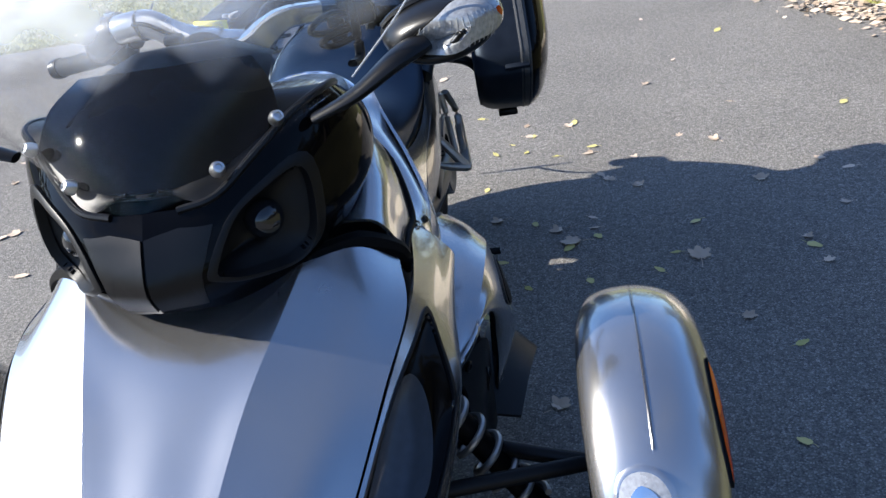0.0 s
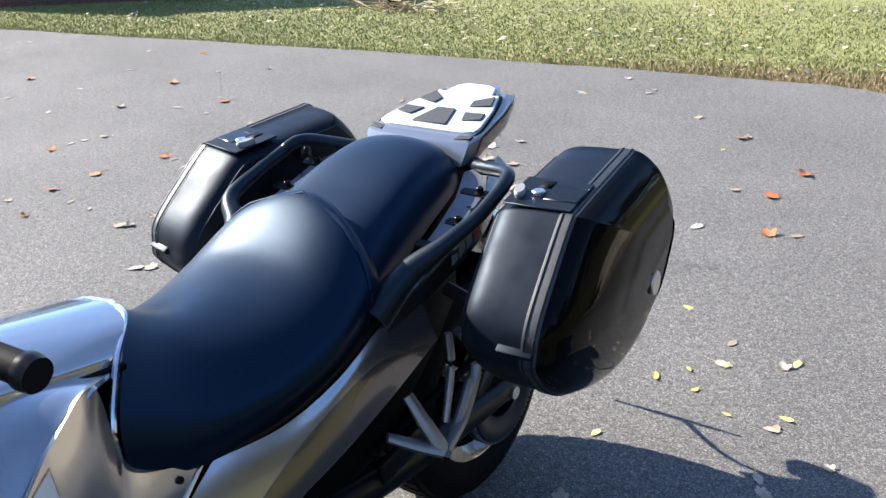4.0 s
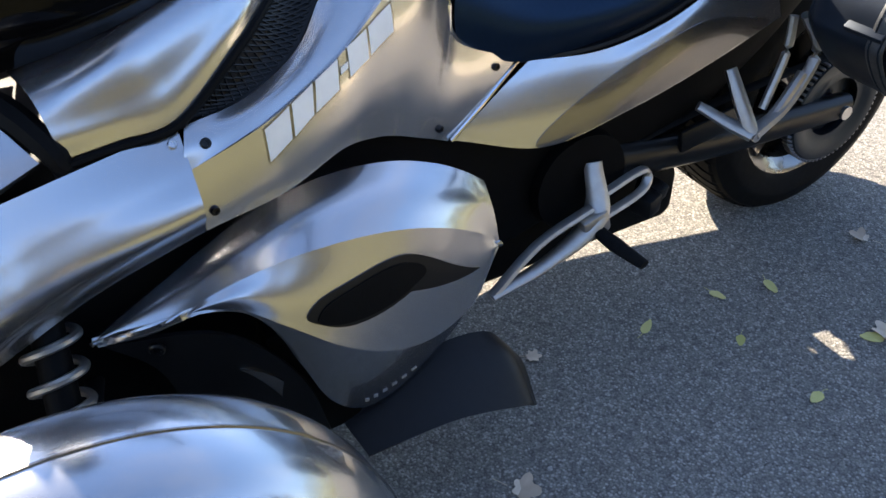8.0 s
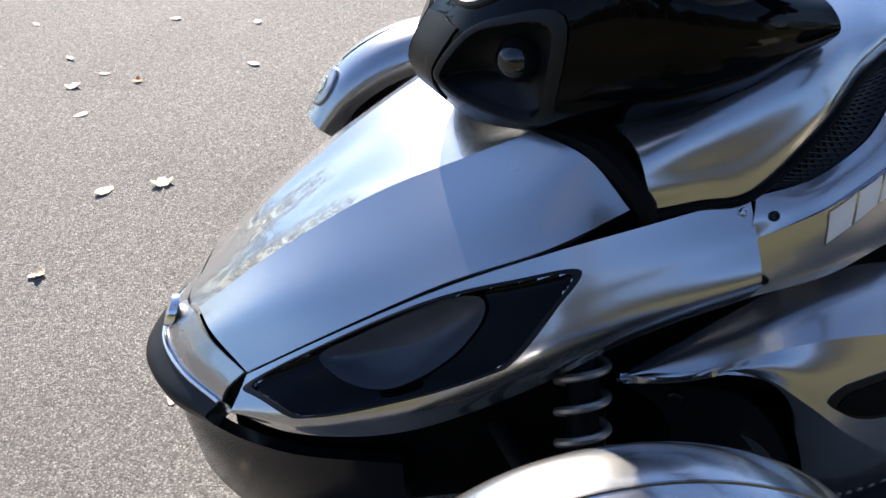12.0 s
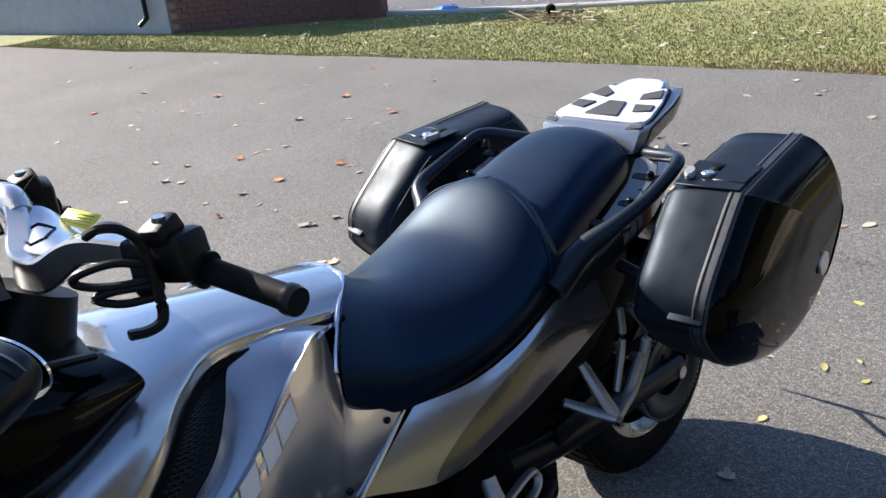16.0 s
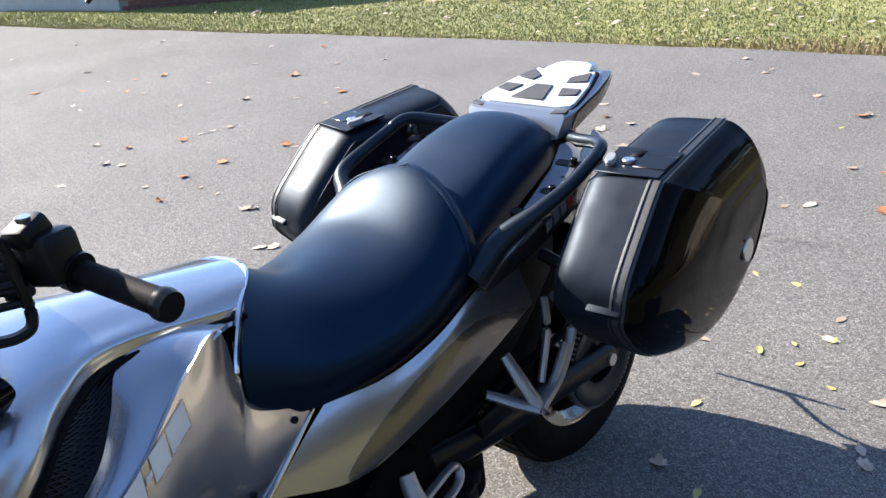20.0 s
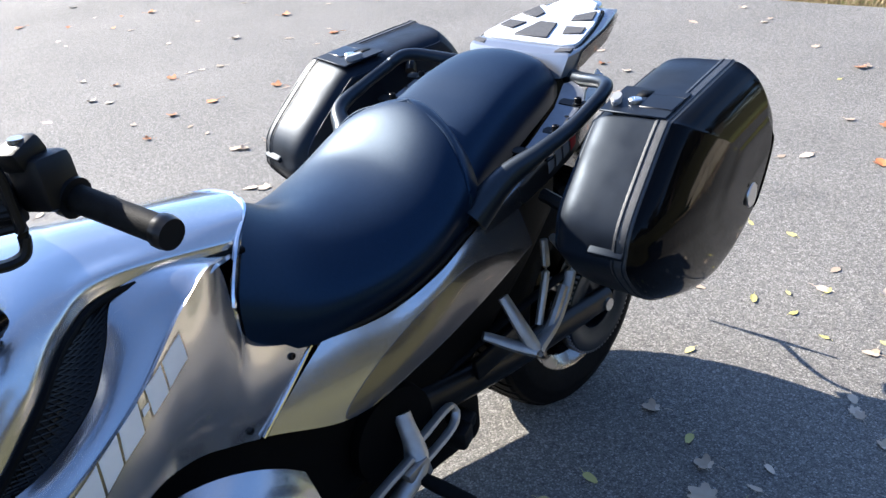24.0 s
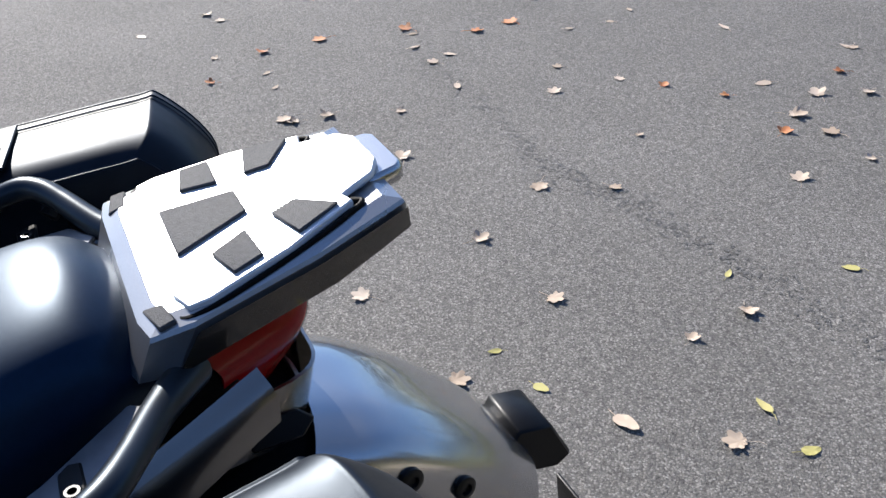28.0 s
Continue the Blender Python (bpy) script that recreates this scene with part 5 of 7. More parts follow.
part("mudguard_end", slab([(2.075, 0.545), (2.125, 0.535), (2.158, 0.468), (2.135, 0.452), (2.092, 0.462), (2.06, 0.52)], 0.088, Matrix(((0, 0, 1, -0.058), (1, 0, 0, 0), (0, 1, 0, 0), (0, 0, 0, 1))), 0.004), PLASTIC, trike, "black block at the mudguard's end")
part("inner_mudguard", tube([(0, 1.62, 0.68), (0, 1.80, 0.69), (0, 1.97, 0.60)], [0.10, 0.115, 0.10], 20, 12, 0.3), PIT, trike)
plate = part("plate_holder", box((0.18, 0.006, 0.12), (0.0, 2.215, 0.235), (4, 0, 0), 0.002), PLASTIC, trike, "thin licence plate holder")
part("strut", tube([(0, 2.05, 0.45), (0, 2.09, 0.35), (0, 2.212, 0.25)], [0.012, 0.010, 0.009], 10, 12, 0.5), PLASTIC, plate)

# tail lamp
TL = [[(0.112, 1.70, 0.875), (0.06, 1.79, 0.888), (0, 1.815, 0.892)], [(0.112, 1.715, 0.845), (0.065, 1.805, 0.845), (0, 1.83, 0.845)], [(0.095, 1.705, 0.80), (0.055, 1.77, 0.79), (0, 1.79, 0.785)]]
part("tail_lamp", shell(Skin([sym(r) for r in TL], 1), 12, 28, 0.004), RED, trike, "red tail lamp lens")
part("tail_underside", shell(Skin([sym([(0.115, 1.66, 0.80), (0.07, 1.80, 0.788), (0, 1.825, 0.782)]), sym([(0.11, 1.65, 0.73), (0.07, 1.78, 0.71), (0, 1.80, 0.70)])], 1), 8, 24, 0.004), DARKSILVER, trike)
part("tail_core", box((0.22, 0.24, 0.12), (0, 1.62, 0.81), (8, 0, 0), 0.03), PIT, trike)

# luggage rack
rack = thing("luggage_rack", "silver rear luggage rack with black rubber pads", "")
rack.parent = trike
TOPO = [(0.108, 1.654), (0.138, 1.660), (0.143, 1.70), (0.125, 1.82), (0.107, 1.885), (0.097, 1.918)]
BOTO = [(0.104, 1.638), (0.128, 1.643), (0.141, 1.675), (0.115, 1.835), (0.095, 1.89), (0.080, 1.926)]
rim_z = lambda y: 0.928 + (y - 1.65) * 0.165
under_z = lambda y: 0.882 + (y - 1.643) * 0.17
loops = []
for o, k, high, lift in ((BOTO, 0.97, under_z, -0.001), (BOTO, 1.0, under_z, 0.001), (TOPO, 1.0, rim_z, -0.003), (TOPO, 0.985, rim_z, 0.001), (TOPO, 0.86, rim_z, 0.006), (TOPO, 0.5, rim_z, 0.002)):
    half = [(x * k, 1.79 + (y - 1.79) * k) for x, y in o]
    loops.append([(x, y, high(y) + lift) for x, y in half + [(-x, y) for x, y in half[::-1]]])
rk = bmesh.new()
rvs = [[rk.verts.new(p) for p in lp] for lp in loops]
for a, b in zip(rvs, rvs[1:]):
    for k in range(12):
        rk.faces.new((a[k], a[(k + 1) % 12], b[(k + 1) % 12], b[k]))
rk.faces.new(rvs[0]), rk.faces.new(rvs[-1])
part("rack_base", rk, RACKPAINT, rack, "grey-silver rack body", sharp=14)
# darker sheets over the rack's sides put their shade into the paint
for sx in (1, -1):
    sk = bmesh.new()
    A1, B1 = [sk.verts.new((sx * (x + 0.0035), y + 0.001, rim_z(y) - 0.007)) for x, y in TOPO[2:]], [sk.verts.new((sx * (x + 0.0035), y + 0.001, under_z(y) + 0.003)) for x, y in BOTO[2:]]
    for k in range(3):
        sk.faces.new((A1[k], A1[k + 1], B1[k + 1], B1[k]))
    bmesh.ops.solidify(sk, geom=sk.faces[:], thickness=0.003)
    part("rack_side_shade", sk, DARKSILVER, rack, "darker silver sheet for shade on the rack's side", sharp=14)
part("rack_lip", slab([(0.055, 0), (0.046, 0.052), (0.036, 0.060), (-0.036, 0.060), (-0.046, 0.052), (-0.055, 0)], 0.02, Matrix.Translation((0, 1.885, 0.956)) @ pose(0, 0, 0, 7, 0, 0), 0.004), SILVER, rack)
slope = math.atan2(0.036, 0.18)


def on_rack(x, y, lift=0.0):
    return Vector((x, y, 0.9405 + (y - 1.695) * math.tan(slope) + lift))


def rack_piece(name, outline, lift, thick, material, parent, label=""):
    M = Matrix.Translation(on_rack(0, 1.695, lift)) @ pose(0, 0, 0, math.degrees(slope), 0, 0)
    return part(name, slab([(x, (y - 1.695) / math.cos(slope)) for x, y in outline], thick, M, 0.0015), material, parent, label)


PL = [(0.100, 1.692), (0.128, 1.700), (0.130, 1.720), (0.112, 1.80), (0.083, 1.872), (0.066, 1.868), (0.052, 1.905), (0.03, 1.918)]
pl = rack_piece("rack_plate", PL + [(-x, y) for x, y in PL[::-1]], -0.004, 0.008, PLATE, rack, "pale satin rack plate")
part("plate_gap", tube([tuple(on_rack(x, y, -0.004)) for x, y in [(0.02, 1.687), (0.10, 1.688), (0.134, 1.702), (0.114, 1.802), (0.086, 1.876), (0.07, 1.873)]], 0.003, 8, 40), PIT, rack)
part("plate_gap", flipped(tube([tuple(on_rack(x, y, -0.004)) for x, y in [(0.02, 1.687), (0.10, 1.688), (0.134, 1.702), (0.114, 1.802), (0.086, 1.876), (0.07, 1.873)]], 0.003, 8, 40)), PIT, rack)
rack_piece("rubber_pad", [(-0.047, 1.708), (0.047, 1.708), (0.024, 1.782), (-0.024, 1.782)], 0.004, 0.004, PAD, pl)
for sx in (1, -1):
    for o in ([(0.070, 1.735), (0.115, 1.745), (0.108, 1.775), (0.055, 1.772)], [(0.048, 1.800), (0.100, 1.812), (0.082, 1.858), (0.042, 1.826)]):
        rack_piece("rubber_pad", [(sx * x, y) for x, y in (o if sx > 0 else o[::-1])], 0.004, 0.004, PAD, pl)
    rack_piece("corner_pad", [(sx * 0.098, 1.664), (sx * 0.136, 1.672), (sx * 0.134, 1.688), (sx * 0.102, 1.682)][:: sx], -0.007, 0.009, PAD, rack)

# grab rails with their brackets
for sx in (1, -1):
    bow = [(sx * 0.222, 1.325, 0.783), (sx * 0.264, 1.385, 0.826), (sx * 0.287, 1.46, 0.858), (sx * 0.292, 1.53, 0.886)] if sx > 0 else [(-0.24, 1.33, 0.785), (-0.298, 1.375, 0.828), (-0.305, 1.47, 0.862), (-0.298, 1.54, 0.886)]
    bend = [(sx * 0.291, 1.556, 0.896), (sx * 0.284, 1.582, 0.903), (sx * 0.266, 1.603, 0.903), (sx * 0.235, 1.622, 0.898), (sx * 0.175, 1.653, 0.886), (sx * 0.12, 1.69, 0.876)]
    rail = part("grab_rail", tube([(sx * 0.198, 1.25, 0.722), *bow, *bend], [0.034, 0.026, 0.0175, 0.0145, 0.014, 0.014, 0.0145, 0.0145, 0.014, 0.0155, 0.019], 16, 90), RAIL, trike, "black tubular passenger grab rail")
    tilt = math.degrees(math.atan2(0.07, 0.22))
    base = Matrix.Translation((sx * 0.19, 1.36, 0.787)) @ pose(0, 0, 0, tilt, 0, 0) @ Matrix.Diagonal((sx, 1, 1, 1))
    plate_low = part("rail_plate", slab([(0.018, 0), (0.05, 0.0), (0.058, 0.05), (0.05, 0.13), (0.044, 0.23), (0.02, 0.275), (-0.03, 0.30), (-0.045, 0.285), (-0.012, 0.2), (0.006, 0.1)], 0.006, base), SUBFRAME, rail, "blue-grey metal bracket plate with black bolts")
    for (x, y, z), tabw in (((0.236, 1.406, 0.813), 0.05), ((0.231, 1.482, 0.834), 0.026), ((0.222, 1.574, 0.864), 0.042)):
        part("tab", slab([(-tabw, -0.011), (0.04, -0.013), (0.044, 0.0), (0.04, 0.013), (-tabw, 0.011), (-tabw - 0.006, 0)], 0.005, Matrix.Translation((sx * x, y, z - 0.006)) @ pose(0, 0, 0, tilt, 0, 0) @ Matrix.Diagonal((sx, 1, 1, 1))), PLASTIC, plate_low)
        b = lathe([(-0.006, 0.012), (-0.003, 0.012), (-0.003, 0.0075), (0.008, 0.0075), (0.009, 0.0065), (0.009, 0.004), (0.004, 0.0038), (0.004, 0)], 16, "z", (sx * x, y, z + 0.002))
        part("bolt", b, SATIN, plate_low)
    hole = lathe([(0, 0.005), (0.001, 0.005), (0.001, 0)], 12, "z", (sx * 0.228, 1.524, 0.8495))
    part("bolt_hole", hole, PIT, plate_low)
    part("case_mount", tube([(sx * 0.285, 1.60, 0.86), (sx * 0.30, 1.62, 0.87), (sx * 0.31, 1.63, 0.80), (sx * 0.30, 1.60, 0.70)], 0.012, 8, 14), PLASTIC, trike)
    part("case_mount", tube([(sx * 0.24, 1.42, 0.72), (sx * 0.31, 1.42, 0.70), (sx * 0.34, 1.45, 0.66)], 0.014, 8, 10), PLASTIC, trike)
    part("mount_tab", slab([(-0.02, -0.014), (0.03, -0.014), (0.045, 0), (0.03, 0.014), (-0.02, 0.014)], 0.006, pose(sx * 0.15, 1.74, 0.80, 60, 0, 90 * sx)), PLASTIC, trike)


# side cases: things of their own, hung on the mounts
def side_case(sx):
    c = thing("side_case", "black hard plastic pannier case with glossy lid and grey trim band", "pannier", group="side cases")
    prof = [(1.315, 0.655), (1.308, 0.70), (1.325, 0.752), (1.40, 0.83), (1.463, 0.888), (1.49, 0.896), (1.62, 0.912), (1.745, 0.926), (1.775, 0.924), (1.826, 0.862), (1.834, 0.80), (1.80, 0.655), (1.755, 0.56), (1.69, 0.505), (1.60, 0.485), (1.42, 0.555)]
    prof = [tuple(p) for p in smooth_loop(prof, 48)]
    mid = np.array((1.57, 0.70))

    def ring(x, s, dy=0.0, dz=0.0):
        x = 0.32 + (x - 0.32) * 0.90
        return [(sx * (x - 0.13 * max(0, 0.74 - (mid[1] + (z - mid[1]) * s)) * max(0, (x - 0.36) / 0.24)), mid[0] + (y - mid[0]) * s + dy, mid[1] + (z - mid[1]) * s + dz) for y, z in prof + prof[:1]]

    fl = sx
    body = Skin([ring(0.318, 0.02), ring(0.316, 0.80), ring(0.325, 0.90), ring(0.352, 0.97), ring(0.40, 0.995), ring(0.468, 1.0)], fl)
    part("case_body", shell(body, 40, 96, 0.004), CASE, c, "satin black inner shell")
    bandskin = Skin([ring(0.466, 0.99), ring(0.468, 1.006), ring(0.484, 1.009), ring(0.500, 1.006), ring(0.502, 0.99)], fl)
    part("trim_band", shell(bandskin, 10, 96, 0.003), BAND, c, "grey rubber trim band")
    for x in (0.474, 0.494):
        part("band_groove", tube(np.array(ring(x, 1.0085)), 0.0018, 6, 96), CASE, c)
    lid = Skin([ring(0.500, 1.0), ring(0.515, 0.985, 0.004), ring(0.536, 0.93, 0.016), ring(0.557, 0.82, 0.045), ring(0.571, 0.66, 0.085), ring(0.5755, 0.52, 0.112), ring(0.5785, 0.42, 0.13), ring(0.580, 0.02, 0.13)], fl)
    part("lid", shell(lid, 44, 96, 0.004), GLOSS, c, "glossy black outer lid")
    lg = lathe([(0, 0.026), (0.003, 0.025), (0.003, 0)], 30, "x", (0, 0, 0))
    bmesh.ops.transform(lg, matrix=Matrix.Translation((sx * 0.5475, 1.728, 0.668)) @ pose(0, 0, 0, 0, 0, 0 if sx > 0 else 180), verts=lg.verts)
    part("round_emblem", lg, STEEL, c, "round grey emblem")
    # top latch
    latch = part("latch_plate", slab([(0.0, 0), (0.135, 0.0), (0.135, 0.115), (0.0, 0.115)], 0.004, Matrix.Translation((sx * 0.335, 1.475, 0.8965)) @ pose(0, 0, 0, 7, 0, 0) @ Matrix.Diagonal((sx, 1, 1, 1)), 0.0015), CASE, c)
    part("carry_handle", slab([(0.005, 0.0), (0.075, 0.0), (0.075, 0.06), (0.005, 0.06)], 0.004, Matrix.Translation((sx * 0.395, 1.505, 0.9015)) @ pose(0, 0, 0, 7, 0, 0) @ Matrix.Diagonal((sx, 1, 1, 1)), 0.003), SATIN, latch)
    part("grip_gap", slab([(0.005, 0.0), (0.03, 0.0), (0.03, 0.03), (0.005, 0.03)], 0.002, Matrix.Translation((sx * 0.37, 1.548, 0.908)) @ pose(0, 0, 0, 7, 0, 0) @ Matrix.Diagonal((sx, 1, 1, 1)), 0.0), PIT, latch)
    part("key_lock", lathe([(0, 0.013), (0.006, 0.013), (0.008, 0.011), (0.008, 0.004), (0.004, 0.003), (0.004, 0)], 24, "z", (sx * 0.386, 1.523, 0.906)), STEEL, latch, "bright key lock")
    kn = lathe([(0, 0.010), (0.012, 0.012), (0.016, 0.010), (0.016, 0)], 24, "z")
    bmesh.ops.scale(kn, vec=(0.9, 1.9, 1), verts=kn.verts)
    bmesh.ops.transform(kn, matrix=pose(sx * 0.352, 1.515, 0.902, 7, 0, 15 * sx), verts=kn.verts)
    part("release_knob", kn, GREYMARK, latch)
    part("case_foot", box((0.06, 0.05, 0.02), (sx * 0.40, 1.61, 0.472), (0, 0, 0), 0.005), PLASTIC, c)
    part("case_tab", box((0.07, 0.03, 0.012), (sx * 0.44, 1.312, 0.70), (30, 0, 0), 0.004), CASE, c)
    c.matrix_basis = Matrix.Translation((sx * 0.45, 1.57, 0)) @ pose(0, 0, 0, 0, 0, 5 if sx > 0 else -11) @ Matrix.Translation((-sx * 0.45, -1.57, 0))
    return c


side_case(1), side_case(-1)

# foot pegs and brackets
for sx in (1, -1):
    br = part("rider_bracket", join(tube([(sx * 0.19, 1.02, 0.40), (sx * 0.235, 1.0, 0.31), (sx * 0.24, 0.90, 0.25), (sx * 0.236, 0.775, 0.214)], [0.018, 0.026, 0.016, 0.012], 10, 20, 0.7), tube([(sx * 0.236, 0.775, 0.214), (sx * 0.225, 0.88, 0.285), (sx * 0.235, 0.99, 0.335)], 0.0115, 8, 12, 0.7), tube([(sx * 0.235, 1.01, 0.30), (sx * 0.215, 1.13, 0.315), (sx * 0.20, 1.14, 0.35), (sx * 0.22, 1.03, 0.345)], 0.0105, 8, 16, 0.7)), ALU, trike, "cast aluminium foot peg bracket")
    part("bracket_boss", box((0.03, 0.06, 0.05), (sx * 0.24, 0.995, 0.30), (15, 0, 0), 0.008), ALU, br)
    part("rider_peg", tube([(sx * 0.25, 0.995, 0.292), (sx * 0.30, 1.0, 0.288), (sx * 0.368, 1.012, 0.283)], [0.014, 0.017, 0.012], 10, 8, 0.7), RUBBER, br, "black rubber foot peg")
    pb = part("pillion_bracket", join(tube([(sx * 0.195, 1.261, 0.452), (sx * 0.235, 1.30, 0.425), (sx * 0.272, 1.335, 0.405)], [0.013, 0.017, 0.019], 10, 10, 0.7), tube([(sx * 0.2, 1.325, 0.515), (sx * 0.24, 1.33, 0.455), (sx * 0.272, 1.337, 0.405)], [0.013, 0.017, 0.019], 10, 10, 0.8), tube([(sx * 0.272, 1.337, 0.405), (sx * 0.262, 1.43, 0.44), (sx * 0.247, 1.50, 0.525), (sx * 0.225, 1.47, 0.60)], [0.018, 0.013, 0.012, 0.014], 8, 16, 0.7), tube([(sx * 0.24, 1.39, 0.43), (sx * 0.225, 1.44, 0.53), (sx * 0.215, 1.45, 0.6)], 0.009, 8, 12)), ALU, trike, "cast aluminium pillion foot bracket")
    part("pillion_peg", tube([(sx * 0.27, 1.345, 0.40), (sx * 0.262, 1.40, 0.425), (sx * 0.25, 1.47, 0.49)], 0.011, 8, 8), ALU, pb)
    part("pivot_bolt", lathe([(0, 0.010), (0.006, 0.010), (0.006, 0)], 16, "x", (sx * 0.280, 1.338, 0.404)), STEEL, pb)
part("gear_foot", box((0.06, 0.04, 0.035), (0.17, 1.20, 0.27), (0, 10, 15), 0.008), PLASTIC, trike)

# ---- handlebar ----
hb = thing("handlebar", "silver handlebar with black grips and switches", "")
hb.parent = trike
part("steering_column", tube([(0, 0.30, 0.90), (0, 0.335, 0.98), (0, 0.36, 1.03)], [0.085, 0.07, 0.062], 24, 12), PLASTIC, hb)
YB = [(-0.115, 0.405, 1.118), (-0.06, 0.385, 1.088), (0, 0.360, 1.064), (0.05, 0.366, 1.060), (0.09, 0.388, 1.085), (0.125, 0.405, 1.098), (0.18, 0.432, 1.095)]
part("yoke_cover", band(YB, [0.03, 0.034, 0.036, 0.034, 0.032, 0.032, 0.030], [0.040, 0.046, 0.050, 0.048, 0.042, 0.036, 0.034], 48), SILVER, hb, "sculpted silver handlebar yoke cover")
yk = Skin([[(-0.09, 0.395, 1.118), (-0.04, 0.375, 1.098), (0.01, 0.362, 1.088), (0.05, 0.372, 1.084)], [(-0.085, 0.43, 1.115), (-0.04, 0.415, 1.103), (0.01, 0.405, 1.094), (0.045, 0.405, 1.088)], [(-0.075, 0.46, 1.085), (-0.035, 0.455, 1.08), (0.005, 0.45, 1.075), (0.035, 0.44, 1.07)]], -1)
part("yoke_top", shell(yk, 14, 18, 0.012), SILVER, hb)
part("yoke_window", inlay(yk, [(0.05, 0.50), (0.10, 0.36), (0.38, 0.34), (0.62, 0.50), (0.38, 0.66), (0.10, 0.64)], 0.002, 0.004, 3, 24, False), GLOSS, hb, "dark hexagonal recess")
part("bar_sleeve", tube([(-0.09, 0.40, 1.105), (-0.13, 0.405, 1.122), (-0.19, 0.41, 1.118), (-0.235, 0.425, 1.105)], [0.023, 0.026, 0.026, 0.025], 18, 20), SILVER, hb, "silver tubular bar sleeve")
part("bar_wrap", tube([(-0.188, 0.41, 1.118), (-0.21, 0.416, 1.113), (-0.245, 0.44, 1.095), (-0.27, 0.47, 1.075)], [0.0285, 0.030, 0.030, 0.024], 18, 12), SATIN, hb, "black rubber wrap")
part("tie_band", tube([(-0.136 , 0.4055, 1.1215), (-0.142, 0.406, 1.1205)], 0.0278, 18, 2), RUBBER, hb)
for sx in (1, -1):
    part("bar_core", tube([(sx * 0.17, 0.428, 1.092), (sx * 0.21, 0.465, 1.08), (sx * 0.25, 0.497, 1.062)], 0.015, 12, 8), PLASTIC, hb)
    part("grip", tube([(sx * 0.245, 0.495, 1.062), (sx * 0.32, 0.512, 1.05), (sx * 0.392, 0.525, 1.041)], [0.018, 0.0175, 0.0175], 18, 10), RUBBER, hb, "black rubber grip")
    part("bar_end", tube([(sx * 0.388, 0.524, 1.0415), (sx * 0.396, 0.5255, 1.0405), (sx * 0.406, 0.527, 1.039)], [0.0205, 0.021, 0.019], 20, 6), SATIN, hb)
    sw = part("switch_box", box((0.062, 0.055, 0.068), (sx * 0.232, 0.478, 1.085), (0, -8 * sx, 14 * sx), 0.012), PLASTIC, hb, "black switch housing")
    part("switch_top", box((0.045, 0.045, 0.03), (sx * 0.222, 0.462, 1.122), (20, -8 * sx, 14 * sx), 0.008), PLASTIC, sw)
    part("button", lathe([(0, 0.011), (0.005, 0.010), (0.005, 0)], 18, "z", (sx * 0.224, 0.462, 1.136)), DARKSILVER, sw)
    part("thumb_switch", box((0.025, 0.035, 0.016), (sx * 0.265, 0.52, 1.045), (0, 0, 20), 0.004), PLASTIC, sw)
    part("collar", tube([(sx * 0.247, 0.492, 1.064), (sx * 0.259, 0.496, 1.061)], 0.026, 18, 2), PLASTIC, sw)
    part("lever_clamp", box((0.03, 0.03, 0.05), (sx * 0.20, 0.44, 1.06), (0, 0, 20 * sx), 0.006), PLASTIC, hb)
part("cable", tube([(-0.2, 0.43, 1.08), (-0.14, 0.38, 1.13), (-0.06, 0.36, 1.10)], 0.004, 8, 14), RUBBER, hb)
part("cable_tie", tube([(-0.136, 0.43, 1.13), (-0.128, 0.45, 1.15)], 0.002, 6, 4), RUBBER, hb)
tag = thing("paper_tag", "yellow paper tag with faint printed bars, hung on the handlebar", "tag")
tb = part("tag_sheet", slab([(0, 0), (0.06, 0), (0.06, 0.03), (0, 0.03)], 0.0012, pose(-0.060, 0.438, 1.090, 25, 10, 25), 0.0), YELLOW, tag)
for k in range(4):
    part("printed_bar", slab([(0.005, 0.004 + 0.006 * k), (0.052, 0.004 + 0.006 * k), (0.052, 0.0055 + 0.006 * k), (0.005, 0.0055 + 0.006 * k)], 0.0004, pose(-0.060, 0.438, 1.0915, 25, 10, 25), 0), GREYMARK, tb)
# drink holder clamped to the bar
dh = thing("drink_holder", "black plastic ring drink holder clamped on the handlebar", "cup holder")
part("upright", band([(0.205, 0.375, 1.140), (0.222, 0.385, 1.150), (0.235, 0.405, 1.145), (0.236, 0.424, 1.12), (0.235, 0.430, 1.084), (0.235, 0.434, 1.045), (0.235, 0.431, 1.012), (0.232, 0.412, 1.003), (0.228, 0.386, 1.006)], [0.018] * 9, [0.012] * 9, 40), PLASTIC, dh)
part("ring", tube([(0.225, 0.435, 1.083), (0.205, 0.40, 1.095), (0.185, 0.362, 1.090), (0.175, 0.355, 1.078), (0.185, 0.372, 1.068), (0.205, 0.40, 1.064), (0.225, 0.436, 1.064)], 0.006, 8, 36), PLASTIC, dh)
part("ring", tube([(0.225, 0.436, 1.056), (0.20, 0.391, 1.058), (0.185, 0.372, 1.051), (0.20, 0.398, 1.038), (0.225, 0.437, 1.039)], 0.006, 8, 30), PLASTIC, dh)
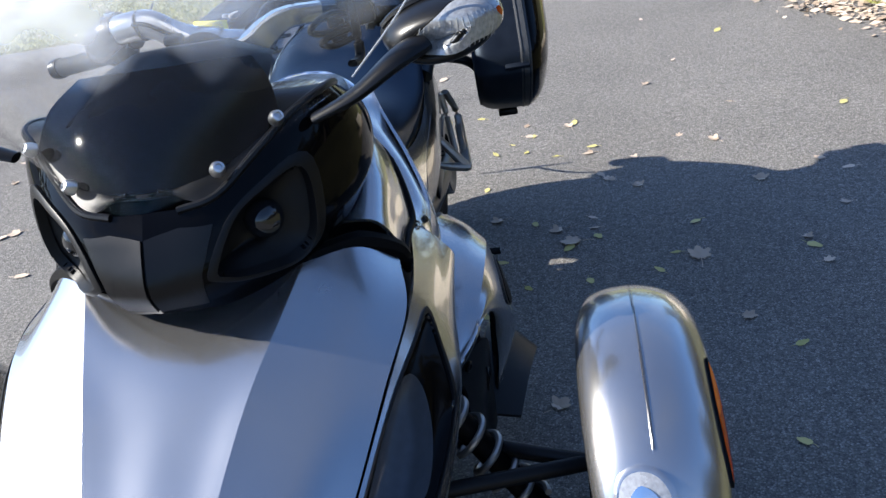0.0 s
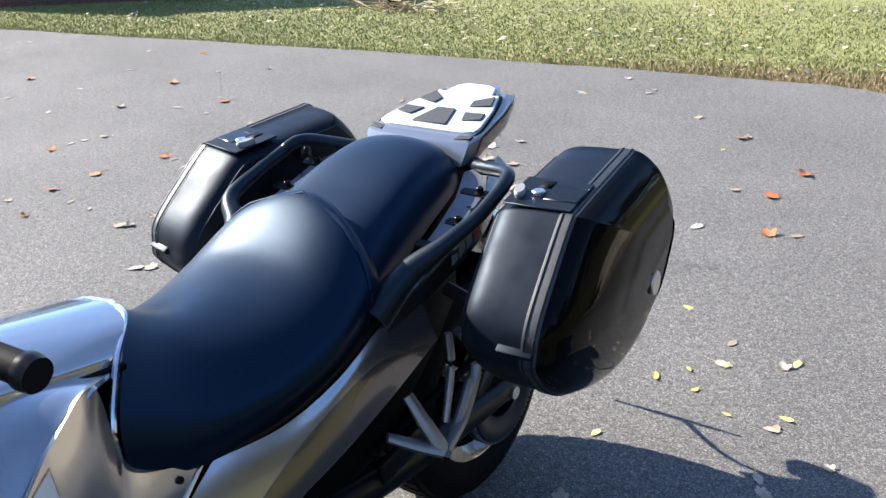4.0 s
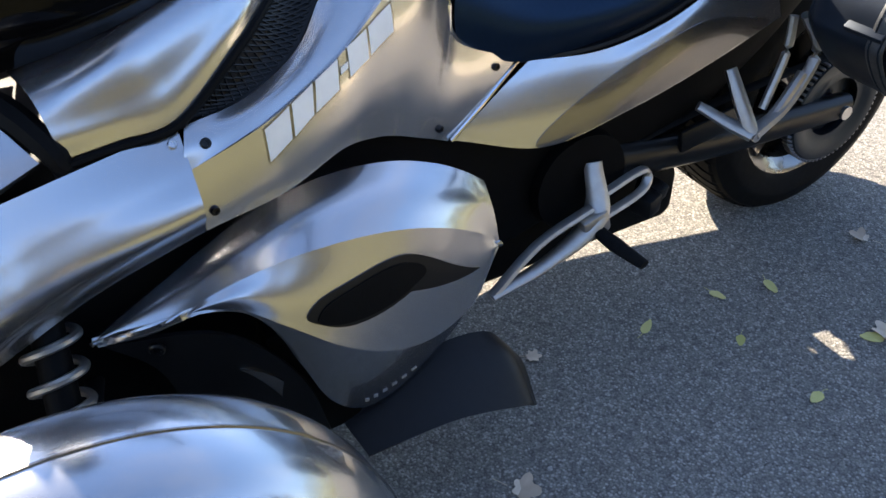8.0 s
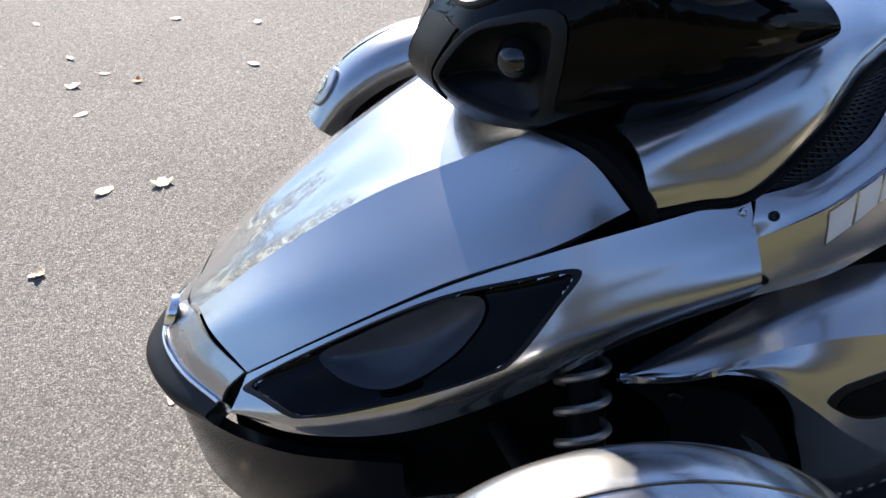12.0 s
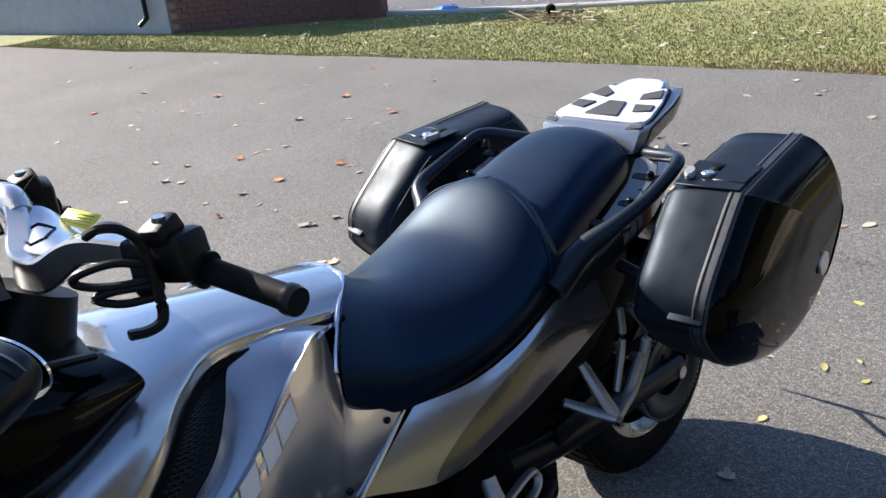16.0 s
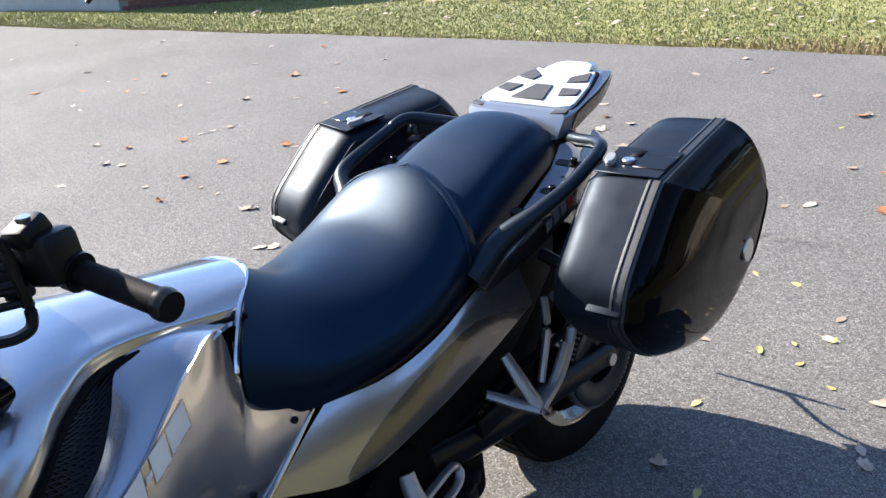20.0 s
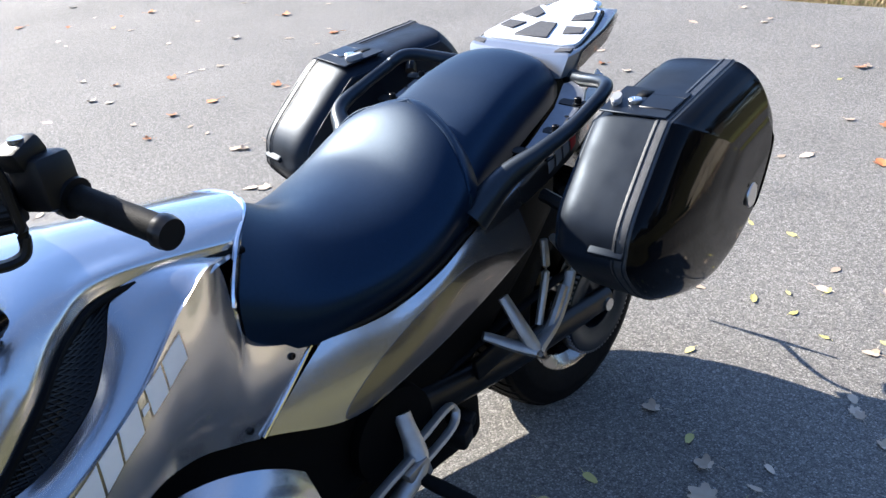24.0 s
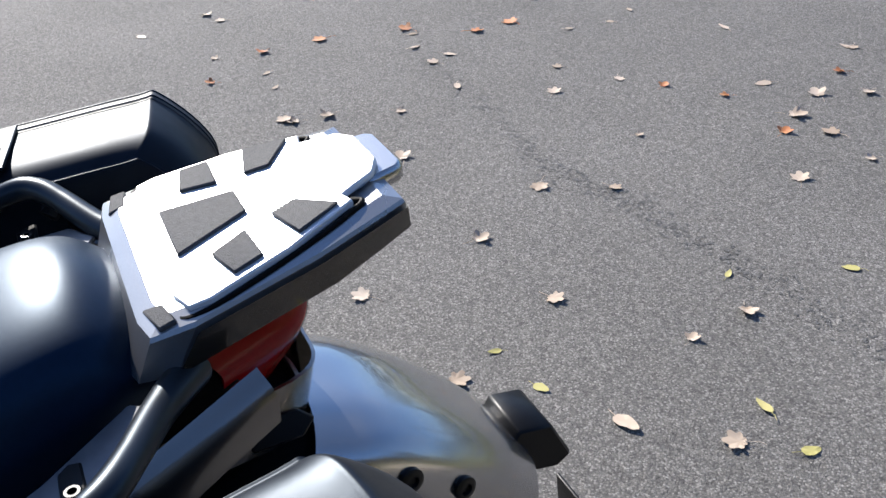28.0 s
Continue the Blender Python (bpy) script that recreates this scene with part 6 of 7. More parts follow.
# ---- surroundings ----
def ribbon(line, width, height, z, material, name, label, category):
    """A kerb: a low bar along a line on the ground."""
    bm = bmesh.new()
    P = cr(np.array(line, float), np.linspace(0, 1, 10 * (len(line) - 1) + 1))
    rows = []
    for k, p in enumerate(P):
        d = P[min(k + 1, len(P) - 1)] - P[max(k - 1, 0)]
        d /= np.linalg.norm(d)
        s = np.array((-d[1], d[0]))
        rows.append([bm.verts.new((*(p + s * o), z + h)) for o, h in ((-width / 2, -0.08), (-width / 2, height - 0.015), (-width / 2 + 0.015, height), (width / 2 - 0.015, height), (width / 2, height - 0.015), (width / 2, -0.08))])
    for a, b in zip(rows, rows[1:]):
        for k in range(5):
            bm.faces.new((a[k], a[k + 1], b[k + 1], b[k]))
    return tagged(part(name, bm, material), label, category, kind="structure")


KERB = [(-8.75, 8.42), (-5.6, 9.25), (-2.8, 10.42), (-0.8, 12.3), (2.0, 17.0)]
FAR_KERB = [(-30, 10.6), (-12.5, 12.1), (-7.9, 12.7), (-3.5, 15.2), (-0.5, 21)]
kp = [tuple(p) for p in cr(np.array(KERB, float), np.linspace(0, 1, 30))]
fp = [tuple(p) for p in cr(np.array(FAR_KERB, float), np.linspace(0, 1, 30))]
ground_sheet("road", [(-30, 8.2)] + kp + fp[::-1], -0.022, ROADTAR, "dark grey asphalt street", "road")
ribbon(KERB, 0.13, 0.05, -0.03, CONCRETE, "kerb", "pale concrete kerb along the street", "kerb")
ribbon(FAR_KERB, 0.14, 0.09, -0.03, CONCRETE, "far_kerb", "pale concrete kerb on the far side of the street", "kerb")
ground_sheet("footpath", [(-9.2, 12.75), (-7.7, 12.9), (-5.8, 16.5), (-8.2, 17.5)], -0.018, CONCRETE, "pale concrete driveway apron across the street", "pavement")

# crack in the asphalt
crack_pts = cr(np.array([(-2.6, 3.12), (-1.9, 3.11), (-1.5, 3.07), (-1.2, 3.14), (-0.85, 3.18), (-0.3, 3.24), (0.15, 3.25)], float), np.linspace(0, 1, 70))
cj = random.Random(9)
cb = bmesh.new()
for p in crack_pts:
    for _ in range(9):
        cx, cy = p[0] + cj.uniform(-0.03, 0.03), p[1] + cj.gauss(0, 0.03)
        r0, a0 = cj.uniform(0.003, 0.009), cj.uniform(0, 6.28)
        cb.faces.new([cb.verts.new((cx + r0 * cj.uniform(0.6, 1.3) * math.cos(a0 + k), cy + r0 * cj.uniform(0.6, 1.3) * math.sin(a0 + k), 0.0012 + 0.00001 * cj.random())) for k in (0, 1.05, 2.1, 3.14, 4.2, 5.2)])
tagged(part("pavement_crack", cb, CRACK), "dark ravelled crack across the asphalt", "crack", kind="structure")

# building: brick plinth, grey wall
A, B, C2 = Vector((-8.55, 8.36, 0)), Vector((-11.15, 6.66, 0)), Vector((-19.0, 5.65, 0))


def wall_between(name, p, q, z0, z1, thick, material, label, category):
    d = q - p
    m = Matrix.Translation((p + q) / 2 + Vector((0, 0, (z0 + z1) / 2))) @ pose(0, 0, 0, 0, 0, math.degrees(math.atan2(d.y, d.x)))
    bm = box((d.length, thick, z1 - z0), bevel=0.006, seg=1)
    bmesh.ops.transform(bm, matrix=m, verts=bm.verts)
    return tagged(part(name, bm, material, smooth=False), label, category, kind="structure")


back = Vector((-0.55, 0.84, 0)) * 0.12
wall_brick = wall_between("wall_brick", A + back, B + back, -0.1, 0.74, 0.2, MORTAR, "dark brown brick plinth wall beside the lawn", "wall")
wall_between("wall_coping", A + back, B + back, 0.745, 0.82, 0.30, CONCRETE, "grey stone coping on the brick wall", "coping")
wall_between("wall_upper", A + back * 2.5, B + back * 2.5, 0.80, 2.0, 0.16, GREYWALL, "grey upper wall of a low building", "wall")
wall_between("wall_grey", B + back, C2 + back, -0.1, 2.0, 0.2, GREYWALL, "smooth blue-grey painted wall", "wall")
wall_between("wall_pier", A + Vector((0.12, 0.05, 0)), A + Vector((-0.16, -0.13, 0)), -0.1, 0.9, 0.34, BRICK, "brown brick pier at the wall's end", "pier")
pipe = thing("downspout", "black metal downspout at the foot of the grey wall", "downspout", B + Vector((-0.45, -0.12, 0)))
part("pipe", tube([(0, 0, 1.6), (0, 0, 0.35), (0, -0.02, 0.22), (-0.05, -0.12, 0.12)], 0.035, 10, 20), SATIN, pipe)

# street furniture
lampb = thing("lamp_post", "concrete footed lamp post by the street kerb", "lamp post", (-2.72, 10.62, -0.03))
part("footing", lathe([(0, 0.19), (0.02, 0.195), (0.28, 0.195), (0.30, 0.18), (0.30, 0)], 28, "z"), CONCRETE, lampb)
part("base_plate", box((0.24, 0.24, 0.12), (0, 0, 0.355), (0, 0, 0), 0.02), SATIN, lampb)
part("pole", tube([(0, 0, 0.4), (0, 0, 2.5), (0, 0, 4.5)], [0.07, 0.06, 0.05], 14, 6), SATIN, lampb)
sap = thing("young_tree", "thin young tree in a mulch mound", "tree", (-2.1, 10.95, -0.03))
part("mulch", lathe([(0, 0.62), (0.05, 0.45), (0.12, 0.2), (0.15, 0)], 20, "z"), BARK, sap)
part("trunk", tube([(0, 0, 0.1), (0.02, 0, 1.0), (0, 0.03, 2.2)], [0.045, 0.035, 0.02], 10, 8), BARK, sap)
for k, (dx, dy) in enumerate(((0.3, 0.1), (-0.3, 0.1), (0.05, -0.3))):
    part("branch", tube([(0.01, 0, 0.55 + 0.15 * k), (dx * 0.6, dy * 0.6, 0.85 + 0.15 * k), (dx * 1.3, dy * 1.3, 1.0 + 0.2 * k)], [0.018, 0.012, 0.005], 6, 8), BARK, sap)
heap = thing("brush_pile", "low heap of dry twigs with a dark stump on the lawn", "brush pile", (-5.35, 8.3, -0.03))
hj = random.Random(3)
for k in range(60):
    a, r, ln_ = hj.uniform(0, 6.28), hj.uniform(0, 0.5), hj.uniform(0.15, 0.4)
    x, y, z = r * math.cos(a) * 1.6, r * math.sin(a) * 0.7, hj.uniform(0.01, 0.12) * (1 - r)
    b = hj.uniform(0, 6.28)
    part("twig", tube([(x, y, z), (x + ln_ * math.cos(b), y + ln_ * math.sin(b), z + hj.uniform(0, 0.06))], 0.006, 5, 2), DRYGRASS, heap)
part("stump", lathe([(0, 0.06), (0.14, 0.055), (0.16, 0.03), (0.16, 0)], 14, "z", (-0.1, 0, 0.02)), PIT, heap)
tarp = thing("blue_bag", "crumpled bright blue plastic bag on the lawn by the kerb", "bag", (-7.55, 8.78, -0.03))
tb2 = bmesh.new()
bmesh.ops.create_icosphere(tb2, subdivisions=3, radius=0.16)
for v in tb2.verts:
    q = noise.noise(v.co * 9)
    v.co = Vector((v.co.x * 1.5, v.co.y * 0.8, max(0, v.co.z * 0.55))) * (1 + 0.5 * q)
part("bag_body", tb2, BLUE, tarp)

# block wall with leaf litter
bw = tagged(new("block_wall"), "beige concrete block garden wall above fallen leaves", "garden wall", kind="structure")
blk = None
for c in range(2):
    for k in range(3):
        t = (k + 0.5 * (c % 2)) * 0.42
        p = Vector((2.08, 4.55, 0)) + Vector((0.42, -0.9, 0)).normalized() * t
        if blk is None:
            blk = part("block", box((0.41, 0.22, 0.17), (0, 0, 0), (0, 0, 0), 0.012), BLOCK, bw)
            one = blk
        else:
            one = blk.copy()
            scene.collection.objects.link(one)
        one.matrix_basis = Matrix.Translation(p + Vector((0.12, 0.05, 0.06 + 0.176 * c))) @ pose(0, 0, 0, 0, 0, -65)


# ---- leaves ----
def leaf_mesh(kind):
    rng = random.Random(kind)
    if kind in (0, 3):
        lobes, n = (7 if kind == 0 else 5), 35
        out = []
        for k in range(n):
            a = 2 * math.pi * k / n
            r = 0.55 + 0.45 * abs(math.cos(lobes * a / 2)) ** 0.8
            r *= 0.72 + 0.28 * math.cos(a)
            out.append((r * math.cos(a) * 0.040, r * math.sin(a) * 0.042))
    else:
        out = []
        for k in range(22):
            a = 2 * math.pi * k / 22
            out.append((0.030 * math.cos(a), (0.017 if kind == 1 else 0.013) * math.sin(a) * (1 - 0.35 * math.cos(a))))
    bm = bmesh.new()
    curl = (0.35, 0.2, 0.5, 0.7)[kind]
    top = [bm.verts.new((x, y, 0.003 + curl * (y * y * 18 + x * x * 7) + rng.uniform(-1, 1) * 0.0015)) for x, y in out]
    mid = [bm.verts.new((v.co.x * 0.5, v.co.y * 0.5, 0.003 + (v.co.z - 0.003) * 0.3)) for v in top]
    c = bm.verts.new((0, 0, 0.004))
    n = len(top)
    for k in range(n):
        bm.faces.new((top[k], top[(k + 1) % n], mid[(k + 1) % n], mid[k]))
        bm.faces.new((mid[k], mid[(k + 1) % n], c))
    r = bmesh.ops.extrude_face_region(bm, geom=bm.faces[:])
    bmesh.ops.translate(bm, vec=(0, 0, -0.0007), verts=[v for v in r["geom"] if isinstance(v, bmesh.types.BMVert)])
    stem = tube([(-0.028 if kind else -0.012, 0, 0.004), (-0.045, 0.003, 0.006), (-0.058, 0.008, 0.003)], 0.0009, 5, 4)
    return join(bm, stem)


LEAVES, LABELS = {}, {("d", 0): "dry pale brown lobed maple leaf lying on asphalt", ("d", 1): "dry pale oval leaf lying on asphalt", ("d", 2): "small curled pale brown leaf on asphalt", ("d", 3): "crumpled dry pale leaf on asphalt", ("o", 0): "orange-brown maple leaf lying on asphalt", ("o", 3): "curled orange-brown leaf on asphalt", ("g", 1): "yellow-green oval leaf lying on asphalt", ("g", 2): "small yellow-green leaf lying on asphalt"}


def fallen(x, y, tone, kind, size=1.0, rng=random.Random(21)):
    key = (tone, kind)
    if key not in LEAVES:
        LEAVES[key] = part("leaf", leaf_mesh(kind), {"d": DRY, "o": ORANGE, "g": GREENLEAF}[tone])
        ob = LEAVES[key]
    else:
        ob = LEAVES[key].copy()
        scene.collection.objects.link(ob)
    tagged(ob, LABELS[key], "leaf", "fallen leaves")
    ob.matrix_basis = Matrix.Translation((x, y, 0.001)) @ pose(0, 0, 0, rng.uniform(-7, 7), rng.uniform(-7, 7), rng.uniform(0, 360)) @ Matrix.Diagonal((size, size, size, 1))
    return ob


NEAR_G = [(0.54, 1.52), (0.6, 1.29), (0.87, 1.42), (0.81, 1.32), (0.43, 1.72), (0.28, 1.34), (0.41, 1.28), (0.28, 1.14), (0.32, 1.46), (0.64, 1.585), (0.66, 2.4), (0.51, 2.34), (0.33, 2.52), (0.39, 2.42), (0.6, 2.71), (0.24, 2.07), (0.26, 2.43), (0.02, 2.92), (0.17, 2.91), (-0.86, 3.9), (-0.74, 2.44), (-0.28, 2.86), (-0.13, 2.85), (-0.58, 3.43), (-0.72, 3.14), (0.96, 1.62), (1.12, 0.87), (1.03, 0.49), (1.28, 1.38), (0.0, 1.64), (0.04, 1.66), (0.42, 2.6), (-0.57, 2.47)]
NEAR_D = [(0.56, 1.56), (0.94, 1.38), (0.23, 0.88), (0.63, 1.73), (0.63, 1.65), (0.51, 1.66), (0.7, 2.05), (0.8, 1.97), (0.3, 1.78), (0.64, 2.33), (0.09, 2.41), (0.41, 2.6), (0.68, 2.1), (0.82, 2.23), (0.49, 0.68), (1.29, 1.28), (1.27, 1.44), (1.45, 1.65), (1.23, 1.9), (1.14, 2.32), (1.01, 2.41), (0.65, 2.34), (1.27, 2.74), (0.95, 3.12), (1.12, 3.45), (0.72, 2.04), (0.81, 1.96), (1.01, 1.02), (1.53, 1.92), (1.46, 2.03), (0.16, -0.66), (-0.31, -0.65)]
FAR_D = [(-5.2, 4.12), (-5.43, 4.75), (-4.63, 5.01), (-3.98, 4.05), (-4.75, 3.56), (-4.38, 3.88), (-3.8, 3.35), (-3.84, 3.23), (-5.5, 3.14), (-4.37, 2.67), (-2.33, 2.45), (-1.89, 2.14), (-1.77, 4.69), (-1.51, 6.01), (-1.2, 5.69), (-1.61, 5.53), (-0.7, 5.25), (-0.31, 4.99), (-0.1, 4.14), (0.31, 3.72), (-0.16, 3.58), (-0.08, 3.63), (-2.82, 3.17), (-2.65, 3.26), (-2.6, 3.16), (-2.3, 3.12), (-2.26, 3.57), (-2.04, 3.41), (-2.7, 4.24), (-2.02, 3.7), (-2.26, 4.43), (-1.67, 4.12)]
FAR_D2 = [(-1.79, 4.67), (-1.48, 4.21), (-1.39, 4.01), (-1.21, 4.01), (-1.02, 3.68), (-1.4, 4.38), (-1.41, 2.97), (-1.28, 3.16), (-2.37, 2.43), (-2.32, 2.58), (-1.83, 2.67), (-1.22, 2.65), (-1.12, 2.25), (-0.86, 2.68), (-0.69, 2.31), (-0.38, 2.57), (-0.22, 2.74), (-0.57, 3.07), (-3.74, 2.52), (-3.72, 2.12), (-2.64, -0.51), (-2.17, -0.52), (-2.09, -1.18), (-1.84, -1.11), (-2.2, -1.08), (-1.27, -0.77), (-1.27, -0.94), (-0.85, -1.04), (-2.84, -1.47), (-2.77, -0.87), (-1.83, 2.18), (-1.57, 1.75)]
ORANGES = [(-3.17, 2.85), (-4.65, 4.56), (-3.84, 3.01), (-5.96, 4.15), (-3.07, 3.24), (-2.86, 3.49), (-2.87, 3.69), (-2.45, 0.1), (0.13, 4.5), (-3.77, 4.32), (0.21, 3.68), (0.09, 4.13), (-0.35, 4.95), (-6.6, 3.3)]
lr = random.Random(11)
for x, y in NEAR_G:
    fallen(x, y, "g", lr.choice((1, 1, 2)), lr.uniform(0.5, 0.85))
for k, (x, y) in enumerate(NEAR_D):
    fallen(x, y, "d", 0 if k < 3 else lr.choice((0, 1, 2, 3, 3)), 1.2 if k < 2 else lr.uniform(0.5, 0.9))
for x, y in FAR_D + FAR_D2:
    fallen(x, y, "d", lr.choice((0, 1, 2, 3)), lr.uniform(0.7, 1.15))
for x, y in ORANGES:
    fallen(x, y, "o", lr.choice((0, 3)), lr.uniform(1.0, 1.4))
for k in range(110):
    while True:
        x, y = lr.uniform(-9, 2.6), lr.uniform(-3, 6.2)
        if not (-0.85 < x < 1.1 and -1.0 < y < 2.3) and y < 5.3 + 0.1 * x + (0.8 if x < 0 else 0) and not (x > 1.6 and y > 3.6):
            break
    t = lr.random()
    fallen(x, y, "g" if t < 0.18 and x > -1 else "o" if t < 0.3 else "d", 1 if t < 0.18 and x > -1 else 3 if t < 0.3 else lr.choice((1, 2, 3)), lr.uniform(0.5, 1.0))


def litter(name, count, place, material, label, size, seed):
    """Many small leaves that nobody could count, as one object."""
    r = random.Random(seed)
    V, F = [], []
    for _ in range(count):
        x, y, z = place(r)
        a, s, tilt = r.uniform(0, 6.28), size * r.uniform(0.6, 1.3), r.uniform(-0.6, 0.6)
        i = len(V)
        for u, v in ((-1, 0), (-0.2, 0.5), (1, 0), (-0.2, -0.5)):
            V.append((x + s * (u * math.cos(a) - v * math.sin(a)), y + s * (u * math.sin(a) + v * math.cos(a)), z + s * tilt * (v + 0.3 * u) + s * 0.35))
        F.append((i, i + 1, i + 2, i + 3))
    mesh = bpy.data.meshes.new(name)
    mesh.from_pydata(V, [], F)
    return tagged(link(name, mesh, material, smooth=False), label, "leaf litter", kind="stuff")


litter("leaf_litter", 700, lambda r: (2.05 + 0.42 * (t := r.random() * 1.7) + r.gauss(-0.12, 0.10), 4.4 - 0.9 * t + r.gauss(-0.05, 0.12), 0.0), DRY, "drift of dry leaves at the foot of the block wall", 0.026, 5)
litter("lawn_leaves", 500, lambda r: (r.uniform(-9, 1.5), r.uniform(6.5, 10), -0.01), DRY, "pale dry leaves scattered over the lawn", 0.03, 6)


def blades(name, count, place, height, material, label, seed):
    r = np.random.RandomState(seed)
    P = place(r, count)
    a, lean, az = r.uniform(0, 6.28, count), r.uniform(0, 0.8, count), r.uniform(0, 6.28, count)
    h = height * r.uniform(0.5, 1.3, count)
    w = 0.005 * r.uniform(0.7, 1.4, count)
    base = np.c_[P, np.full(count, -0.03)]
    off = np.c_[np.cos(a) * w, np.sin(a) * w, np.zeros(count)]
    tip = base + np.c_[np.cos(az) * lean * h, np.sin(az) * lean * h, h * np.sqrt(1 - 0.6 * lean ** 2)]
    V = np.stack([base - off, base + off, tip], 1).reshape(-1, 3)
    mesh = bpy.data.meshes.new(name)
    mesh.vertices.add(len(V))
    mesh.vertices.foreach_set("co", V.ravel())
    mesh.loops.add(len(V))
    mesh.loops.foreach_set("vertex_index", np.arange(len(V)))
    mesh.polygons.add(count)
    mesh.polygons.foreach_set("loop_start", np.arange(0, len(V), 3))
    mesh.polygons.foreach_set("loop_total", np.full(count, 3))
    mesh.update()
    return tagged(link(name, mesh, material, smooth=False), label, "grass", kind="stuff")


edge_x, edge_y = np.array([p[0] for p in EDGE[:8]] + [2.7]), np.array([p[1] for p in EDGE[:8]] + [3.2])


def lawn_place(r, n):
    x = r.uniform(-14, 2.4, n)
    d = r.beta(1.0, 1.8, n) * 4.2
    return np.c_[x, np.interp(x, edge_x, edge_y) + d]


def dry_place(r, n):
    x = np.clip(r.normal(0.5, 1.2, n), -4, 2.2)
    return np.c_[x, np.interp(x, edge_x, edge_y) + np.abs(r.normal(0, 0.3, n)) * (1 + 1.4 * np.clip(x, 0, 2))]


def verge_place(r, n):
    x = r.uniform(-14, 2.2, n)
    return np.c_[x, np.interp(x, edge_x, edge_y) + r.exponential(0.10, n) - 0.03]


blades("lawn_grass", 110000, lawn_place, 0.022, BLADES, "green and yellow autumn lawn grass", 1)
blades("dry_verge_grass", 22000, dry_place, 0.03, DRYGRASS, "dry straw-coloured grass at the lawn's edge", 2)
blades("verge_grass", 14000, verge_place, 0.028, DRYGRASS, "ragged dry grass along the asphalt edge", 3)


# grassy bank beside the car park
def bank_z(x):
    return float(np.interp(x, (3.7, 5, 8, 12, 20, 30), (-0.04, 0.18, 0.6, 1.1, 1.9, 2.4)))


bk = bmesh.new()
bj = random.Random(8)
brows = []
for y in (-26, -17, -12, -8, -5, -2, 1, 2.6, 4, 7, 10, 14, 18, 27):
    near = 1.3 if y < 3.5 else 3.4
    row = [bk.verts.new((near + (3.7 - near) * k, y, -0.02 - 0.008 * k)) for k in (0, 0.5)]
    for x in (3.7, 4.3, 5, 6, 7, 8, 10, 12, 16, 20, 30):
        row.append(bk.verts.new((x, y, max(bank_z(x), -0.026) * (1.0 if -18 < y < 19 else 0.0) - (0.0 if -18 < y < 19 else 0.05) + (bj.uniform(-0.06, 0.06) if x > 4 else 0))))
    brows.append(row)
for a, b in zip(brows, brows[1:]):
    for k in range(12):
        bk.faces.new((a[k], a[k + 1], b[k + 1], b[k]))
tagged(part("grass_bank", bk, BANK), "sunlit grassy bank rising beside the car park", "bank", kind="structure")

# ---- trees beside the car park, mirrored in the paint ----
def tree(x, y, h, seed):
    r = random.Random(seed)
    t = thing("tree", "broad autumn tree with thinning yellow-green leaves on the lawn", "tree", (x, y, bank_z(x) - 0.05), "trees by the lawn")
    part("trunk", tube([(0, 0, 0), (0.1, 0, h * 0.3), (0, 0.1, h * 0.7)], [0.24, 0.17, 0.06], 12, 10), BARK, t)
    V, F = [], []
    for k in range(9):
        a, z0 = r.uniform(0, 6.28), h * r.uniform(0.25, 0.6)
        ln_ = h * r.uniform(0.2, 0.38)
        tip = (ln_ * math.cos(a), ln_ * math.sin(a), z0 + h * r.uniform(0.12, 0.3))
        part("limb", tube([(0.05, 0.03, z0), (tip[0] * 0.5, tip[1] * 0.5, z0 + (tip[2] - z0) * 0.65), tip], [0.06, 0.04, 0.012], 7, 8), BARK, t)
        for j in range(5):
            s = r.uniform(0.45, 1.1)
            c = Vector((tip[0] * s, tip[1] * s, z0 + (tip[2] - z0) * s + r.uniform(-0.2, 0.5)))
            rad = h * r.uniform(0.06, 0.12)
            for m in range(110):
                p = c + Vector((r.gauss(0, 1), r.gauss(0, 1), r.gauss(0, 0.7))) * rad * 0.6
                i = len(V)
                u = Vector((r.gauss(0, 1), r.gauss(0, 1), r.gauss(0, 1))).normalized() * 0.09
                w = u.cross(Vector((r.gauss(0, 1), r.gauss(0, 1), 1))).normalized() * 0.06
                V += [tuple(p - u), tuple(p + w), tuple(p + u), tuple(p - w)]
                F.append((i, i + 1, i + 2, i + 3))
    mesh = bpy.data.meshes.new("crown")
    mesh.from_pydata(V, [], F)
    link("crown", mesh, TREELEAF, t, "loose crown of small leaves", smooth=False)
    return t


for x, y, h, sd in ((11.5, -5.5, 5.0, 1), (13.0, 0.5, 5.6, 2), (11.0, 6.5, 4.8, 3), (14.0, 12.0, 6.0, 4), (8.5, 16.0, 5.5, 5)):
    tree(x, y, h, sd)


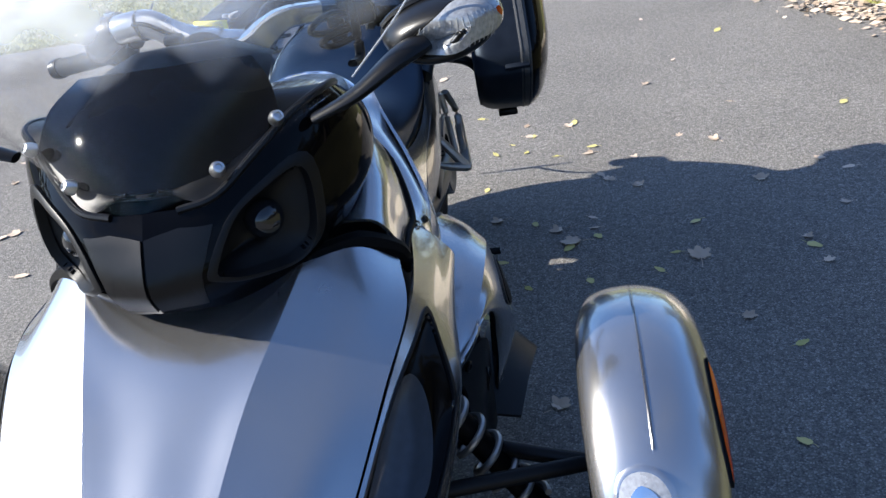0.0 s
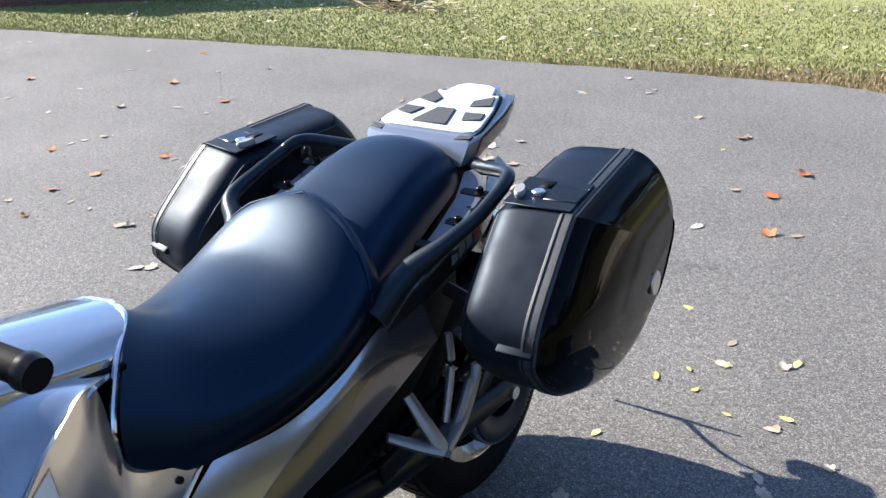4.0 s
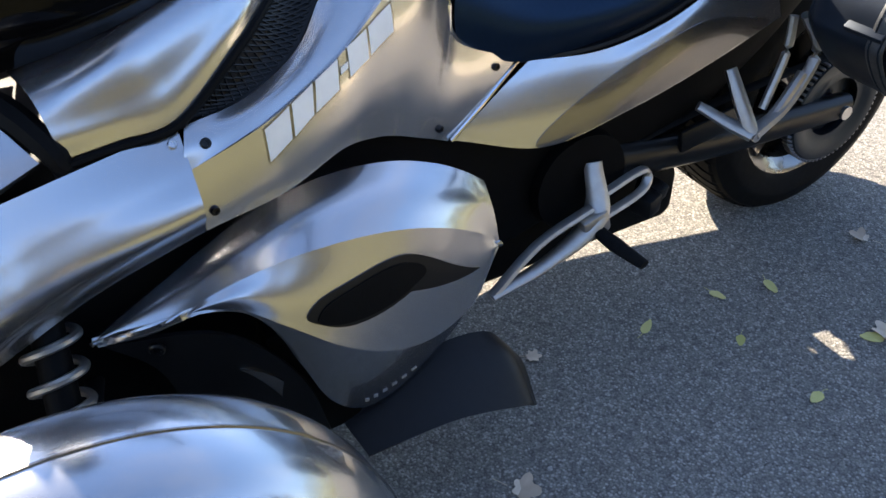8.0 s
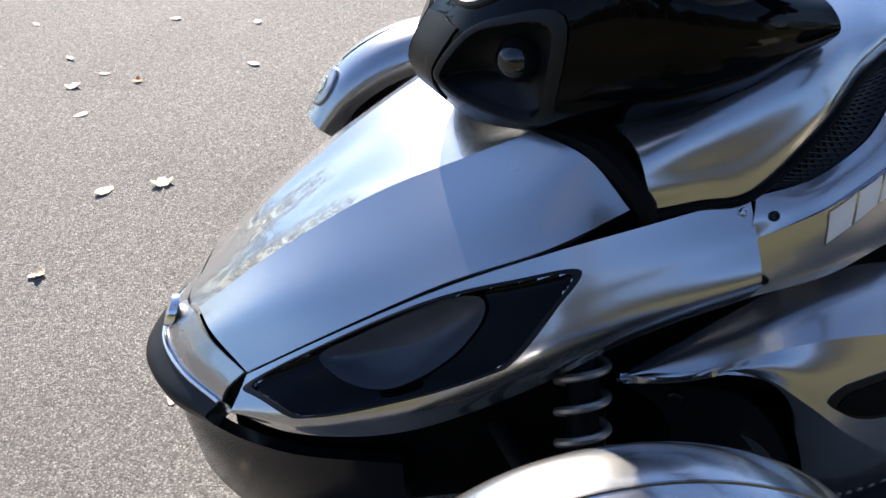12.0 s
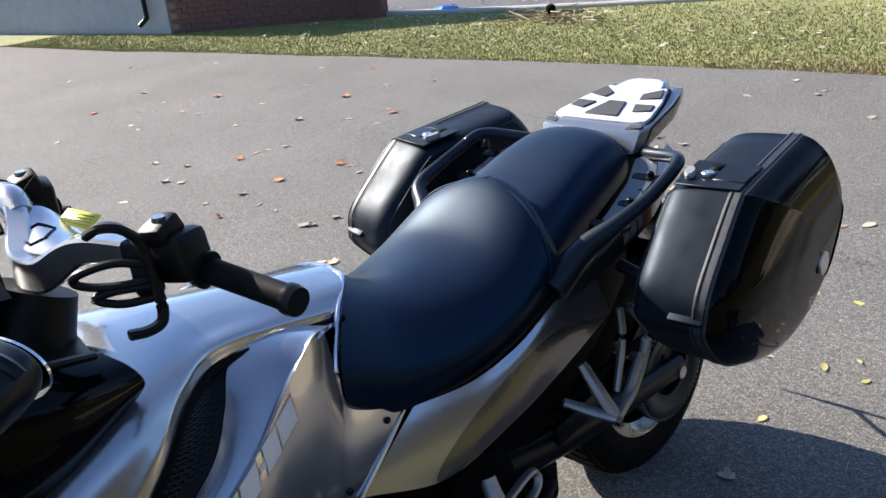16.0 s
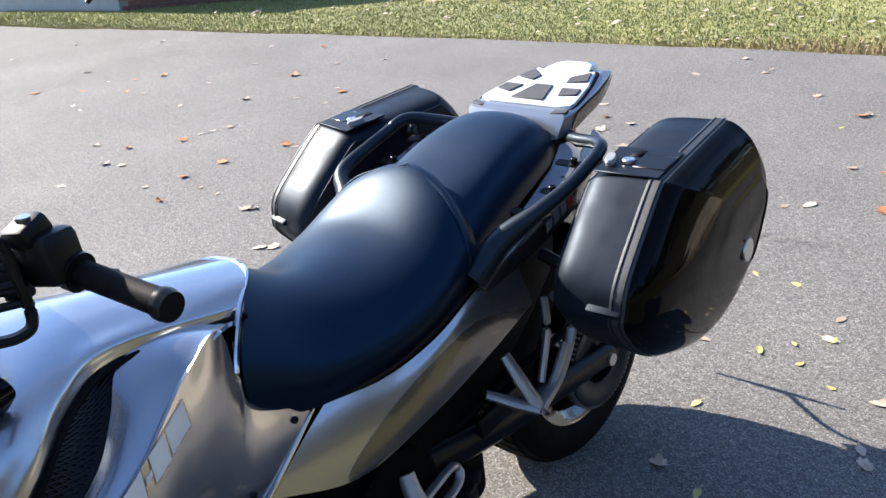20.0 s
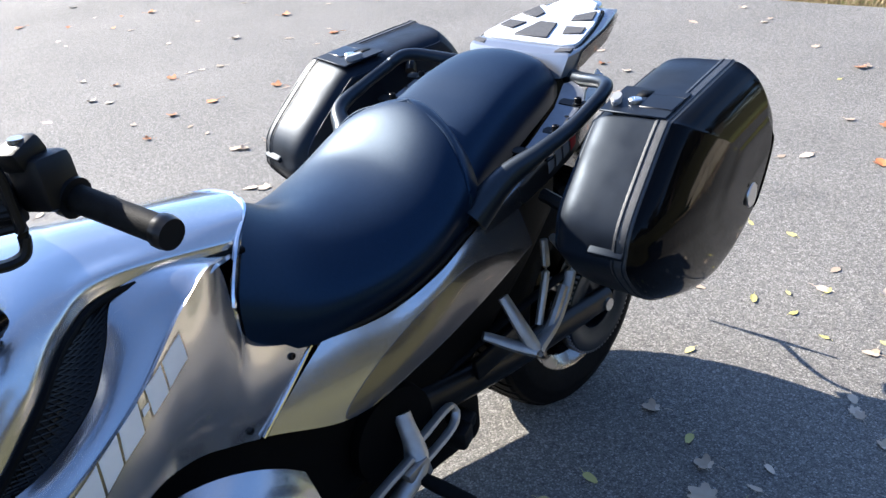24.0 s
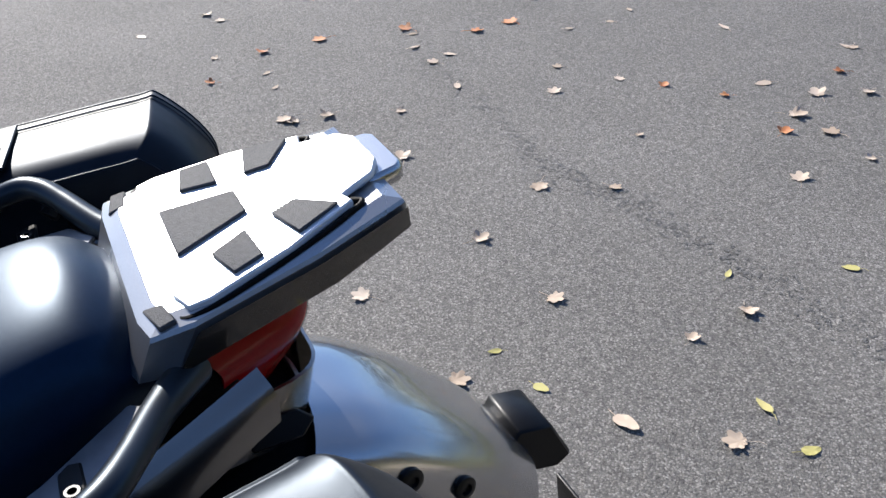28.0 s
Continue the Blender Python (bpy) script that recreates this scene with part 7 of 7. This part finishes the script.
# ---- two parked cruisers far off ----
def cruiser(x, y, turn, label):
    m = thing("parked_motorcycle", label, "motorcycle", (x, y, 0), "parked motorcycles")
    m.rotation_euler = (0, 0, radians(turn))
    for yy in (-0.78, 0.78):
        w = part("wheel", tube([(0.0, yy + 0.27 * math.cos(a), 0.32 + 0.27 * math.sin(a)) for a in np.linspace(0, 2 * math.pi, 21)], 0.055, 10, 60), RUBBER, m)
        part("rim", tube([(0.0, yy + 0.2 * math.cos(a), 0.32 + 0.2 * math.sin(a)) for a in np.linspace(0, 2 * math.pi, 21)], 0.016, 8, 60), CHROME, w)
        part("hub", lathe([(-0.05, 0.06), (0.05, 0.06)], 16, "x", (0, yy, 0.32)), CHROME, w)
        for k in range(8):
            a = math.pi * k / 8
            part("spoke", tube([(0, yy - 0.2 * math.cos(a), 0.32 - 0.2 * math.sin(a)), (0, yy + 0.2 * math.cos(a), 0.32 + 0.2 * math.sin(a))], 0.005, 5, 2), CHROME, w)
    for sx in (1, -1):
        part("fork", tube([(sx * 0.09, -0.78, 0.32), (sx * 0.09, -0.55, 0.78), (sx * 0.08, -0.45, 1.0)], 0.025, 10, 6), CHROME, m)
        part("exhaust", tube([(sx * 0.14, -0.2, 0.4), (sx * 0.17, 0.2, 0.28), (sx * 0.17, 0.95, 0.30)], [0.03, 0.04, 0.045], 10, 12), CHROME, m)
    part("engine", box((0.3, 0.42, 0.36), (0, -0.05, 0.42), (0, 0, 0), 0.06), SATIN, m)
    part("tank", tube([(0, -0.42, 0.86), (0, -0.2, 0.9), (0, 0.08, 0.82)], [0.07, 0.13, 0.07], 16, 12), GLOSS, m)
    part("saddle", tube([(0, 0.1, 0.74), (0, 0.35, 0.72), (0, 0.75, 0.80)], [0.09, 0.15, 0.10], 14, 12, 0.5), VINYL, m)
    part("rear_fender", tube([(0, 0.5, 0.68), (0, 0.85, 0.72), (0, 1.14, 0.5)], [0.06, 0.09, 0.06], 12, 12, 0.6), GLOSS, m)
    part("front_fender", tube([(0, -1.08, 0.5), (0, -0.8, 0.68), (0, -0.52, 0.55)], [0.05, 0.07, 0.05], 12, 12, 0.6), GLOSS, m)
    part("bar", tube([(-0.4, -0.2, 1.05), (-0.15, -0.42, 1.1), (0.15, -0.42, 1.1), (0.4, -0.2, 1.05)], 0.015, 8, 18), CHROME, m)
    part("headlamp", lathe([(-0.12, 0), (-0.1, 0.06), (0, 0.09), (0.02, 0.085), (0.03, 0)], 18, "y", (0, -0.6, 0.92)), CHROME, m)
    return m


cruiser(-12.95, -0.45, 12, "black cruiser motorcycle parked on the asphalt")
cruiser(-13.75, -0.15, 14, "dark cruiser motorcycle parked behind another")


# ---- woods on the bank, and an unseen ring round the horizon ----
tr = random.Random(25)
V, F = [], []
for k in range(24000):
    y = tr.uniform(-34, 34)
    x = tr.uniform(15, 23) + 0.004 * y * y
    top = 5.0 + 1.1 * math.sin(y * 0.9) + 0.7 * math.sin(y * 2.3 + 1)
    c = Vector((x, y, 1.2 + tr.random() * top))
    u = Vector((tr.gauss(0, 1), tr.gauss(0, 1), tr.gauss(0, 1))).normalized() * 0.32
    w = u.cross(Vector((tr.gauss(0, 1), tr.gauss(0, 1), 1))).normalized() * 0.24
    i = len(V)
    V += [tuple(c - u), tuple(c + w), tuple(c + u), tuple(c - w)]
    F.append((i, i + 1, i + 2, i + 3))
bmsh = bpy.data.meshes.new("tree_belt")
bmsh.from_pydata(V, [], F)
tagged(link("tree_belt", bmsh, TREELEAF, smooth=False), "dense dark brown autumn woods on the bank", "woods", kind="stuff")
# made-up foliage ring, out of view, that darkens the mirrored horizon
wr = random.Random(15)
V, F = [], []
for k in range(9000):
    a, rad = wr.uniform(0, 6.2832), wr.uniform(38, 50)
    top = 5.5 + 2.0 * math.sin(a * 9) + 1.2 * math.sin(a * 23 + 1)
    c = Vector((rad * math.cos(a), rad * math.sin(a), wr.uniform(0, 1) ** 0.8 * top))
    u = Vector((wr.gauss(0, 1), wr.gauss(0, 1), wr.gauss(0, 1))).normalized() * 0.55
    w = u.cross(Vector((wr.gauss(0, 1), wr.gauss(0, 1), 1))).normalized() * 0.4
    i = len(V)
    V += [tuple(c - u), tuple(c + w), tuple(c + u), tuple(c - w)]
    F.append((i, i + 1, i + 2, i + 3))
wm = bpy.data.meshes.new("far_woods")
wm.from_pydata(V, [], F)
tagged(link("far_woods", wm, TREELEAF, smooth=False), "unseen ring of foliage added to darken horizon reflections", "woods", kind="stuff")

# ---- bricks of the plinth wall ----
run = (B - A).normalized()
outward = Vector((0.55, -0.84, 0)).normalized()
first = None
for c in range(10):
    for k in range(15):
        s0 = 0.03 + k * 0.205 + (0.1 if c % 2 else 0.0)
        if s0 + 0.195 > (B - A).length:
            continue
        if first is None:
            first = one = part("brick", box((0.195, 0.02, 0.064), bevel=0.004, seg=1), BRICK, wall_brick)
        else:
            one = first.copy()
            scene.collection.objects.link(one)
        one.matrix_basis = Matrix.Translation(A + back + run * (s0 + 0.0975) + outward * 0.106 + Vector((0, 0, 0.0 + 0.074 * c))) @ pose(0, 0, 0, 0, 0, math.degrees(math.atan2(run.y, run.x)))
